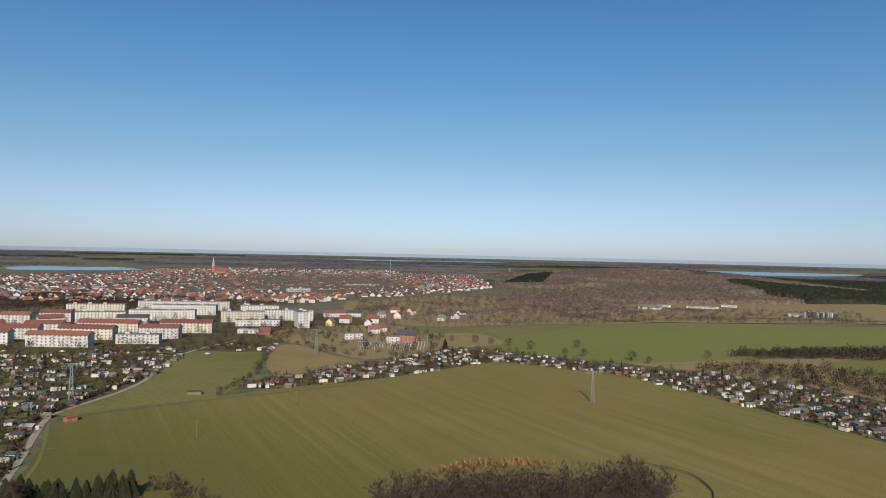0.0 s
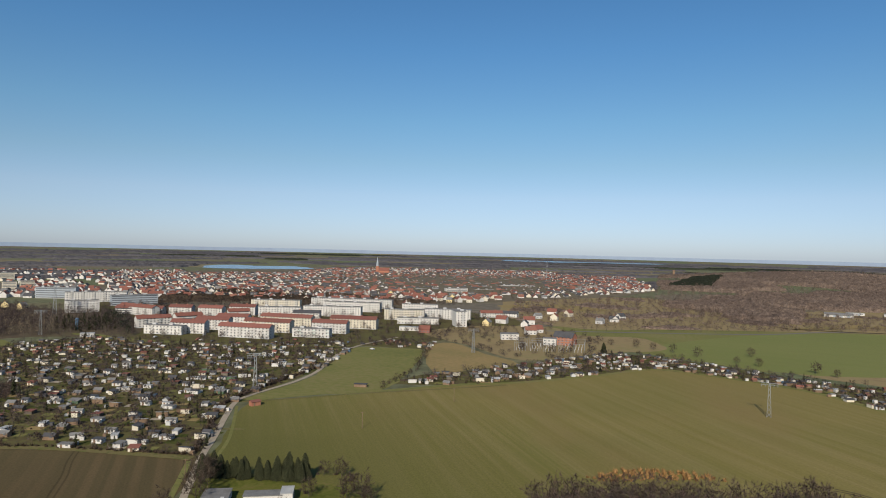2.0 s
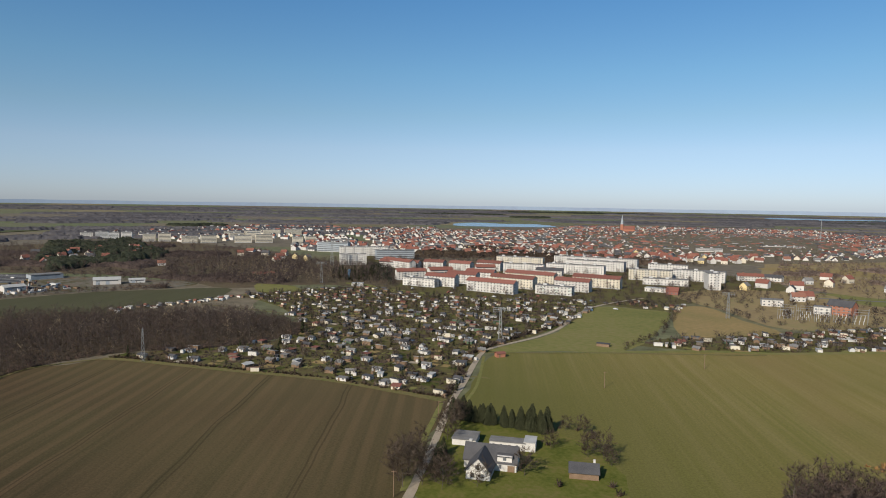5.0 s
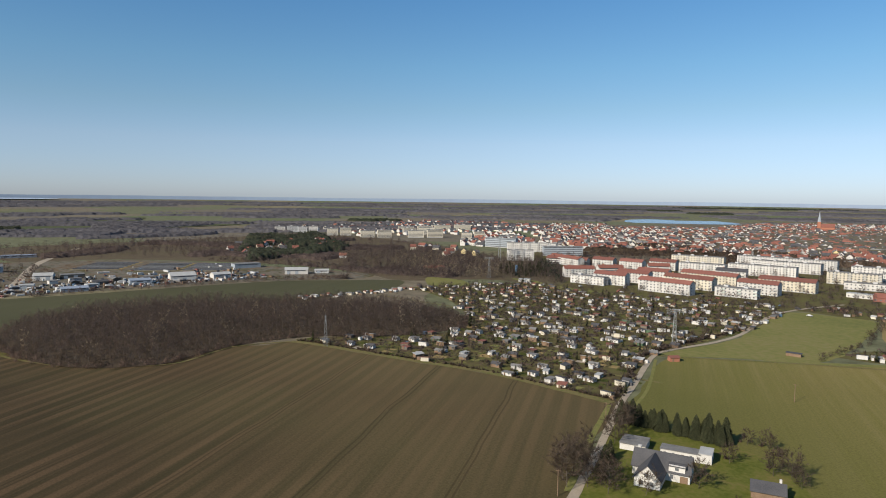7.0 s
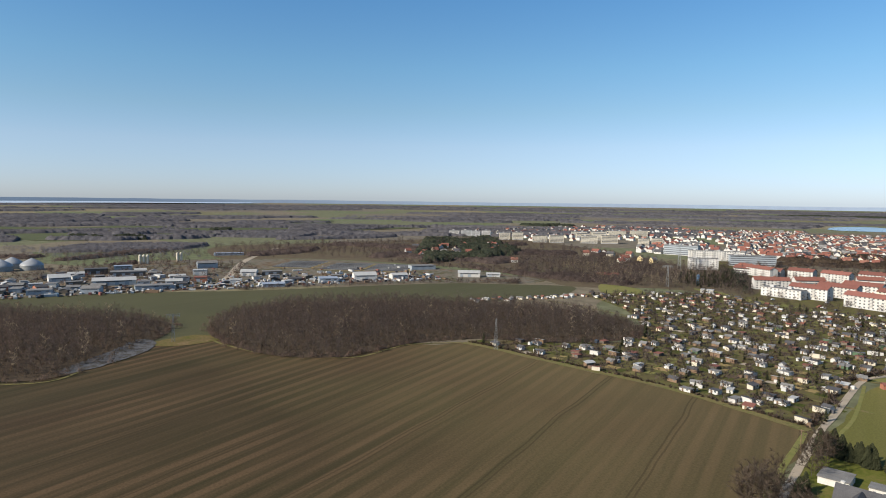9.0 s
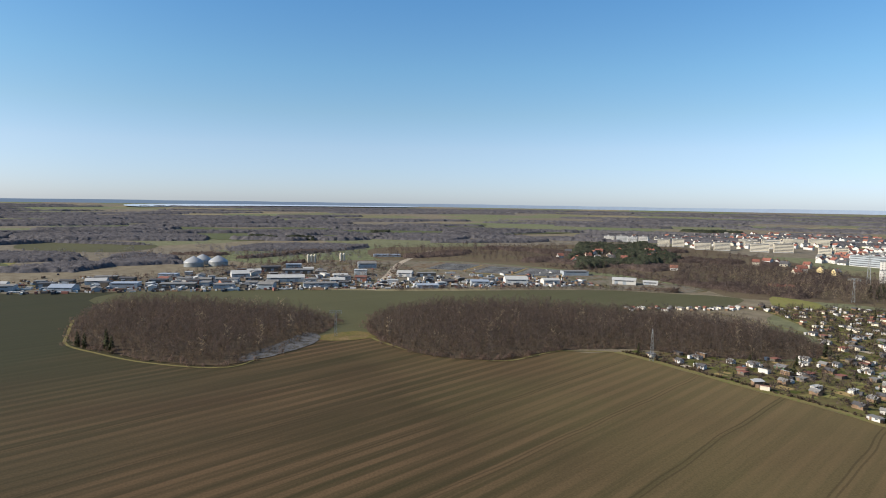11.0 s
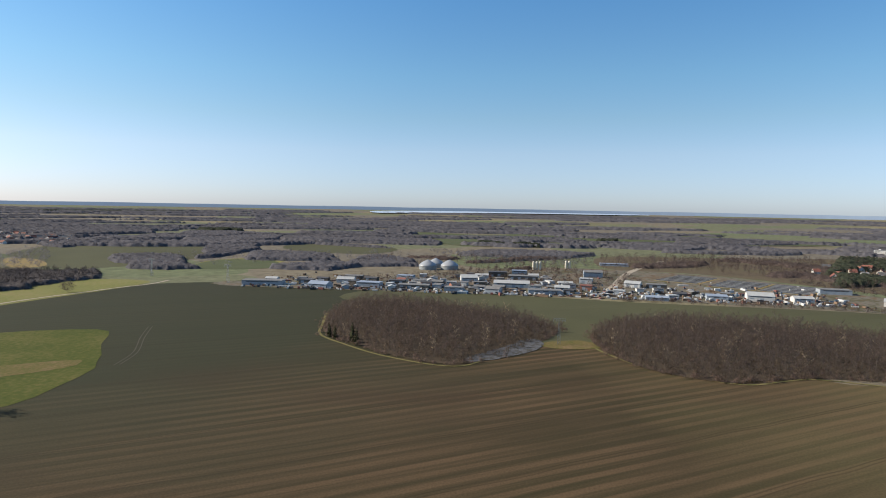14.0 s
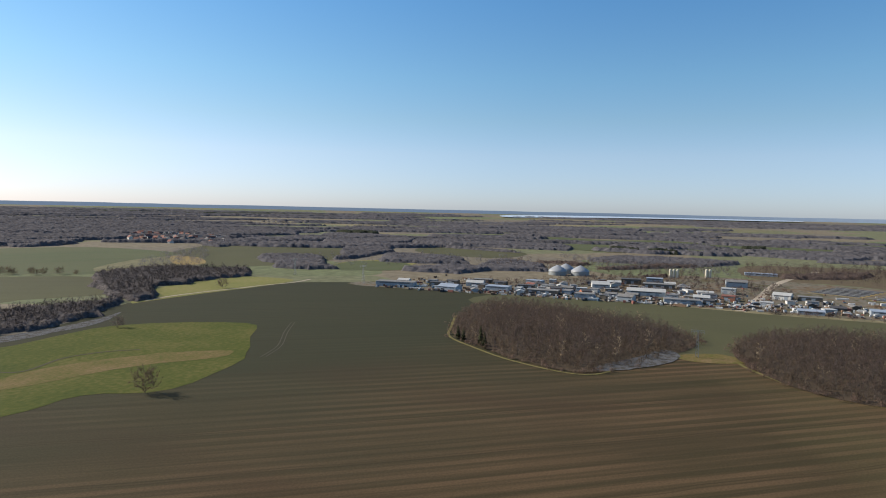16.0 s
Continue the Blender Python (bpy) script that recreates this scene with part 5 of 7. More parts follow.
grove("copses_on_plain", COPSE, belts, [M_BARK, M_HAZEWOOD], "bare copses on the plain", "woodland", 29, 0.4, 0.9)


grove("yard_scrub", BUSH, np.vstack([spread([(-730, -300), (-750, -100), (-740, 60), (-760, 150), (-900, 150), (-1000, 40), (-940, -60), (-780, -210)], 11, 35, 0.6), spread([(-640, 415), (-760, 375), (-900, 330), (-870, 400), (-700, 470)], 11, 36, 0.6),
      np.array(rounded([(-655, 100), (-645, 200), (-640, 297), (-606, 372), (-612, 380), (-650, 300), (-655, 200)], 16, 1.5))]), [M_BARK, M_TWIG], "bare bushes and small trees between the yards", "bushes", 36, 0.3, 0.8)


def far_woods():
    """Belts of woodland across the plain, lying along the contour as they do towards the horizon."""
    r = np.random.default_rng(31)
    belts_, cells = [], []
    for _ in range(300):
        a, d = r.uniform(-0.75, 2.6), 1450 + 3000 * r.uniform() ** 0.85
        w, t = r.uniform(90, 560) * d / 3000, r.uniform(10, 75)
        ang = np.arange(18) * math.pi / 9
        u = w * np.cos(ang) * r.uniform(0.8, 1.1, 18)
        v = t * np.sin(ang) * r.uniform(0.4, 1.2, 18)
        belts_.append(np.stack([-math.sin(a) * (d + v) - math.cos(a) * u, math.cos(a) * (d + v) - math.sin(a) * u], -1))
        cells.append(float(max(5.0, d / 350)))
    return belts_, cells


def open_plain(x, y):
    return ~inside(TOWN, x, y) & ~inside(HILL, x, y) & ~inside(LAKE_VIEW, x, y) & ~inside(LAKE_VIEW_E, x, y) & (np.hypot(x, y) < 4500)


SOUTH = [[(-880, -1180), (-1000, -1260), (-1150, -1180), (-1420, -1120), (-1700, -1000), (-2100, -1500), (-1900, -2200), (-1200, -2300), (-800, -1700)], [(-1250, -930), (-1330, -960), (-1700, -900), (-1750, -700), (-1450, -800)]]
canopy("southern_forest", SOUTH, 5.6, 9.0, M_HAZEWOOD, "wide bare forest on the southern rise, greyed to imitate haze", "forest", 39, patchy(90, 0.85), 0.26)
FW, FC = far_woods()
canopy("far_woodland", FW[:280], FC[:280], 9.0, M_HAZEWOOD, "belts of bare woodland towards the horizon", "woodland", 32, open_plain, 0.26)
canopy("far_pinewood", FW[280:], FC[280:], 9.5, M_PINE, "dark pinewoods towards the horizon", "woodland", 34, open_plain, 0.26)
canopy("plain_pines", [[(-1522, -105), (-1505, -38), (-1540, -40), (-1560, -100)], [(-1500, -20), (-1484, 41), (-1520, 40), (-1535, -15)], [(-1803, 206), (-1793, 255), (-1850, 260), (-1860, 205)]], 5.0, 11.0, M_PINE, "small dark pine copses on the plain", "woodland", 35)

# ---------------------------------------------------------------- allotments
def shed_kind(sx, sy, h, roof, wall, top):
    """Meshes of one allotment hut: walls, roof, door and window."""
    w, r = Batch().box(sx, sy, h), Batch()
    if roof == "gable":
        w.gable(sx, sy, sy * 0.28, 0, (0, 0, h))
        r.roof(sx + 0.5, sy + 0.6, sy * 0.28 + 0.12, 0.12, 0, (0, 0, h))
    elif roof == "flat":
        r.box(sx + 0.5, sy + 0.5, 0.16, 0, (0, 0, h))
    else:
        a, b = sx / 2 + 0.3, sy / 2 + 0.3
        v = [(-a, -b, 0), (a, -b, 0), (a, b, 0.7), (-a, b, 0.7), (-a, -b, 0.14), (a, -b, 0.14), (a, b, 0.84), (-a, b, 0.84)]
        r.put(v, [(3, 2, 1, 0), (4, 5, 6, 7), (0, 1, 5, 4), (1, 2, 6, 5), (2, 3, 7, 6), (3, 0, 4, 7)], 0, (0, 0, h - 0.05))
        w.put([(-sx / 2, sy / 2, 0), (sx / 2, sy / 2, 0), (sx / 2, sy / 2, 0.6), (-sx / 2, sy / 2, 0.6), (-sx / 2, -sy / 2, 0), (sx / 2, -sy / 2, 0)], [(0, 3, 2, 1), (4, 3, 0), (5, 1, 2), (4, 5, 2, 3)], 0, (0, 0, h))
    return [("wall_shell", w.mesh("shed_walls", wall), None), ("roof", r.mesh("shed_roof", top), None),
            ("door", Batch().box(0.9, 0.08, 1.95).mesh("shed_door", M_WOOD), pose(-sx * 0.2, -sy / 2 - 0.03, 0)),
            ("window", Batch().box(1.1, 0.08, 0.9).mesh("shed_window", M_GLASS), pose(sx * 0.22, -sy / 2 - 0.03, 1.0))]


SHEDS = []
WORDS = {M_WHITE: "white rendered", M_CREAM: "cream rendered", M_WOOD: "brown wooden", M_WOODGREEN: "green wooden", M_GREY: "grey rendered", M_SHABBY: "shabby dark-stained", M_BRICK: "red brick",
         M_FELT: "grey felt roof", M_PALE: "pale sheet roof", M_SLATE: "dark roof", M_TILE: "red tiled roof"}
r0 = np.random.default_rng(41)
for i in range(16):
    wall = [M_WHITE, M_WOOD, M_CREAM, M_WHITE, M_GREY, M_WOODGREEN, M_WHITE, M_WOOD, M_CREAM, M_SHABBY, M_WHITE, M_WOOD, M_SHABBY, M_GREY, M_WHITE, M_SHABBY][i]
    top = [M_FELT, M_SLATE, M_PALE, M_SLATE, M_SLATE, M_FELT, M_TILE, M_FELT][(i * 3 + i // 8) % 8]
    SHEDS.append((shed_kind(r0.uniform(3.0, 5.8), r0.uniform(2.6, 3.9), r0.uniform(1.65, 2.0), ["flat", "gable", "lean"][i % 3], wall, top), f"{WORDS[wall]} hut with {WORDS[top]} on an allotment plot"))


def allotments():
    p1 = spread(ALLOT_1, 11.5, 42, 0.45, 14, 15.5)
    p2 = spread(ALLOT_2, 10, 43, 0.45, 40, 12)
    p3 = spread(ALLOT_3, 11, 44)
    pts = np.vstack([p1, p2, p3, spread(ALLOT_4, 8, 66, 0.3)])
    rr = np.random.default_rng(45)
    pts = pts[rr.uniform(size=len(pts)) < 0.84]
    pts = pts[~inside(WOOD_2, *pts.T)]
    pts = pts[np.argsort(np.hypot(pts[:, 0] + 60, pts[:, 1] - 60))]
    far = [Batch() for _ in range(2)]
    for i, (x, y) in enumerate(pts):
        k = rr.integers(len(SHEDS))
        turn = 14 + rr.choice([0, 90, 180, 0, 180]) + rr.normal(0, 9)
        if i < 285:
            root = thing("allotment_hut", pose(x, y, 0.06, 0, 0, turn), SHEDS[k][1], "hut", "allotment huts")
            for nm, me, at in SHEDS[k][0]:
                part(nm, me, root, at)
        else:
            sx, sy, h = rr.uniform(2.6, 5.0), rr.uniform(2.3, 3.6), rr.uniform(1.5, 1.9)
            far[0].box(sx, sy, h, int(rr.choice([0, 1, 1, 2])), (x, y, 0.06), radians(turn))
            far[0].roof(sx + 0.5, sy + 0.5, rr.choice([0.25, 1.0]), 0.15, 3 + int(rr.integers(4)), (x, y, 0.06 + h), radians(turn))
        if rr.uniform() < 0.75:   # lean-to, greenhouse or water butt beside the hut
            a = rr.uniform(0, 6.28)
            far[1].box(rr.uniform(1.2, 2.6), rr.uniform(1.2, 2.2), rr.uniform(1.2, 2.0), int(rr.choice([0, 0, 1, 2, 3, 4, 5], p=[.2, .15, .2, .2, .1, .1, .05])), (x + 4.6 * math.cos(a), y + 4.6 * math.sin(a), 0.06), radians(turn))
    tagged(new("far_allotment_huts", far[0].mesh("far_huts", M_WHITE, M_WOOD, M_CREAM, M_FELT, M_SLATE, M_PALE, M_TILE)), "many small huts on the far allotment plots", "huts", kind="stuff")
    tagged(new("allotment_outbuildings", far[1].mesh("outbuildings", M_WHITE, M_PALE, M_WOOD, M_SLATE, M_GREY, M_BLUE)), "small lean-tos, greenhouses and water butts on the plots", "outbuildings", kind="stuff")
    plots, lay = Batch(), np.random.default_rng(57)   # lawns, dug beds and paved corners
    for i, (x, y) in enumerate(np.vstack([spread(ALLOT_1, 8.5, 58, 0.3, 14, 9.5), spread(ALLOT_2, 9, 59, 0.3, 40, 9.5)])):
        if lay.uniform() < 0.72:
            plots.box(lay.uniform(3, 9), lay.uniform(3, 7.5), 0.006 + 0.00002 * i, int(lay.choice(5, p=[.38, .3, .17, .05, .10])), (x, y, 0.075), radians(14 + lay.normal(0, 5)))
    tagged(new("garden_plots", plots.mesh("garden_plots", M_LAWN, M_BED, M_MEADOW, M_ROAD, M_TAN)), "small lawns, dug beds and paved corners of the allotments", "garden plots", kind="stuff")
    small = [clump_tree(90 + s, 4.6, 2.3, 42, 0.15, 0.62) for s in range(5)]
    g = np.vstack([spread(ALLOT_1, 8.4, 46, 0.5), spread(ALLOT_2, 8.4, 47, 0.5), spread(ALLOT_3, 6, 48, 0.5)])
    grove("fruit_trees", small, g, [M_BARK, M_TWIG], "small bare fruit trees on the allotment plots", "fruit trees", 49, 0.6, 1.25)
    h = np.vstack([spread(ALLOT_1, 4.2, 50, 0.45, 14, 22), spread(ALLOT_1, 30, 51, 0.12, 14, 4.2), spread(ALLOT_2, 3.4, 52, 0.4, 40, 15)])
    grove("allotment_hedges", SHRUB, h, [M_BARK, M_TWIG_DARK], "bare hedges and shrubs between the plots", "hedges", 53, 0.5, 0.95)
    evg = np.vstack([spread(ALLOT_1, 27, 54, 0.5), spread(ALLOT_2, 27, 55, 0.5)])
    grove("allotment_conifers", FIR, evg, [M_BARK, M_NEEDLE], "small dark conifers on the plots", "conifers", 56, 0.25, 0.62)


allotments()
grove("meadow_hedge", BUSH, np.array([(x + random.uniform(-3, 3), y) for x, y in zip(np.interp(np.linspace(0, 1, 40), [0, .4, 1], [-137, -133, -150]), np.interp(np.linspace(0, 1, 40), [0, .4, 1], [400, 465, 572]))]), [M_BARK, M_TWIG_DARK], "bare hedge at the edge of the meadow", "hedge", 59, 0.3, 0.6)
grove("field_edge_hedge", SHRUB, np.array([(x + random.uniform(-1, 1), y + random.uniform(-0.5, 2)) for x, y in zip(np.interp(np.linspace(0, 1, 150), [0, .2, .38, .62, .9, 1], [-168, -195, -238, -286, -343, -362]), np.interp(np.linspace(0, 1, 150), [0, .2, .38, .62, .9, 1], [247, 243, 237, 221, 203, 195]))]), [M_BARK, M_TWIG_DARK], "bare brown hedge along the allotments", "hedge", 57, 0.5, 1.1)
grove("road_hedge", SHRUB, np.array([(x + random.uniform(-1, 1), y) for x, y in zip(np.interp(np.linspace(0, 1, 130), [0, .3, .5, 1], [-169, -206, -208, -205]), np.interp(np.linspace(0, 1, 130), [0, .3, .5, 1], [250, 332, 362, 450]))]), [M_BARK, M_TWIG_DARK], "bare hedge along the gravel road", "hedge", 58, 0.9, 1.5)

# ---------------------------------------------------------------- apartment blocks
WIN = Batch().box(1.4, 0.12, 1.2).mesh("window_unit", M_GLASS)
BALCONY = {}
for key, mm in (("white", M_WHITE), ("cream", M_CREAM), ("green", M_PASTEL), ("grey", M_GREY)):
    b = Batch().box(3.2, 1.2, 0.14).box(3.2, 0.1, 1.0, 0, (0, -0.6, 0)).box(0.1, 1.2, 1.0, 0, (-1.55, 0, 0)).box(0.1, 1.2, 1.0, 0, (1.55, 0, 0))
    BALCONY[key] = b.mesh("balcony_unit", mm)


def block(x, y, long, turn, tall, wall, roof, label, deep=11.0, storeys=5, balc="white", parts_on=True):
    """An apartment block whose long front, with windows and balconies, starts at (x, y) as the middle of its front."""
    root = thing("apartment_block", pose(x, y, ground_z(x, y), 0, 0, turn), label, "apartment block", "apartment blocks")
    part("wall_shell", Batch().box(long, deep, tall, 0, (0, deep / 2, 0)).mesh("block_walls", wall), root)
    part("plinth", Batch().box(long + 0.1, deep + 0.1, 0.9, 0, (0, deep / 2, 0)).mesh("block_plinth", M_GREY), root)
    if roof in (M_TILE, M_RUST, M_SLATE):
        part("roof", Batch().roof(long + 1.0, deep + 1.4, 3.3, 0.25, 0, (0, deep / 2, tall + 0.05)).mesh("block_roof", roof), root)
        part("gable", Batch().gable(long, deep, 2.85, 0, (0, deep / 2, tall)).mesh("block_gable", wall), root)
        for i in range(max(1, int(long // 14))):
            part("chimney", Batch().box(1.4, 0.8, 1.8).mesh("chimney", M_BRICK), root, pose(-long / 2 + 7 + 14 * i, deep / 2 + 0.6, tall + 2.2))
    else:
        part("roof", Batch().box(long + 0.4, deep + 0.4, 0.5, 0, (0, deep / 2, tall)).mesh("block_roof", roof), root)
        for i in range(max(1, int(long // 18))):
            part("roof_housing", Batch().box(4, 3, 1.5).mesh("roof_housing", M_GREY), root, pose(-long / 2 + 9 + 18 * i, deep / 2, tall + 0.5))
    if not parts_on:
        for s in range(storeys):
            part("window_band", Batch().box(long - 2, 0.2, 1.2).mesh("window_band", M_GLASS), root, pose(0, -0.03, 1.2 + s * tall / storeys))
        return
    step = tall / storeys
    cols = int((long - 2) // 3.5)
    for c in range(cols):
        cx = -long / 2 + 1 + (long - 2) * (c + 0.5) / cols
        for s in range(storeys):
            z = 0.9 + s * step
            if c % 4 in (1, 2) and s > 0 and storeys > 2:
                if c % 4 == 1:
                    part("balcony", BALCONY[balc], root, pose(cx + 1.5, -0.62, z - 0.1))
                part("window", WIN, root, pose(cx, -0.02, z + 0.5))
            else:
                part("window", WIN, root, pose(cx, -0.02, z + 0.25))
    for s in range(storeys):   # gable end windows
        part("window", WIN, root, pose(long / 2 + 0.02, deep * 0.3, 1.1 + s * step, 0, 0, 90))


RED_ROWS = [(-322, 550, 54, 2), (-387, 558, 36, 7), (-382, 591, 37, 5), (-379, 624, 35, 9), (-264, 613, 38, 3), (-256, 658, 53, 5), (-328, 645, 62, 0), (-324, 597, 52, 1), (-454, 698, 32, 4), (-430, 730, 34, 10), (-489, 690, 29, 10)]
for i, (x, y, L, a) in enumerate(RED_ROWS):
    block(x * 1.045, y * 1.045, L, a, 10.8, (M_WHITE, M_CREAM)[i in (5, 6, 7)], M_RUST, "four-storey apartment block with balconies and a red roof", storeys=4, balc="white" if i not in (5, 6) else "cream")
for x, y, L, a in [(-434, 630, 30, 57), (-413, 695, 25, 40), (-450, 593, 35, 53), (-550, 688, 64, -15)]:
    block(x * 1.03, y * 1.03, L, a, 10, M_WHITE, M_TILE, "four-storey white apartment house with a dark red roof", 11, 4, parts_on=L > 30)
block(-421, 567, 40, 6, 8.6, M_WHITE, M_FELT, "low white apartment block with a flat brown roof", 10, 3)
block(-279, 603, 38, 7, 8.6, M_WHITE, M_FELT, "low white apartment block with pale green balconies", 10, 3, "green")
PANEL = [(-394, 758, 53, 15), (-451, 855, 70, 12), (-340, 798, 76, 9), (-365, 930, 124, 8), (-342, 872, 82, 5), (-242, 799, 51, 10), (-246, 888, 50, 10), (-193, 829, 61, 6)]
for i, (x, y, L, a) in enumerate(PANEL):
    block(x, y, L, a, 13, (M_WHITE, M_CREAM)[i in (1, 5)], M_FELT, "long white prefabricated apartment block with a flat roof", 12, 5, "grey" if i % 2 else "white")
block(-158, 755, 13, 25, 18, M_WHITE, M_FELT, "tall end block with a plain white face", 22, 6, "grey")
block(-213, 762, 50, 15, 7, M_WHITE, M_FELT, "low white building with a flat roof", 12, 2)
block(-346, 734, 32, 15, 10, M_WHITE, M_SLATE, "white house with a dark glazed roof", 12, 3)
block(-287, 1319, 46, 30, 12, M_WHITE, M_FELT, "white office building with a flat roof", 14, 4, parts_on=False)
block(-258, 1273, 35, 16, 6, M_WHITE, M_FELT, "low white building with a flat roof", 14, 2, parts_on=False)
block(-241, 1384, 42, 25, 7, M_YELLOW, M_FELT, "low ochre building with a flat roof", 14, 2, parts_on=False)
block(-188, 1536, 82, 25, 10, M_WHITE, M_FELT, "long white school building", 14, 3, parts_on=False)
block(-143, 883, 30, 20, 6, M_WHITE, M_TILE, "white house with a red roof", 10, 2)
block(-121, 898, 21, -10, 5, M_WHITE, M_SLATE, "white house with a dark roof", 9, 2)
for x, y, L, a, h, w, b in [(-830, 857, 60, 20, 17, M_BLUEGREY, 0), (-735, 830, 75, 45, 15, M_WHITE, 1), (-650, 813, 62, 50, 15, M_BLUEGREY, 0), (-638, 702, 38, 50, 15, M_WHITE, 1), (-564, 712, 60, 12, 8, M_WHITE, 0)]:
    block(x, y, L, a, h, w, M_RUST if h == 8 else M_FELT, "flat-roofed prefabricated apartment block with blue-grey and white walls" if h > 8 else "long white house with a red roof", 12, 5 if h > 8 else 3, parts_on=bool(b))
for x, y, L, a in [(-1453, 755, 57, 50), (-1378, 772, 47, 50), (-1287, 801, 56, 55), (-1185, 832, 70, 58), (-1320, 1050, 90, 50), (-1123, 922, 80, 55), (-1318, 1175, 100, 48), (-1230, 985, 70, 50), (-1010, 960, 50, 50)]:
    for k in (-1, 1):   # each slab stands in two staggered lengths
        dx, dy = k * 0.27 * L * math.cos(radians(a)), k * 0.27 * L * math.sin(radians(a))
        block(x + dx, y + dy, L * 0.44, a + 3 * k, 14 + 1.5 * (k > 0) + int(L) % 3, (M_WHITE, M_CREAM, M_GREY, M_CREAM)[(int(L) + k) % 4], M_FELT, "far prefabricated apartment slab with a flat roof", 12, 6, parts_on=False)
# ---------------------------------------------------------------- town houses and church
def house_kind(sx, sy, h, rise, wall, top):
    return [("wall_shell", Batch().box(sx, sy, h).gable(sx, sy, rise, 0, (0, 0, h)).mesh("house_walls", wall), None),
            ("roof", Batch().roof(sx + 0.8, sy + 1.0, rise + 0.25, 0.25, 0, (0, 0, h)).mesh("house_roof", top), None),
            ("chimney", Batch().box(0.8, 0.8, 1.6).mesh("house_chimney", M_BRICK), pose(sx * 0.2, 0.3, h + rise - 0.5)),
            ("window", WIN, pose(-sx * 0.25, -sy / 2 - 0.02, 1.1)), ("window", WIN, pose(sx * 0.25, -sy / 2 - 0.02, 1.1))]


HOUSES = []
for i in range(10):
    wall = [M_WHITE, M_CREAM, M_WHITE, M_WHITE, M_GREY, M_WHITE, M_WHITE, M_YELLOW, M_WHITE, M_CREAM][i]
    top = [M_TILE, M_SLATE, M_TILE, M_SLATE, M_FELT, M_TILE, M_SLATE, M_FELT, M_ORANGE, M_TILE][i]
    nm = {M_TILE: "red tiled", M_ORANGE: "orange tiled", M_SLATE: "dark grey", M_FELT: "pale grey"}[top]
    wn_ = {M_WHITE: "white", M_CREAM: "cream", M_YELLOW: "ochre", M_GREY: "grey"}[wall]
    HOUSES.append((house_kind(r0.uniform(9, 14), r0.uniform(8, 10), r0.uniform(3.0, 5.8), r0.uniform(3.2, 4.4), wall, top), f"{wn_} town house with a {nm} gable roof"))


def town():
    rr = np.random.default_rng(61)
    pts = spread(TOWN, 18, 62, 0.42, 20, 25)
    pts = np.vstack([pts, spread([(-560, 700), (-700, 760), (-950, 830), (-1200, 1250), (-800, 963)], 24, 63, 0.4)])
    pts = np.vstack([pts, spread([(-1220, 800), (-1130, 1250), (-1428, 1700), (-1850, 1500), (-1650, 900)], 34, 65, 0.5)])
    pts = pts[rr.uniform(size=len(pts)) < 0.86]
    pts = pts[np.argsort(np.hypot(*pts.T))]
    pts = np.vstack([pts, spread([(-330, 1450), (100, 1560), (84, 2216), (-100, 2400), (-420, 2300), (-420, 1700)], 17, 64, 0.45, 20, 22)])
    pts = pts[np.argsort(np.hypot(*pts.T))]
    pts = pts[~inside(LAKE_VIEW, *pts.T)]
    keep = []
    for p in pts:   # leave room for the large blocks
        if inside([(-205, 575), (-430, 530), (-560, 640), (-700, 760), (-900, 830), (-680, 960), (-330, 1010), (-110, 900), (-120, 700)], p[:1], p[1:])[0] or np.hypot(p[0] + 265, p[1] - 1335) < 75:
            continue
        keep.append(p)
    far = Batch()
    for i, (x, y) in enumerate(keep):
        turn = 20 + rr.choice([0, 90]) + rr.normal(0, 12)
        z = ground_z(x, y)
        if i < 260:
            k = rr.integers(len(HOUSES))
            root = thing("town_house", pose(x, y, z, 0, 0, turn), HOUSES[k][1], "house", "town houses")
            for nm, me, at in HOUSES[k][0]:
                part(nm, me, root, at)
        else:
            sx, sy, h, rise = rr.uniform(8, 14), rr.uniform(7, 10), rr.uniform(3, 6.5), rr.uniform(2.6, 4.2)
            w = int(rr.choice([0, 0, 0, 1, 2]))
            far.box(sx, sy, h, w, (x, y, z), radians(turn)).gable(sx, sy, rise, w, (x, y, z + h), radians(turn))
            far.roof(sx + 0.8, sy + 1.0, rise + 0.25, 0.25, 3 + int(rr.choice([0, 0, 0, 0, 1, 2, 2, 2, 3, 3])), (x, y, z + h), radians(turn))
    tagged(new("far_town_houses", far.mesh("far_town_houses", M_WHITE, M_CREAM, M_GREY, M_TILE, M_ORANGE, M_SLATE, M_FELT)), "many red and orange roofed houses of the far town", "houses", kind="stuff")


town()


def hamlet(poly, step, seed, share):
    """Scattered houses outside the town."""
    rr = np.random.default_rng(seed)
    for x, y in spread(poly, step, seed, 0.45):
        if rr.uniform() < share:
            k = rr.integers(len(HOUSES))
            root = thing("country_house", pose(x, y, ground_z(x, y), 0, 0, rr.uniform(0, 180)), HOUSES[k][1].replace("town", "country"), "house", "scattered houses")
            for nm, me, at in HOUSES[k][0]:
                part(nm, me, root, at)


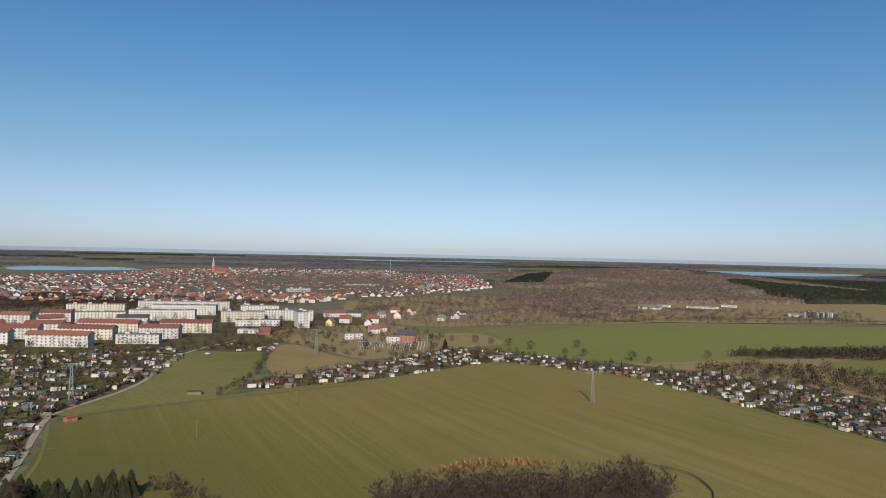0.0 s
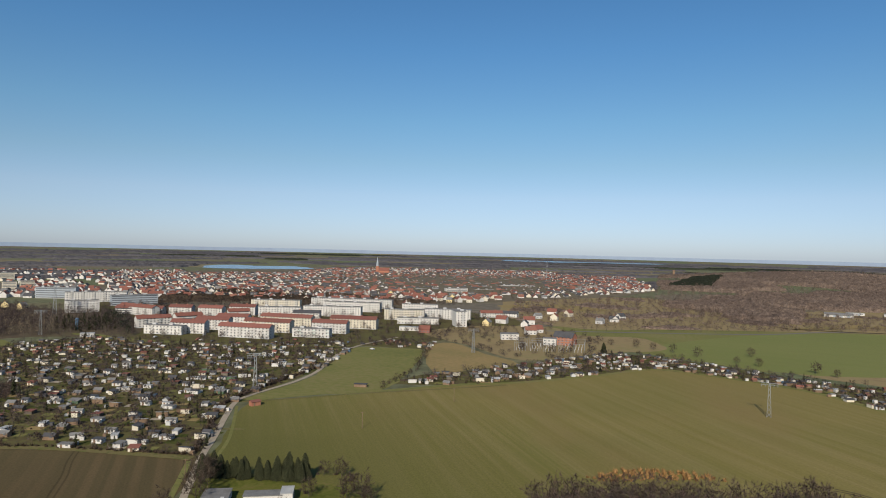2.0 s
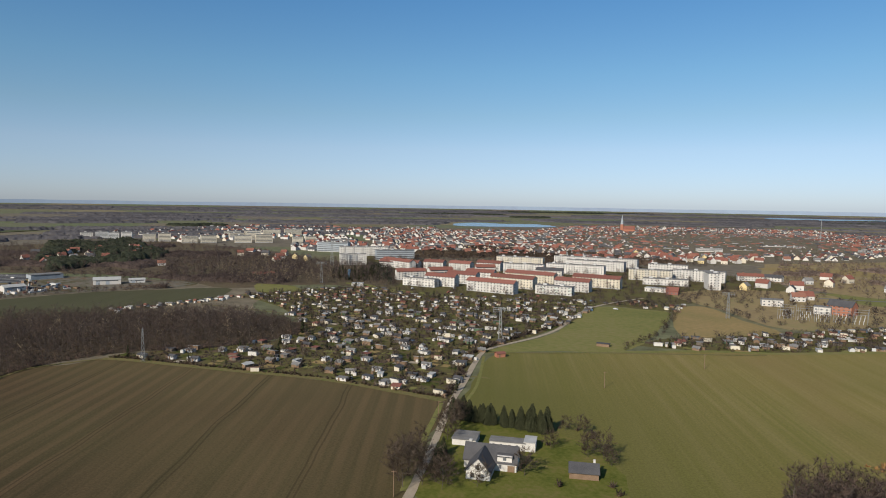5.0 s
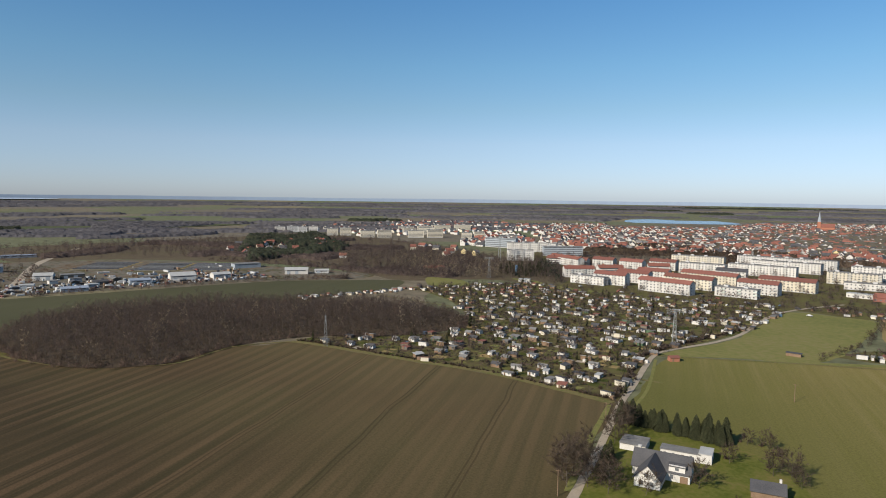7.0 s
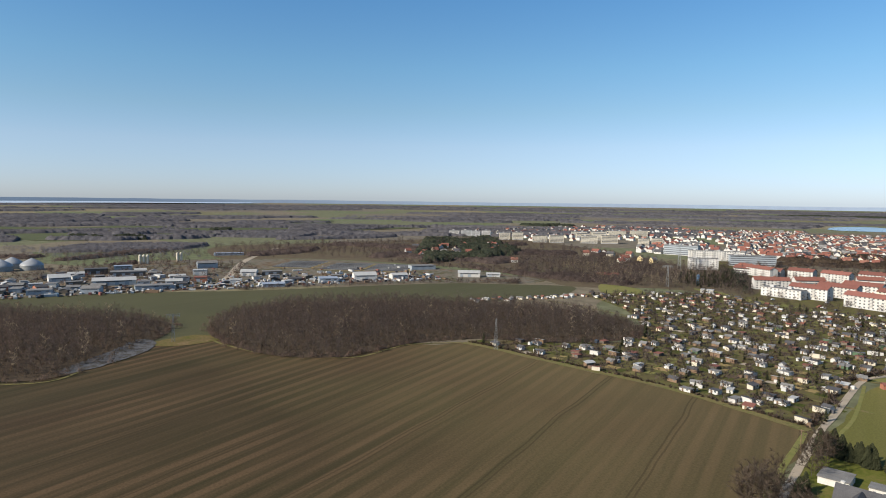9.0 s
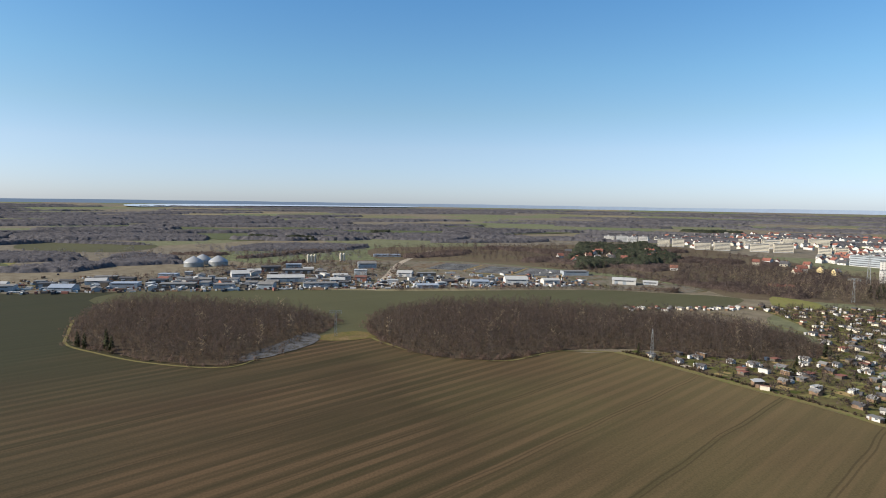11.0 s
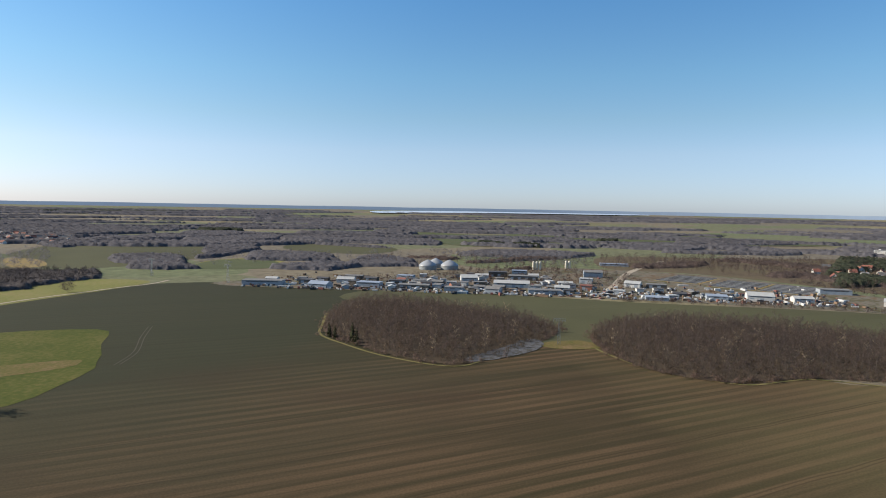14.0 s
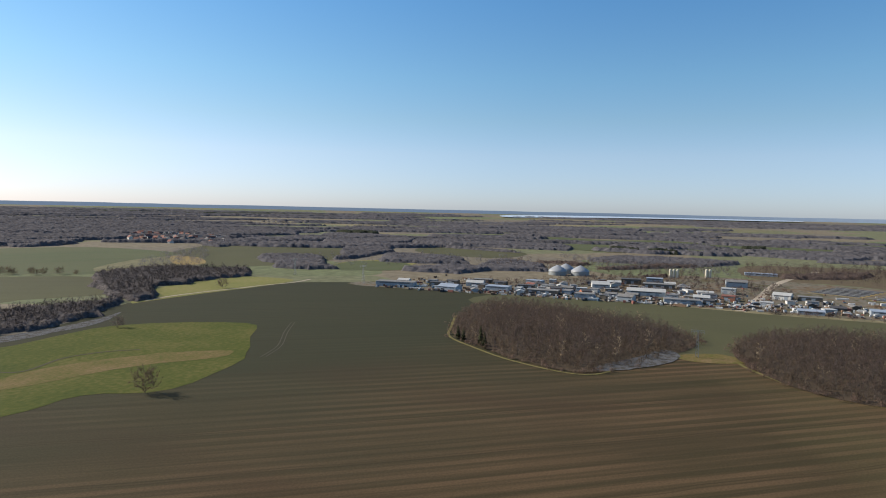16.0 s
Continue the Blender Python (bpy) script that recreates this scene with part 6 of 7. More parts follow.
hamlet([(-900, 430), (-990, 620), (-1180, 680), (-1120, 470), (-980, 400)], 34, 81, 0.6)
hamlet([(-700, 640), (-760, 760), (-950, 760), (-900, 640)], 38, 82, 0.6)
hamlet([(-1166, -1118), (-1161, -985), (-1182, -879), (-1409, -1041), (-1450, -1214), (-1367, -1295)], 27, 83, 0.8)
hamlet([(-640, 545), (-600, 560), (-620, 620), (-700, 600)], 45, 84, 0.5)
hamlet([(-130, 880), (60, 860), (70, 960), (-100, 990)], 50, 85, 0.5)
hamlet([(-60, 1400), (110, 1560), (90, 1760), (-130, 1760)], 22, 86, 0.75)
hamlet([(-140, 760), (-60, 730), (-30, 790), (-120, 850)], 36, 87, 0.6)


def church(x, y):
    z = ground_z(x, y)
    root = thing("church", pose(x, y, z, 0, 0, 15), "red brick church with a tall dark spire", "church")
    root.scale = (0.85, 0.85, 0.82)
    part("tower", Batch().box(11, 11, 36, 0, (-24, 0, 0)).mesh("tower", M_BRICK), root)
    part("spire", Batch().tube(6.2, 0.3, 38, 8, 0, (-24, 0, 36)).mesh("spire", M_BLUEGREY), root)
    part("nave", Batch().box(42, 20, 16, 0, (4, 0, 0)).gable(42, 20, 13, 0, (4, 0, 16)).mesh("nave", M_BRICK), root)
    part("nave_roof", Batch().roof(43, 21.5, 13.6, 0.4, 0, (4, 0, 16)).mesh("nave_roof", M_TILE), root)


church(-740, 2180)


def mast(x, y, tall):
    root = thing("radio_mast", pose(x, y, ground_z(x, y)), "slim grey radio mast above the houses", "mast")
    part("pole", Batch().tube(1.1, 0.5, tall, 6).mesh("mast_pole", M_STEEL), root)
    part("platform", Batch().tube(2.2, 2.2, 1.0, 8, 0, (0, 0, tall * 0.72)).mesh("mast_platform", M_STEEL), root)


mast(-157, 1975, 62)


def hill_tower(x, y):
    root = thing("lookout_tower", pose(x, y, ground_z(x, y)), "brown lookout tower on the wooded hill", "tower")
    part("shaft", Batch().box(7, 7, 22).mesh("tower_shaft", M_WOOD), root)
    part("crown", Batch().box(8.4, 8.4, 2.4, 0, (0, 0, 22)).mesh("tower_crown", M_WOOD), root)


hill_tower(240, 2350)

# ---------------------------------------------------------------- masts and poles
def pylon_kind(tall):
    legs, brace, arms = Batch(), Batch(), Batch()
    n = 7
    w = lambda k: 0.75 * (1 - k / n) + 0.35
    for sx, sy in ((1, 1), (1, -1), (-1, -1), (-1, 1)):
        legs.bar((sx * w(0), sy * w(0), 0), (sx * w(n), sy * w(n), tall), 0.15)
    for k in range(n):
        a, b, z0, z1 = w(k), w(k + 1), tall * k / n, tall * (k + 1) / n
        for sx, sy, ex, ey in ((1, 1, -1, 1), (1, -1, 1, 1), (-1, -1, 1, -1), (-1, 1, -1, -1)):
            brace.bar((sx * a, sy * a, z0), (ex * b, ey * b, z1), 0.075)
            brace.bar((ex * a, ey * a, z0), (sx * b, sy * b, z1), 0.075)
    for z, s in ((tall * 0.93, 4.6), (tall * 0.99, 4.6)):
        arms.bar((-s, 0, z), (s, 0, z), 0.16)
    for i in range(-4, 4):
        arms.bar((i * 1.15, 0, tall * 0.93), ((i + 1) * 1.15, 0, tall * 0.99), 0.12)
    for s in (-4.2, -2.2, 2.2, 4.2):
        arms.tube(0.12, 0.12, 1.2, 5, 0, (s, 0, tall * 0.93 - 1.2))
    return legs.mesh("pylon_legs", M_STEEL), brace.mesh("pylon_brace", M_STEEL), arms.mesh("pylon_arms", M_STEEL)


PYLON = pylon_kind(19.5)
for x, y, s, a in [(94, 404, 1.0, -12), (-210, 374, 1.15, 20), (-338, 201, 0.95, 149), (-434, 26, 0.9, 85), (-691, -323, 1.1, 70), (-733, -438, 1.1, 70), (-108, 569, 1.1, 30), (-520, 520, 1.2, 40), (-640, 660, 1.9, 40)]:
    root = thing("lattice_pylon", pose(x, y, ground_z(x, y), 0, 0, a), "grey galvanised lattice power pylon with one crossarm", "pylon", "power pylons")
    root.scale = (s, s, s)
    for nm, me in zip(("tower_frame", "lattice_bracing", "crossarm"), PYLON):
        part(nm, me, root)
POLE = (Batch().tube(0.16, 0.11, 8.4, 7).mesh("pole_shaft", M_WOOD), Batch().box(1.6, 0.14, 0.14, 0, (0, 0, 7.9)).mesh("pole_arm", M_WOOD))
for x, y, a in [(-152, 220, 30), (-122, 153, 30), (-114, 309, 10), (-83, 380, 10)]:
    root = thing("wooden_utility_pole", pose(x, y, 0.05, 0, 0, a), "weathered wooden utility pole with a short crossarm", "utility pole", "utility poles")
    part("shaft", POLE[0], root)
    part("crossarm", POLE[1], root)

# ---------------------------------------------------------------- farmyard
def windows_on(root, spots):
    for x, y, z, turn, w, h in spots:
        win = part("window", Batch().box(w, 0.1, h).mesh("pane", M_GLASS), root, pose(x, y, z, 0, 0, turn))
        part("window_sill", Batch().box(w + 0.2, 0.2, 0.08).mesh("sill", M_GREY), win, pose(0, 0, -0.08))


def farmhouse():
    root = thing("farmhouse", pose(-110, 192, 0.1, 0, 0, 20.5), "white farmhouse with dark grey gable roofs and a dormer", "farmhouse")
    part("main_wall", Batch().box(18, 8, 3.0).gable(18, 8, 4.3, 0, (0, 0, 3)).mesh("main_walls", M_WHITE), root)
    part("main_roof", Batch().roof(18.8, 9.2, 4.75, 0.25, 0, (0, 0, 3.0)).mesh("main_roof", M_SLATE), root)
    part("wing_wall", Batch().box(9.2, 8, 2.8, 0, (0, 0, 0), radians(90)).gable(9.2, 8, 4.2, 0, (0, 0, 2.8), radians(90)).mesh("wing_walls", M_WHITE), root, pose(-2.4, -8.6, 0))
    part("wing_roof", Batch().roof(12.4, 9.0, 4.6, 0.25, 0, (1.2, 0, 2.85)).mesh("wing_roof", M_SLATE), root, pose(-2.4, -8.6, 0, 0, 0, 90))
    part("dormer", Batch().box(5.0, 3.6, 2.2).mesh("dormer", M_WHITE), root, pose(5.0, -2.4, 3.2), "white dormer")
    part("dormer_roof", Batch().box(5.6, 4.4, 0.2).mesh("dormer_roof", M_SLATE), root, Matrix.Translation((5.0, -2.3, 5.45)) @ pose(0, 0, 0, 12, 0, 0))
    part("chimney", Batch().box(0.9, 0.9, 2.0).box(1.1, 1.1, 0.2, 0, (0, 0, 2)).mesh("chimney_stack", M_WHITE), root, pose(-7.6, 0.4, 6.2))
    windows_on(root, [(-4.2, -13.25, 0.9, 0, 1.2, 1.3), (-1.0, -13.25, 0.9, 0, 1.2, 1.3), (-2.6, -13.25, 3.6, 0, 1.3, 1.2), (3.4, -4.05, 0.9, 0, 1.0, 1.4), (5.0, -4.25, 3.9, 0, 1.1, 0.9), (9.02, 0, 0.9, 90, 1.2, 1.2), (9.02, 0, 3.6, 90, 1.1, 1.1)])
    part("garage_door", Batch().box(2.4, 0.1, 2.2).mesh("garage_door", M_WOOD), root, pose(7.2, -4.04, 0))


def bungalow():
    root = thing("white_bungalow", pose(-113.7, 210, 0.1, 0, 0, 22), "long white flat-roofed outbuilding with small windows", "outbuilding")
    part("wall_shell", Batch().box(13, 5, 2.9).mesh("walls", M_WHITE), root)
    part("roof", Batch().box(13.5, 5.6, 0.2, 0, (0, 0, 2.9)).mesh("roof", M_FELT), root)
    part("annexe", Batch().box(4.2, 7.4, 3.3, 0, (8.2, 1.4, 0)).mesh("annexe", M_WHITE), root)
    part("annexe_roof", Batch().box(4.5, 7.7, 0.18, 0, (8.2, 1.4, 3.3)).mesh("annexe_roof", M_PALE), root)
    windows_on(root, [(-5, -2.52, 1.0, 0, 0.8, 1.1), (-2.2, -2.52, 1.0, 0, 0.8, 1.1), (3.6, -2.52, 1.0, 0, 0.8, 1.1)])
    part("door", Batch().box(0.9, 0.1, 2.0).mesh("door", M_WOOD), root, pose(0.8, -2.52, 0))


def garage():
    root = thing("garage", pose(-129.5, 206, 0.1, 0, 0, 22), "white garage with a grey flat roof", "garage")
    part("wall_shell", Batch().box(9, 9, 2.45).mesh("garage_walls", M_WHITE), root)
    part("roof", Batch().box(9.5, 5.6, 0.2, 0, (0, 1.9, 2.5)).box(9.5, 4.3, 0.2, 0, (0, -2.9, 2.47)).mesh("garage_roof", M_FELT), root)
    part("garage_door", Batch().box(2.4, 0.1, 2.1).mesh("garage_door", M_GREY), root, pose(2, -4.53, 0))


def barn():
    root = thing("dark_roofed_shed", pose(-81, 203, 0.1, 0, 0, 24), "wooden shed with a dark gable roof", "shed")
    part("wall_shell", Batch().box(9.5, 7, 2.4).gable(9.5, 7, 1.9, 0, (0, 0, 2.4)).mesh("barn_walls", M_WOOD), root)
    part("roof", Batch().roof(10.2, 8.2, 2.2, 0.2, 0, (0, 0, 2.4)).mesh("barn_roof", M_SLATE), root)
    part("chimney", Batch().box(0.7, 0.7, 1.5).mesh("barn_chimney", M_WHITE), root, pose(3.4, 1.2, 3.8))


farmhouse()
bungalow()
garage()
barn()
FIRS = [spruce(100 + s, 8.5 + 1.1 * s, 2.7 + 0.15 * s, 24, 40) for s in range(4)]
for i in range(22):
    s = i / 21
    single_tree("spruce", FIRS[i % 4], -149 + 40 * s + random.uniform(-1, 1), 225.5 + 8 * s + random.uniform(-1.8, 1.8), random.uniform(0.7, 1.1), 47 * i, [M_BARK, M_NEEDLE],
                "dark green spruce in the windbreak row behind the farmyard", "spruce", "windbreak spruces")
YT = [bare_tree(110 + s, 9, 4.6, 15, 1100, 1.3, 0.1, 0.1) for s in range(3)]
for i, (x, y, s) in enumerate([(-97, 241, 0.7), (-104, 240, 0.6), (-81, 221, 1.0), (-86, 219, 0.9), (-100, 218, 0.7), (-139, 211, 1.2), (-141, 218, 1.1), (-97, 191, 0.9), (-105, 174, 0.8), (-120, 165, 1.2), (-126, 172, 1.0), (-76, 216, 0.7), (-124, 160, 1.3), (-131, 172, 1.2), (-135, 182, 1.0), (-117, 172, 1.0), (-113, 166, 1.0), (-136, 203, 1.1), (-128, 163, 1.3)]):
    single_tree("bare_tree", YT[i % 3], x, y, s * 1.15, 73 * i, [M_BARK, M_TWIG_DARK], "bare leafless garden tree beside the farmyard lawn", "tree", "farmyard trees")
for i, (x, y, s) in enumerate([(-124, 178, 0.7), (-127, 184, 0.75), (-121, 173, 0.6), (-129, 190, 0.6)]):
    single_tree("garden_conifer", FIRS[i % 4], x, y, s, 61 * i, [M_BARK, M_NEEDLE], "dark garden conifer beside the farmhouse", "conifer", "farmhouse conifers")
grove("yard_shrubs", SHRUB, np.array([(-94, 243), (-100, 243), (-107, 241), (-92, 238), (-70, 200), (-66, 195), (-90, 225), (-103, 221), (-132, 190), (-128, 168), (-84, 190)]), [M_BARK, M_TWIG_DARK], "bare shrubs round the farmyard", "shrubs", 64, 0.8, 1.6)

# hut at the bend of the road
hut = thing("brick_hut", pose(-188, 335, 0.05, 0, 0, 55), "small red-brown brick hut with a rusty roof by the road", "hut")
part("wall_shell", Batch().box(5.4, 3.6, 2.4).mesh("hut_walls", M_BRICK), hut)
part("roof", Batch().roof(6.0, 4.4, 0.9, 0.15, 0, (0, 0, 2.4)).mesh("hut_roof", M_RUST), hut)
part("door", Batch().box(0.95, 0.1, 2.0).mesh("hut_door", M_WOOD), hut, pose(-1, -1.83, 0))
hay = thing("field_shelter", pose(-150, 402, 0.05, 0, 0, 10), "low dark wooden field shelter on the meadow", "shelter")
part("wall_shell", Batch().box(8, 3, 1.9).mesh("shelter_walls", M_WOOD), hay)
part("roof", Batch().box(8.6, 3.8, 0.2, 0, (0, 0, 1.9)).mesh("shelter_roof", M_SLATE), hay)
# lone trees
single_tree("lone_tree", BIG[0], -245, -226, 1.0, 10, [M_BARK, M_TWIG_DARK], "bare broad tree at the edge of the meadow", "tree")
single_tree("lone_tree", BIG[1], -366, -361, 0.65, 50, [M_BARK, M_TWIG], "bare bush-like tree on the wet meadow", "tree")
single_tree("lone_tree", BIG[2], -583, -435, 0.9, 90, [M_BARK, M_TWIG], "bare round tree on the creek meadow", "tree")
for i, (x, y) in enumerate([(11, 668), (50, 652), (66, 640), (85, 621), (113, 597), (128, 586), (133, 640), (165, 567), (176, 554), (240, 590), (35, 662)]):
    single_tree("roadside_tree", ROUND[i % 3], x, y, 0.66 + 0.1 * (i % 4), 40 * i, [M_BARK, M_TWIG_DARK], "bare rounded tree along the green field", "tree", "trees along the green field")
single_tree("tall_spruce", FIRS[0], 4, 614, 1.15, 0, [M_BARK, M_NEEDLE], "single dark spruce beside the garden strip", "spruce")

# ---------------------------------------------------------------- transformer station
def villa(x, y, turn, sx, sy, h, rise, wall, top, name, label):
    root = thing(name, pose(x, y, ground_z(x, y), 0, 0, turn), label, "building")
    part("wall_shell", Batch().box(sx, sy, h).gable(sx, sy, max(rise, 0.1), 0, (0, 0, h)).mesh("walls", wall), root)
    part("roof", (Batch().roof(sx + 0.8, sy + 1, rise + 0.25, 0.25, 0, (0, 0, h)) if rise > 0.2 else Batch().box(sx + 0.5, sy + 0.5, 0.35, 0, (0, 0, h))).mesh("roof", top), root)
    for i in range(int(sx // 4)):
        for z in np.arange(1.0, h - 1, 2.9):
            part("window", WIN, root, pose(-sx / 2 + 2 + 4 * i, -sy / 2 - 0.02, float(z)))
    return root


villa(-90, 672, 15, 18, 12, 6, 0, M_WHITE, M_FELT, "white_villa", "white two-storey building with a flat dark roof")
villa(-74, 722, 20, 12, 9, 5, 3.6, M_WHITE, M_ORANGE, "white_house", "white house with an orange roof")
villa(-33, 655, -20, 20, 12, 8, 4.5, M_BRICK, M_SLATE, "switch_house", "brown brick switch house with a dark gable roof")
villa(-47, 648, 0, 13, 10, 6.5, 0, M_WHITE, M_FELT, "white_annexe", "white flat-roofed annexe of the transformer station")
villa(18, 900, 10, 12, 9, 4, 3.5, M_WHITE, M_SLATE, "white_house", "white house with a dark roof")
villa(-185, 690, 5, 12, 9, 4, 3.5, M_RUST, M_TILE, "red_house", "dark red wooden house with a red roof")
villa(-205, 700, 5, 22, 9, 4, 0, M_WHITE, M_PALE, "low_building", "low white building with a pale flat roof")
villa(-621, 524, 55, 26, 9, 3.2, 1.6, M_RUST, M_TILE, "red_shed", "long low shed with a red roof among bare trees")
villa(-814, 513, 60, 10, 8, 4, 3.4, M_WHITE, M_ORANGE, "white_house", "white house with an orange roof among bare trees")
villa(-472, 526, 35, 12, 7, 3.2, 0, M_WHITE, M_PALE, "white_hut", "low white hut with a pale flat roof beside the allotments")
gantry = Batch()
for s in (-5, 5):
    gantry.bar((s, 0, 0), (s, 0, 9), 0.2)
gantry.bar((-5, 0, 8), (5, 0, 8), 0.22)
GANTRY = gantry.mesh("gantry_frame", M_STEEL)
INSUL = Batch().tube(0.25, 0.18, 3, 6).mesh("insulator", M_GREY)
for i in range(5):
    for j in range(3):
        root = thing("switchyard_gantry", pose(-70 + 13 * i, 596 + 16 * j + 2 * i, 0, 0, 0, 15), "grey steel gantry in the transformer station", "gantry", "switchyard gantries")
        part("frame", GANTRY, root)
        for s in (-3, 0, 3):
            part("insulator", INSUL, root, pose(s, 2.5, 0))

# ---------------------------------------------------------------- business park
def hall(x, y, long, deep, tall, turn, wall, top, label, gabled=False):
    root = thing("warehouse", pose(x, y, ground_z(x, y) + 0.1, 0, 0, turn), label, "warehouse", "business park halls")
    w = Batch().box(long, deep, tall)
    if gabled:
        w.gable(long, deep, deep * 0.16, 0, (0, 0, tall))
    part("wall_shell", w.mesh("hall_walls", wall), root)
    part("roof", (Batch().roof(long + 0.6, deep + 0.8, deep * 0.16 + 0.2, 0.2, 0, (0, 0, tall)) if gabled else Batch().box(long + 0.4, deep + 0.4, 0.4, 0, (0, 0, tall))).mesh("hall_roof", top), root)
    for i in range(max(1, int(long // 9))):
        part("gate", Batch().box(3.6, 0.14, min(3.6, tall - 0.8)).mesh("hall_gate", M_BLUEGREY), root, pose(-long / 2 + 4.5 + 9 * i, -deep / 2 - 0.03, 0))
    part("window_band", Batch().box(long * 0.8, 0.12, 0.9).mesh("hall_windows", M_GLASS), root, pose(0, -deep / 2 - 0.03, tall - 1.4))


# the fronts of these halls face east, towards the fields
HALLS = [(-690, -281, 44, 16, 6, 96, 0), (-684, -215, 22, 16, 5, 80, 1), (-703, -165, 26, 15, 6, 85, 1), (-715, -240, 16, 12, 5, 90, 2), (-735, -200, 20, 14, 5, 95, 3), (-700, -115, 34, 14, 5, 88, 4),
         (-690, -70, 20, 13, 5, 90, 0), (-682, -28, 16, 12, 6, 75, 0), (-740, -10, 40, 16, 6, 90, 5), (-690, 25, 34, 14, 5, 92, 0), (-720, 45, 16, 12, 5, 85, 5)]
HALLS2 = [(-690, 198, 20, 18, 5, 80, 1), (-692, 240, 25, 18, 7, 80, 5), (-692, 281, 19, 12, 5, 89, 5), (-772, 346, 32, 16, 6, 83, 0), (-678, 365, 26, 14, 6, 60, 5), (-668, 392, 16, 8, 4, 60, 3),
          (-775, 129, 18, 14, 6, 70, 5), (-775, 155, 22, 12, 5, 85, 4), (-669, 135, 22, 9, 4, 85, 1), (-735, 72, 13, 12, 6, 80, 6), (-800, 78, 15, 12, 7, 80, 3), (-878, 94, 24, 14, 8, 90, 0)]
HALLS3 = [(-818, 3, 36, 16, 6, 88, 4), (-850, -30, 24, 14, 7, 95, 2), (-785, -62, 20, 18, 6, 100, 3), (-885, -2, 20, 12, 6, 90, 1), (-1060, 146, 44, 14, 4, 85, 1), (-745, -95, 14, 10, 4, 85, 4),
          (-735, -140, 18, 10, 5, 90, 2), (-770, -200, 22, 12, 5, 95, 4), (-725, -285, 14, 10, 4, 90, 3), (-790, -140, 20, 12, 5, 80, 1), (-715, 105, 12, 9, 4, 75, 3), (-705, 165, 14, 8, 4, 85, 2)]
for i, (x, y, L, D, h, a, c) in enumerate(HALLS + HALLS2 + HALLS3):
    wall, top, word = [(M_BLUEGREY, M_FELT, "blue-grey"), (M_BLUEGREY, M_BLUEROOF, "blue-roofed"), (M_SHABBY, M_SLATE, "dark"), (M_GREY, M_PALE, "grey"), (M_SHABBY, M_FELT, "dull brown"), (M_WHITE, M_PALE, "white"), (M_BRICK, M_TILE, "red-roofed")][c]
    hall(x, y, L, D, h * 0.85, a, wall, top, f"{word} industrial hall on a paved yard", i % 3 == 1 or c == 5)


SMALL = np.random.default_rng(73)
taken = [(h_[0], h_[1], h_[2]) for h_ in HALLS + HALLS2 + HALLS3]
for x, y in np.vstack([spread([(-680, -290), (-680, 60), (-800, 60), (-900, 0), (-860, -60), (-780, -200), (-720, -300)], 19, 74, 0.45), spread([(-675, 120), (-672, 215), (-740, 215), (-740, 120)], 15, 75, 0.45)]):
    if min(math.hypot(x - a - 0, y - b) - c / 2 for a, b, c in taken) < 9 or SMALL.uniform() < 0.25:
        continue
    L = float(SMALL.uniform(8, 17))
    taken.append((x, y, L))
    wall, top, word = [(M_BLUEGREY, M_FELT, "blue-grey"), (M_SHABBY, M_SLATE, "dark"), (M_GREY, M_PALE, "grey"), (M_SHABBY, M_FELT, "dull brown"), (M_WHITE, M_FELT, "white"), (M_BRICK, M_SLATE, "brick"), (M_CREAM, M_RUST, "rusty-roofed")][int(SMALL.choice(7))]
    hall(x, y, L, float(SMALL.uniform(6, 10)), float(SMALL.uniform(2.8, 4.2)), float(90 + SMALL.choice([0, 90]) + SMALL.normal(0, 12)), wall, top, f"small {word} workshop shed on a cluttered yard", bool(SMALL.uniform() < 0.4))


EAST = [(352, 1110, 38, 14, 5, -15, 6), (388, 1150, 22, 12, 4, 10, 5), (452, 1140, 52, 16, 4.5, -18, 3), (512, 1170, 26, 12, 4, -24, 5), (560, 1030, 30, 14, 5, -25, 4), (600, 1024, 18, 16, 9, -25, 0)]
for x, y, L, D, h, a, c in EAST:
    hall(x, y, L, D, h, a, (M_WHITE, M_GREY)[c in (3, 4)], (M_FELT, M_PALE)[c == 5], "low hall of the farm depot below the wooded hill", c == 6)


def digester(x, y, r):
    root = thing("domed_tank", pose(x, y, 0.1), "round grey biogas tank with a domed membrane roof", "tank", "domed tanks")
    part("tank_wall", Batch().tube(r, r, 5.5, 32).mesh("tank_wall", M_STEEL), root)
    d = Batch()
    prev = None
    n, m = 32, 7
    v, f = [], []
    for k in range(m + 1):
        a = math.pi / 2 * k / m
        for i in range(n):
            v.append((r * 1.02 * math.cos(a) * math.cos(2 * math.pi * i / n), r * 1.02 * math.cos(a) * math.sin(2 * math.pi * i / n), 8.5 * (0.35 * math.sin(a) + 0.65 * (1 - math.cos(a)))))
    for k in range(m):
        f += [(k * n + i, k * n + (i + 1) % n, (k + 1) * n + (i + 1) % n, (k + 1) * n + i) for i in range(n)]
    me = d.put(v, f).mesh("dome", M_DOME)
    for p in me.polygons:
        p.use_smooth = True
    part("dome", me, root, pose(0, 0, 5.5))


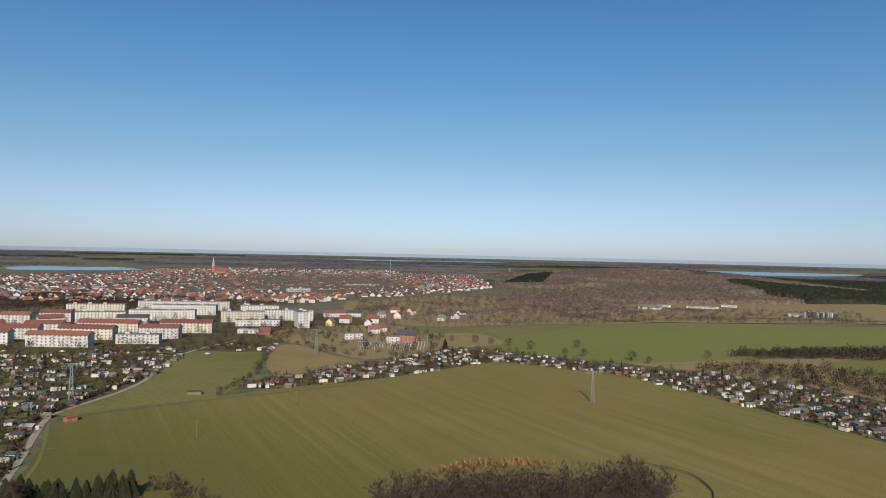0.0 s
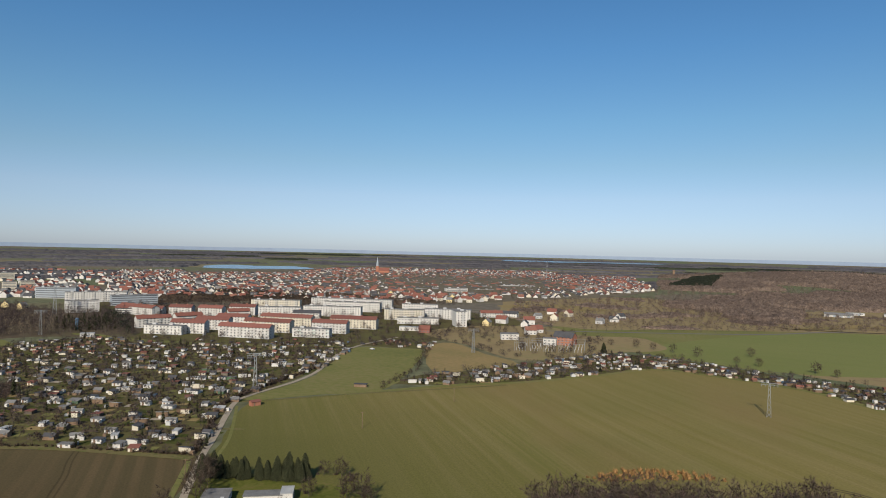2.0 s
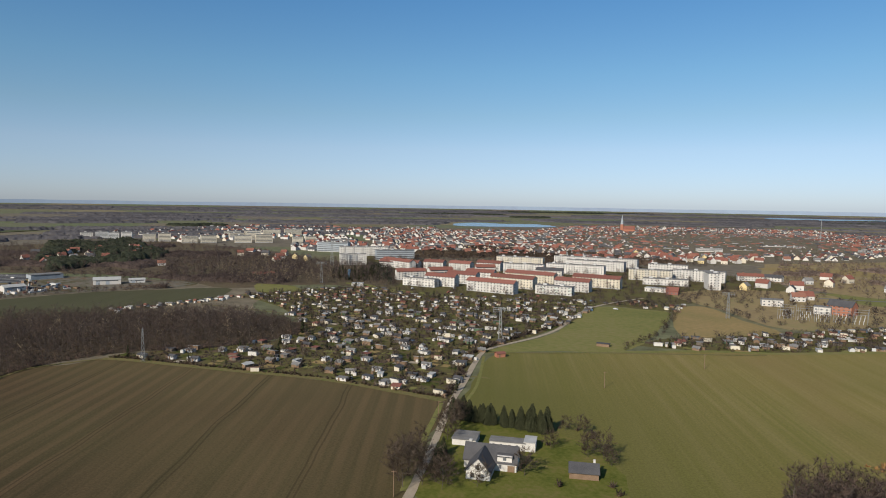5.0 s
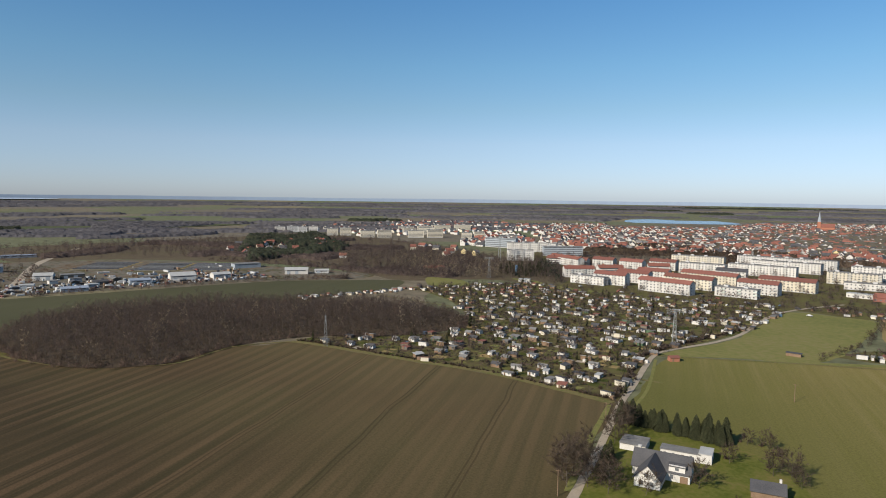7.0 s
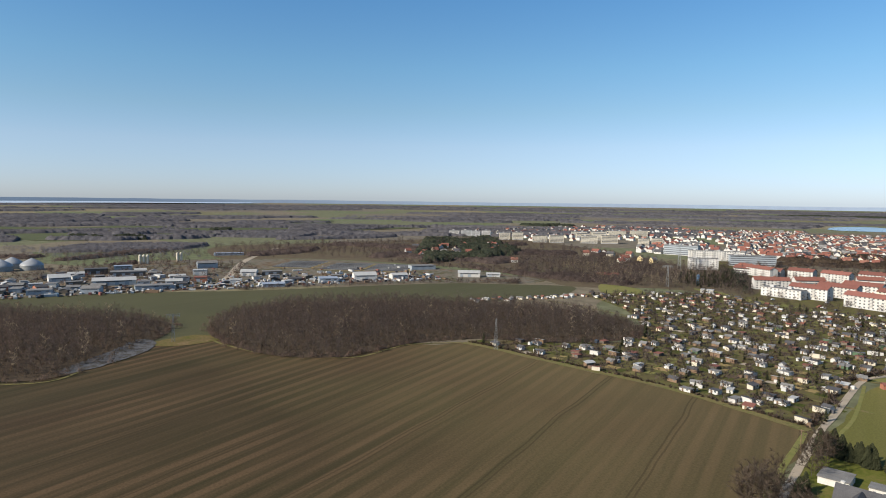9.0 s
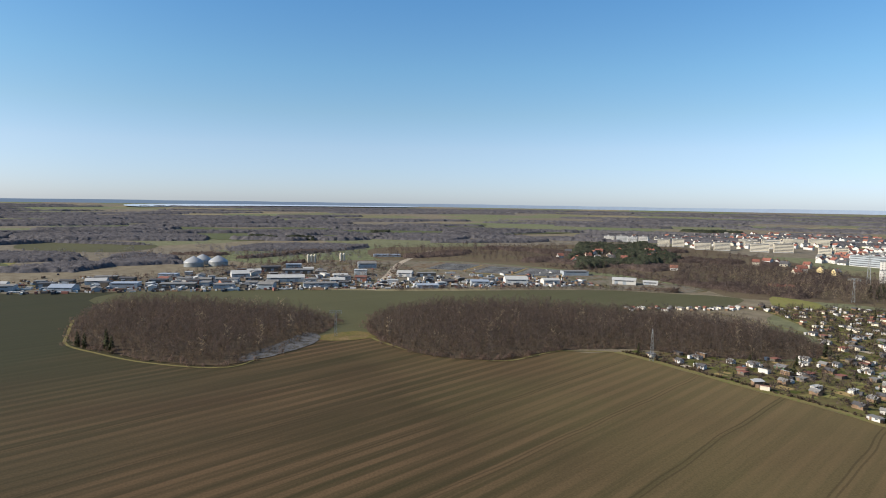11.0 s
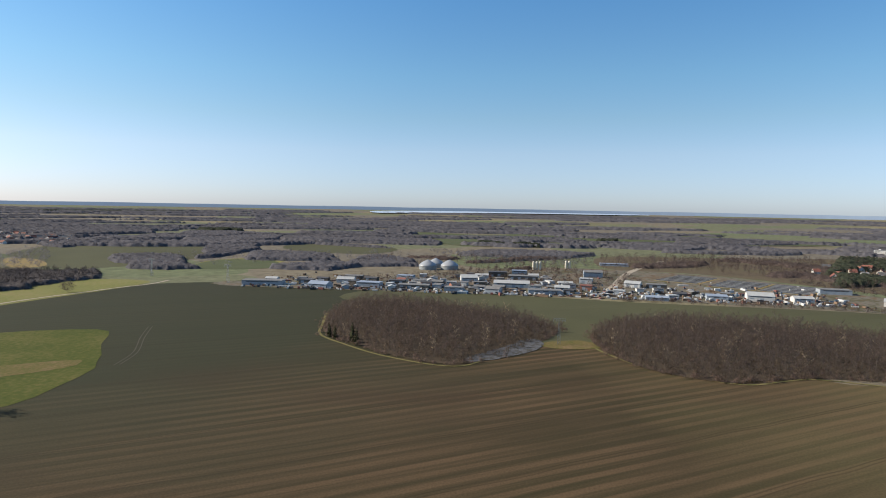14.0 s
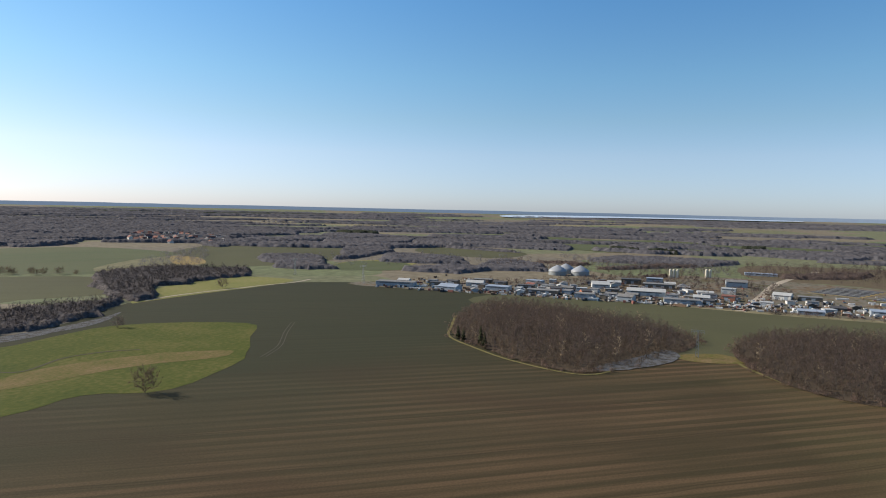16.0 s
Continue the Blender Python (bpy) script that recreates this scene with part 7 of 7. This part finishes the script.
digester(-915, -131, 12.5)
digester(-924, -101, 12.5)
digester(-948, -124, 12.0)
for x, y, n in [(-955, 18, 3), (-980, 66, 2)]:
    root = thing("silo_group", pose(x, y, 0.1), "group of tall pale grain silos", "silos")
    for i in range(n):
        part("silo", Batch().tube(1.9, 1.9, 11, 14).tube(1.9, 0.3, 1.6, 14, 0, (0, 0, 11)).mesh("silo", M_CREAM), root, pose(0, 4.6 * i, 0))
for k in range(8):
    sx_, sy_ = 560 + 5.2 * k, 1012 - 2.4 * k
    root = thing("steel_silo", pose(sx_, sy_, ground_z(sx_, sy_)), "tall dark steel silo of the farm depot", "silo", "depot silos")
    part("shell", Batch().tube(2.2, 2.2, 9.0 + (k % 3), 14).mesh("silo_shell", M_SLATE if k % 3 else M_STEEL), root)
    part("cone", Batch().tube(2.3, 0.3, 1.4, 14, 0, (0, 0, 9.0 + (k % 3))).mesh("silo_cone", M_STEEL), root)
tankb = thing("blue_water_tower", pose(-520, 565, 0), "slim blue tank tower among trees", "tower")
part("tank", Batch().tube(1.7, 1.7, 11, 14).tube(1.7, 0.4, 1, 14, 0, (0, 0, 11)).mesh("blue_tank", M_BLUE), tankb)

PANEL_ROW = Batch()
PANEL_ROW.put([(-30, -1.7, 0.8), (30, -1.7, 0.8), (30, 1.5, 2.4), (-30, 1.5, 2.4), (-30, -1.7, 0.72), (30, -1.7, 0.72), (30, 1.5, 2.32), (-30, 1.5, 2.32)], [(0, 1, 2, 3), (7, 6, 5, 4), (0, 4, 5, 1), (1, 5, 6, 2), (2, 6, 7, 3), (3, 7, 4, 0)])
PANEL_ROW = PANEL_ROW.mesh("solar_table", M_SOLAR)
RAIL = Batch().box(60, 0.3, 0.5, 0, (0, -1.75, 0.5)).box(60, 0.22, 0.3, 0, (0, 1.55, 2.2)).mesh("edge_rail", M_STEEL)
POSTS = Batch()
for i in range(-5, 6):
    POSTS.box(0.15, 0.15, 1.4, 0, (i * 5.8, 0, 0))
POSTS = POSTS.mesh("solar_posts", M_STEEL)
for k, (x, y) in enumerate([(-846, 194), (-797, 244), (-764, 292)]):
    ux, uy = math.cos(radians(57)), math.sin(radians(57))
    corners = [(x + a * ux - d * uy, y + a * uy + d * ux) for a, d in ((-28, -6), (28, -6), (28, 84), (-28, 84))]
    patch("solar_ground" + ("", "_2", "_3")[k], corners, 0.24 + 0.06 * k, M_TAN, "rough dry grass under the solar tables", "ground", 1)
    for i in range(6):
        root = thing("solar_table_row", pose(x - 14.5 * i * uy, y + 14.5 * i * ux, 0.3, 0, 0, 57), "long row of grey tilted solar panels", "solar panels", "solar park")
        root.scale = (0.87, 1.2, 0.58)
        part("panel_table", PANEL_ROW, root)
        part("edge_rail", RAIL, root)
        part("support_frame", POSTS, root)

# stored goods, containers and trailers on the yards
goods = Batch()
rg = np.random.default_rng(72)
for i in range(1100):
    x, y = -664 - abs(rg.normal(0, 55)), rg.uniform(-300, 330)
    L = rg.choice([1.5, 2.5, 6.0, 6.0, 12.0], p=[.35, .3, .2, .1, .05])
    goods.box(L, min(L, 2.4) * rg.uniform(0.7, 1.0), rg.uniform(0.8, 2.6), int(rg.choice(6, p=[.12, .22, .25, .22, .12, .07])), (x, y, 0.2), radians(rg.choice([0, 90]) + rg.normal(0, 8)))
tagged(new("stored_goods", goods.mesh("stored_goods", M_WHITE, M_GREY, M_WOOD, M_SLATE, M_RUST, M_BLUE)), "containers, pallets and scrap stored on the yards", "stored goods", kind="stuff")

# parked cars and lorries
CAR = {}
for key, mm in (("white", M_WHITE), ("grey", M_GREY), ("dark", M_SLATE), ("red", M_TILE), ("blue", M_BLUE)):
    CAR[key] = (Batch().box(4.3, 1.75, 0.62, 0, (0, 0, 0.32)).put([(-1.7, -0.8, 0), (1.1, -0.8, 0), (1.1, 0.8, 0), (-1.7, 0.8, 0), (-1.2, -0.66, 0.55), (0.4, -0.66, 0.55), (0.4, 0.66, 0.55), (-1.2, 0.66, 0.55)],
                [(4, 5, 6, 7), (0, 1, 5, 4), (1, 2, 6, 5), (2, 3, 7, 6), (3, 0, 4, 7)], 0, (0, 0, 0.94)).mesh("car_body", mm))
WHEEL = Batch().put([(0.32 * math.cos(i * 0.7854), s, 0.32 * math.sin(i * 0.7854)) for s in (-0.1, 0.1) for i in range(8)], [(i, (i + 1) % 8, 8 + (i + 1) % 8, 8 + i) for i in range(8)] + [tuple(range(7, -1, -1)), tuple(range(8, 16))]).mesh("wheel", M_BLACK)
rc = np.random.default_rng(71)
for i in range(75):
    if i < 55:
        x, y, a = -672 - rc.uniform(0, 60), rc.uniform(-200, 260), rc.choice([0, 90]) + rc.normal(0, 6)
    else:
        x, y, a = rc.uniform(-420, -190), rc.uniform(515, 530) + 30 * rc.integers(0, 2) + 25, rc.choice([0, 90])
    key = list(CAR)[rc.choice(5, p=[0.35, 0.25, 0.25, 0.1, 0.05])]
    root = thing("parked_car", pose(x, y, 0.26, 0, 0, a), f"{key} car parked on a paved yard", "car", "parked cars")
    part("body", CAR[key], root)
    for wx in (-1.3, 1.3):
        for wy in (-0.82, 0.82):
            part("wheel", WHEEL, root, pose(wx, wy, 0.32))
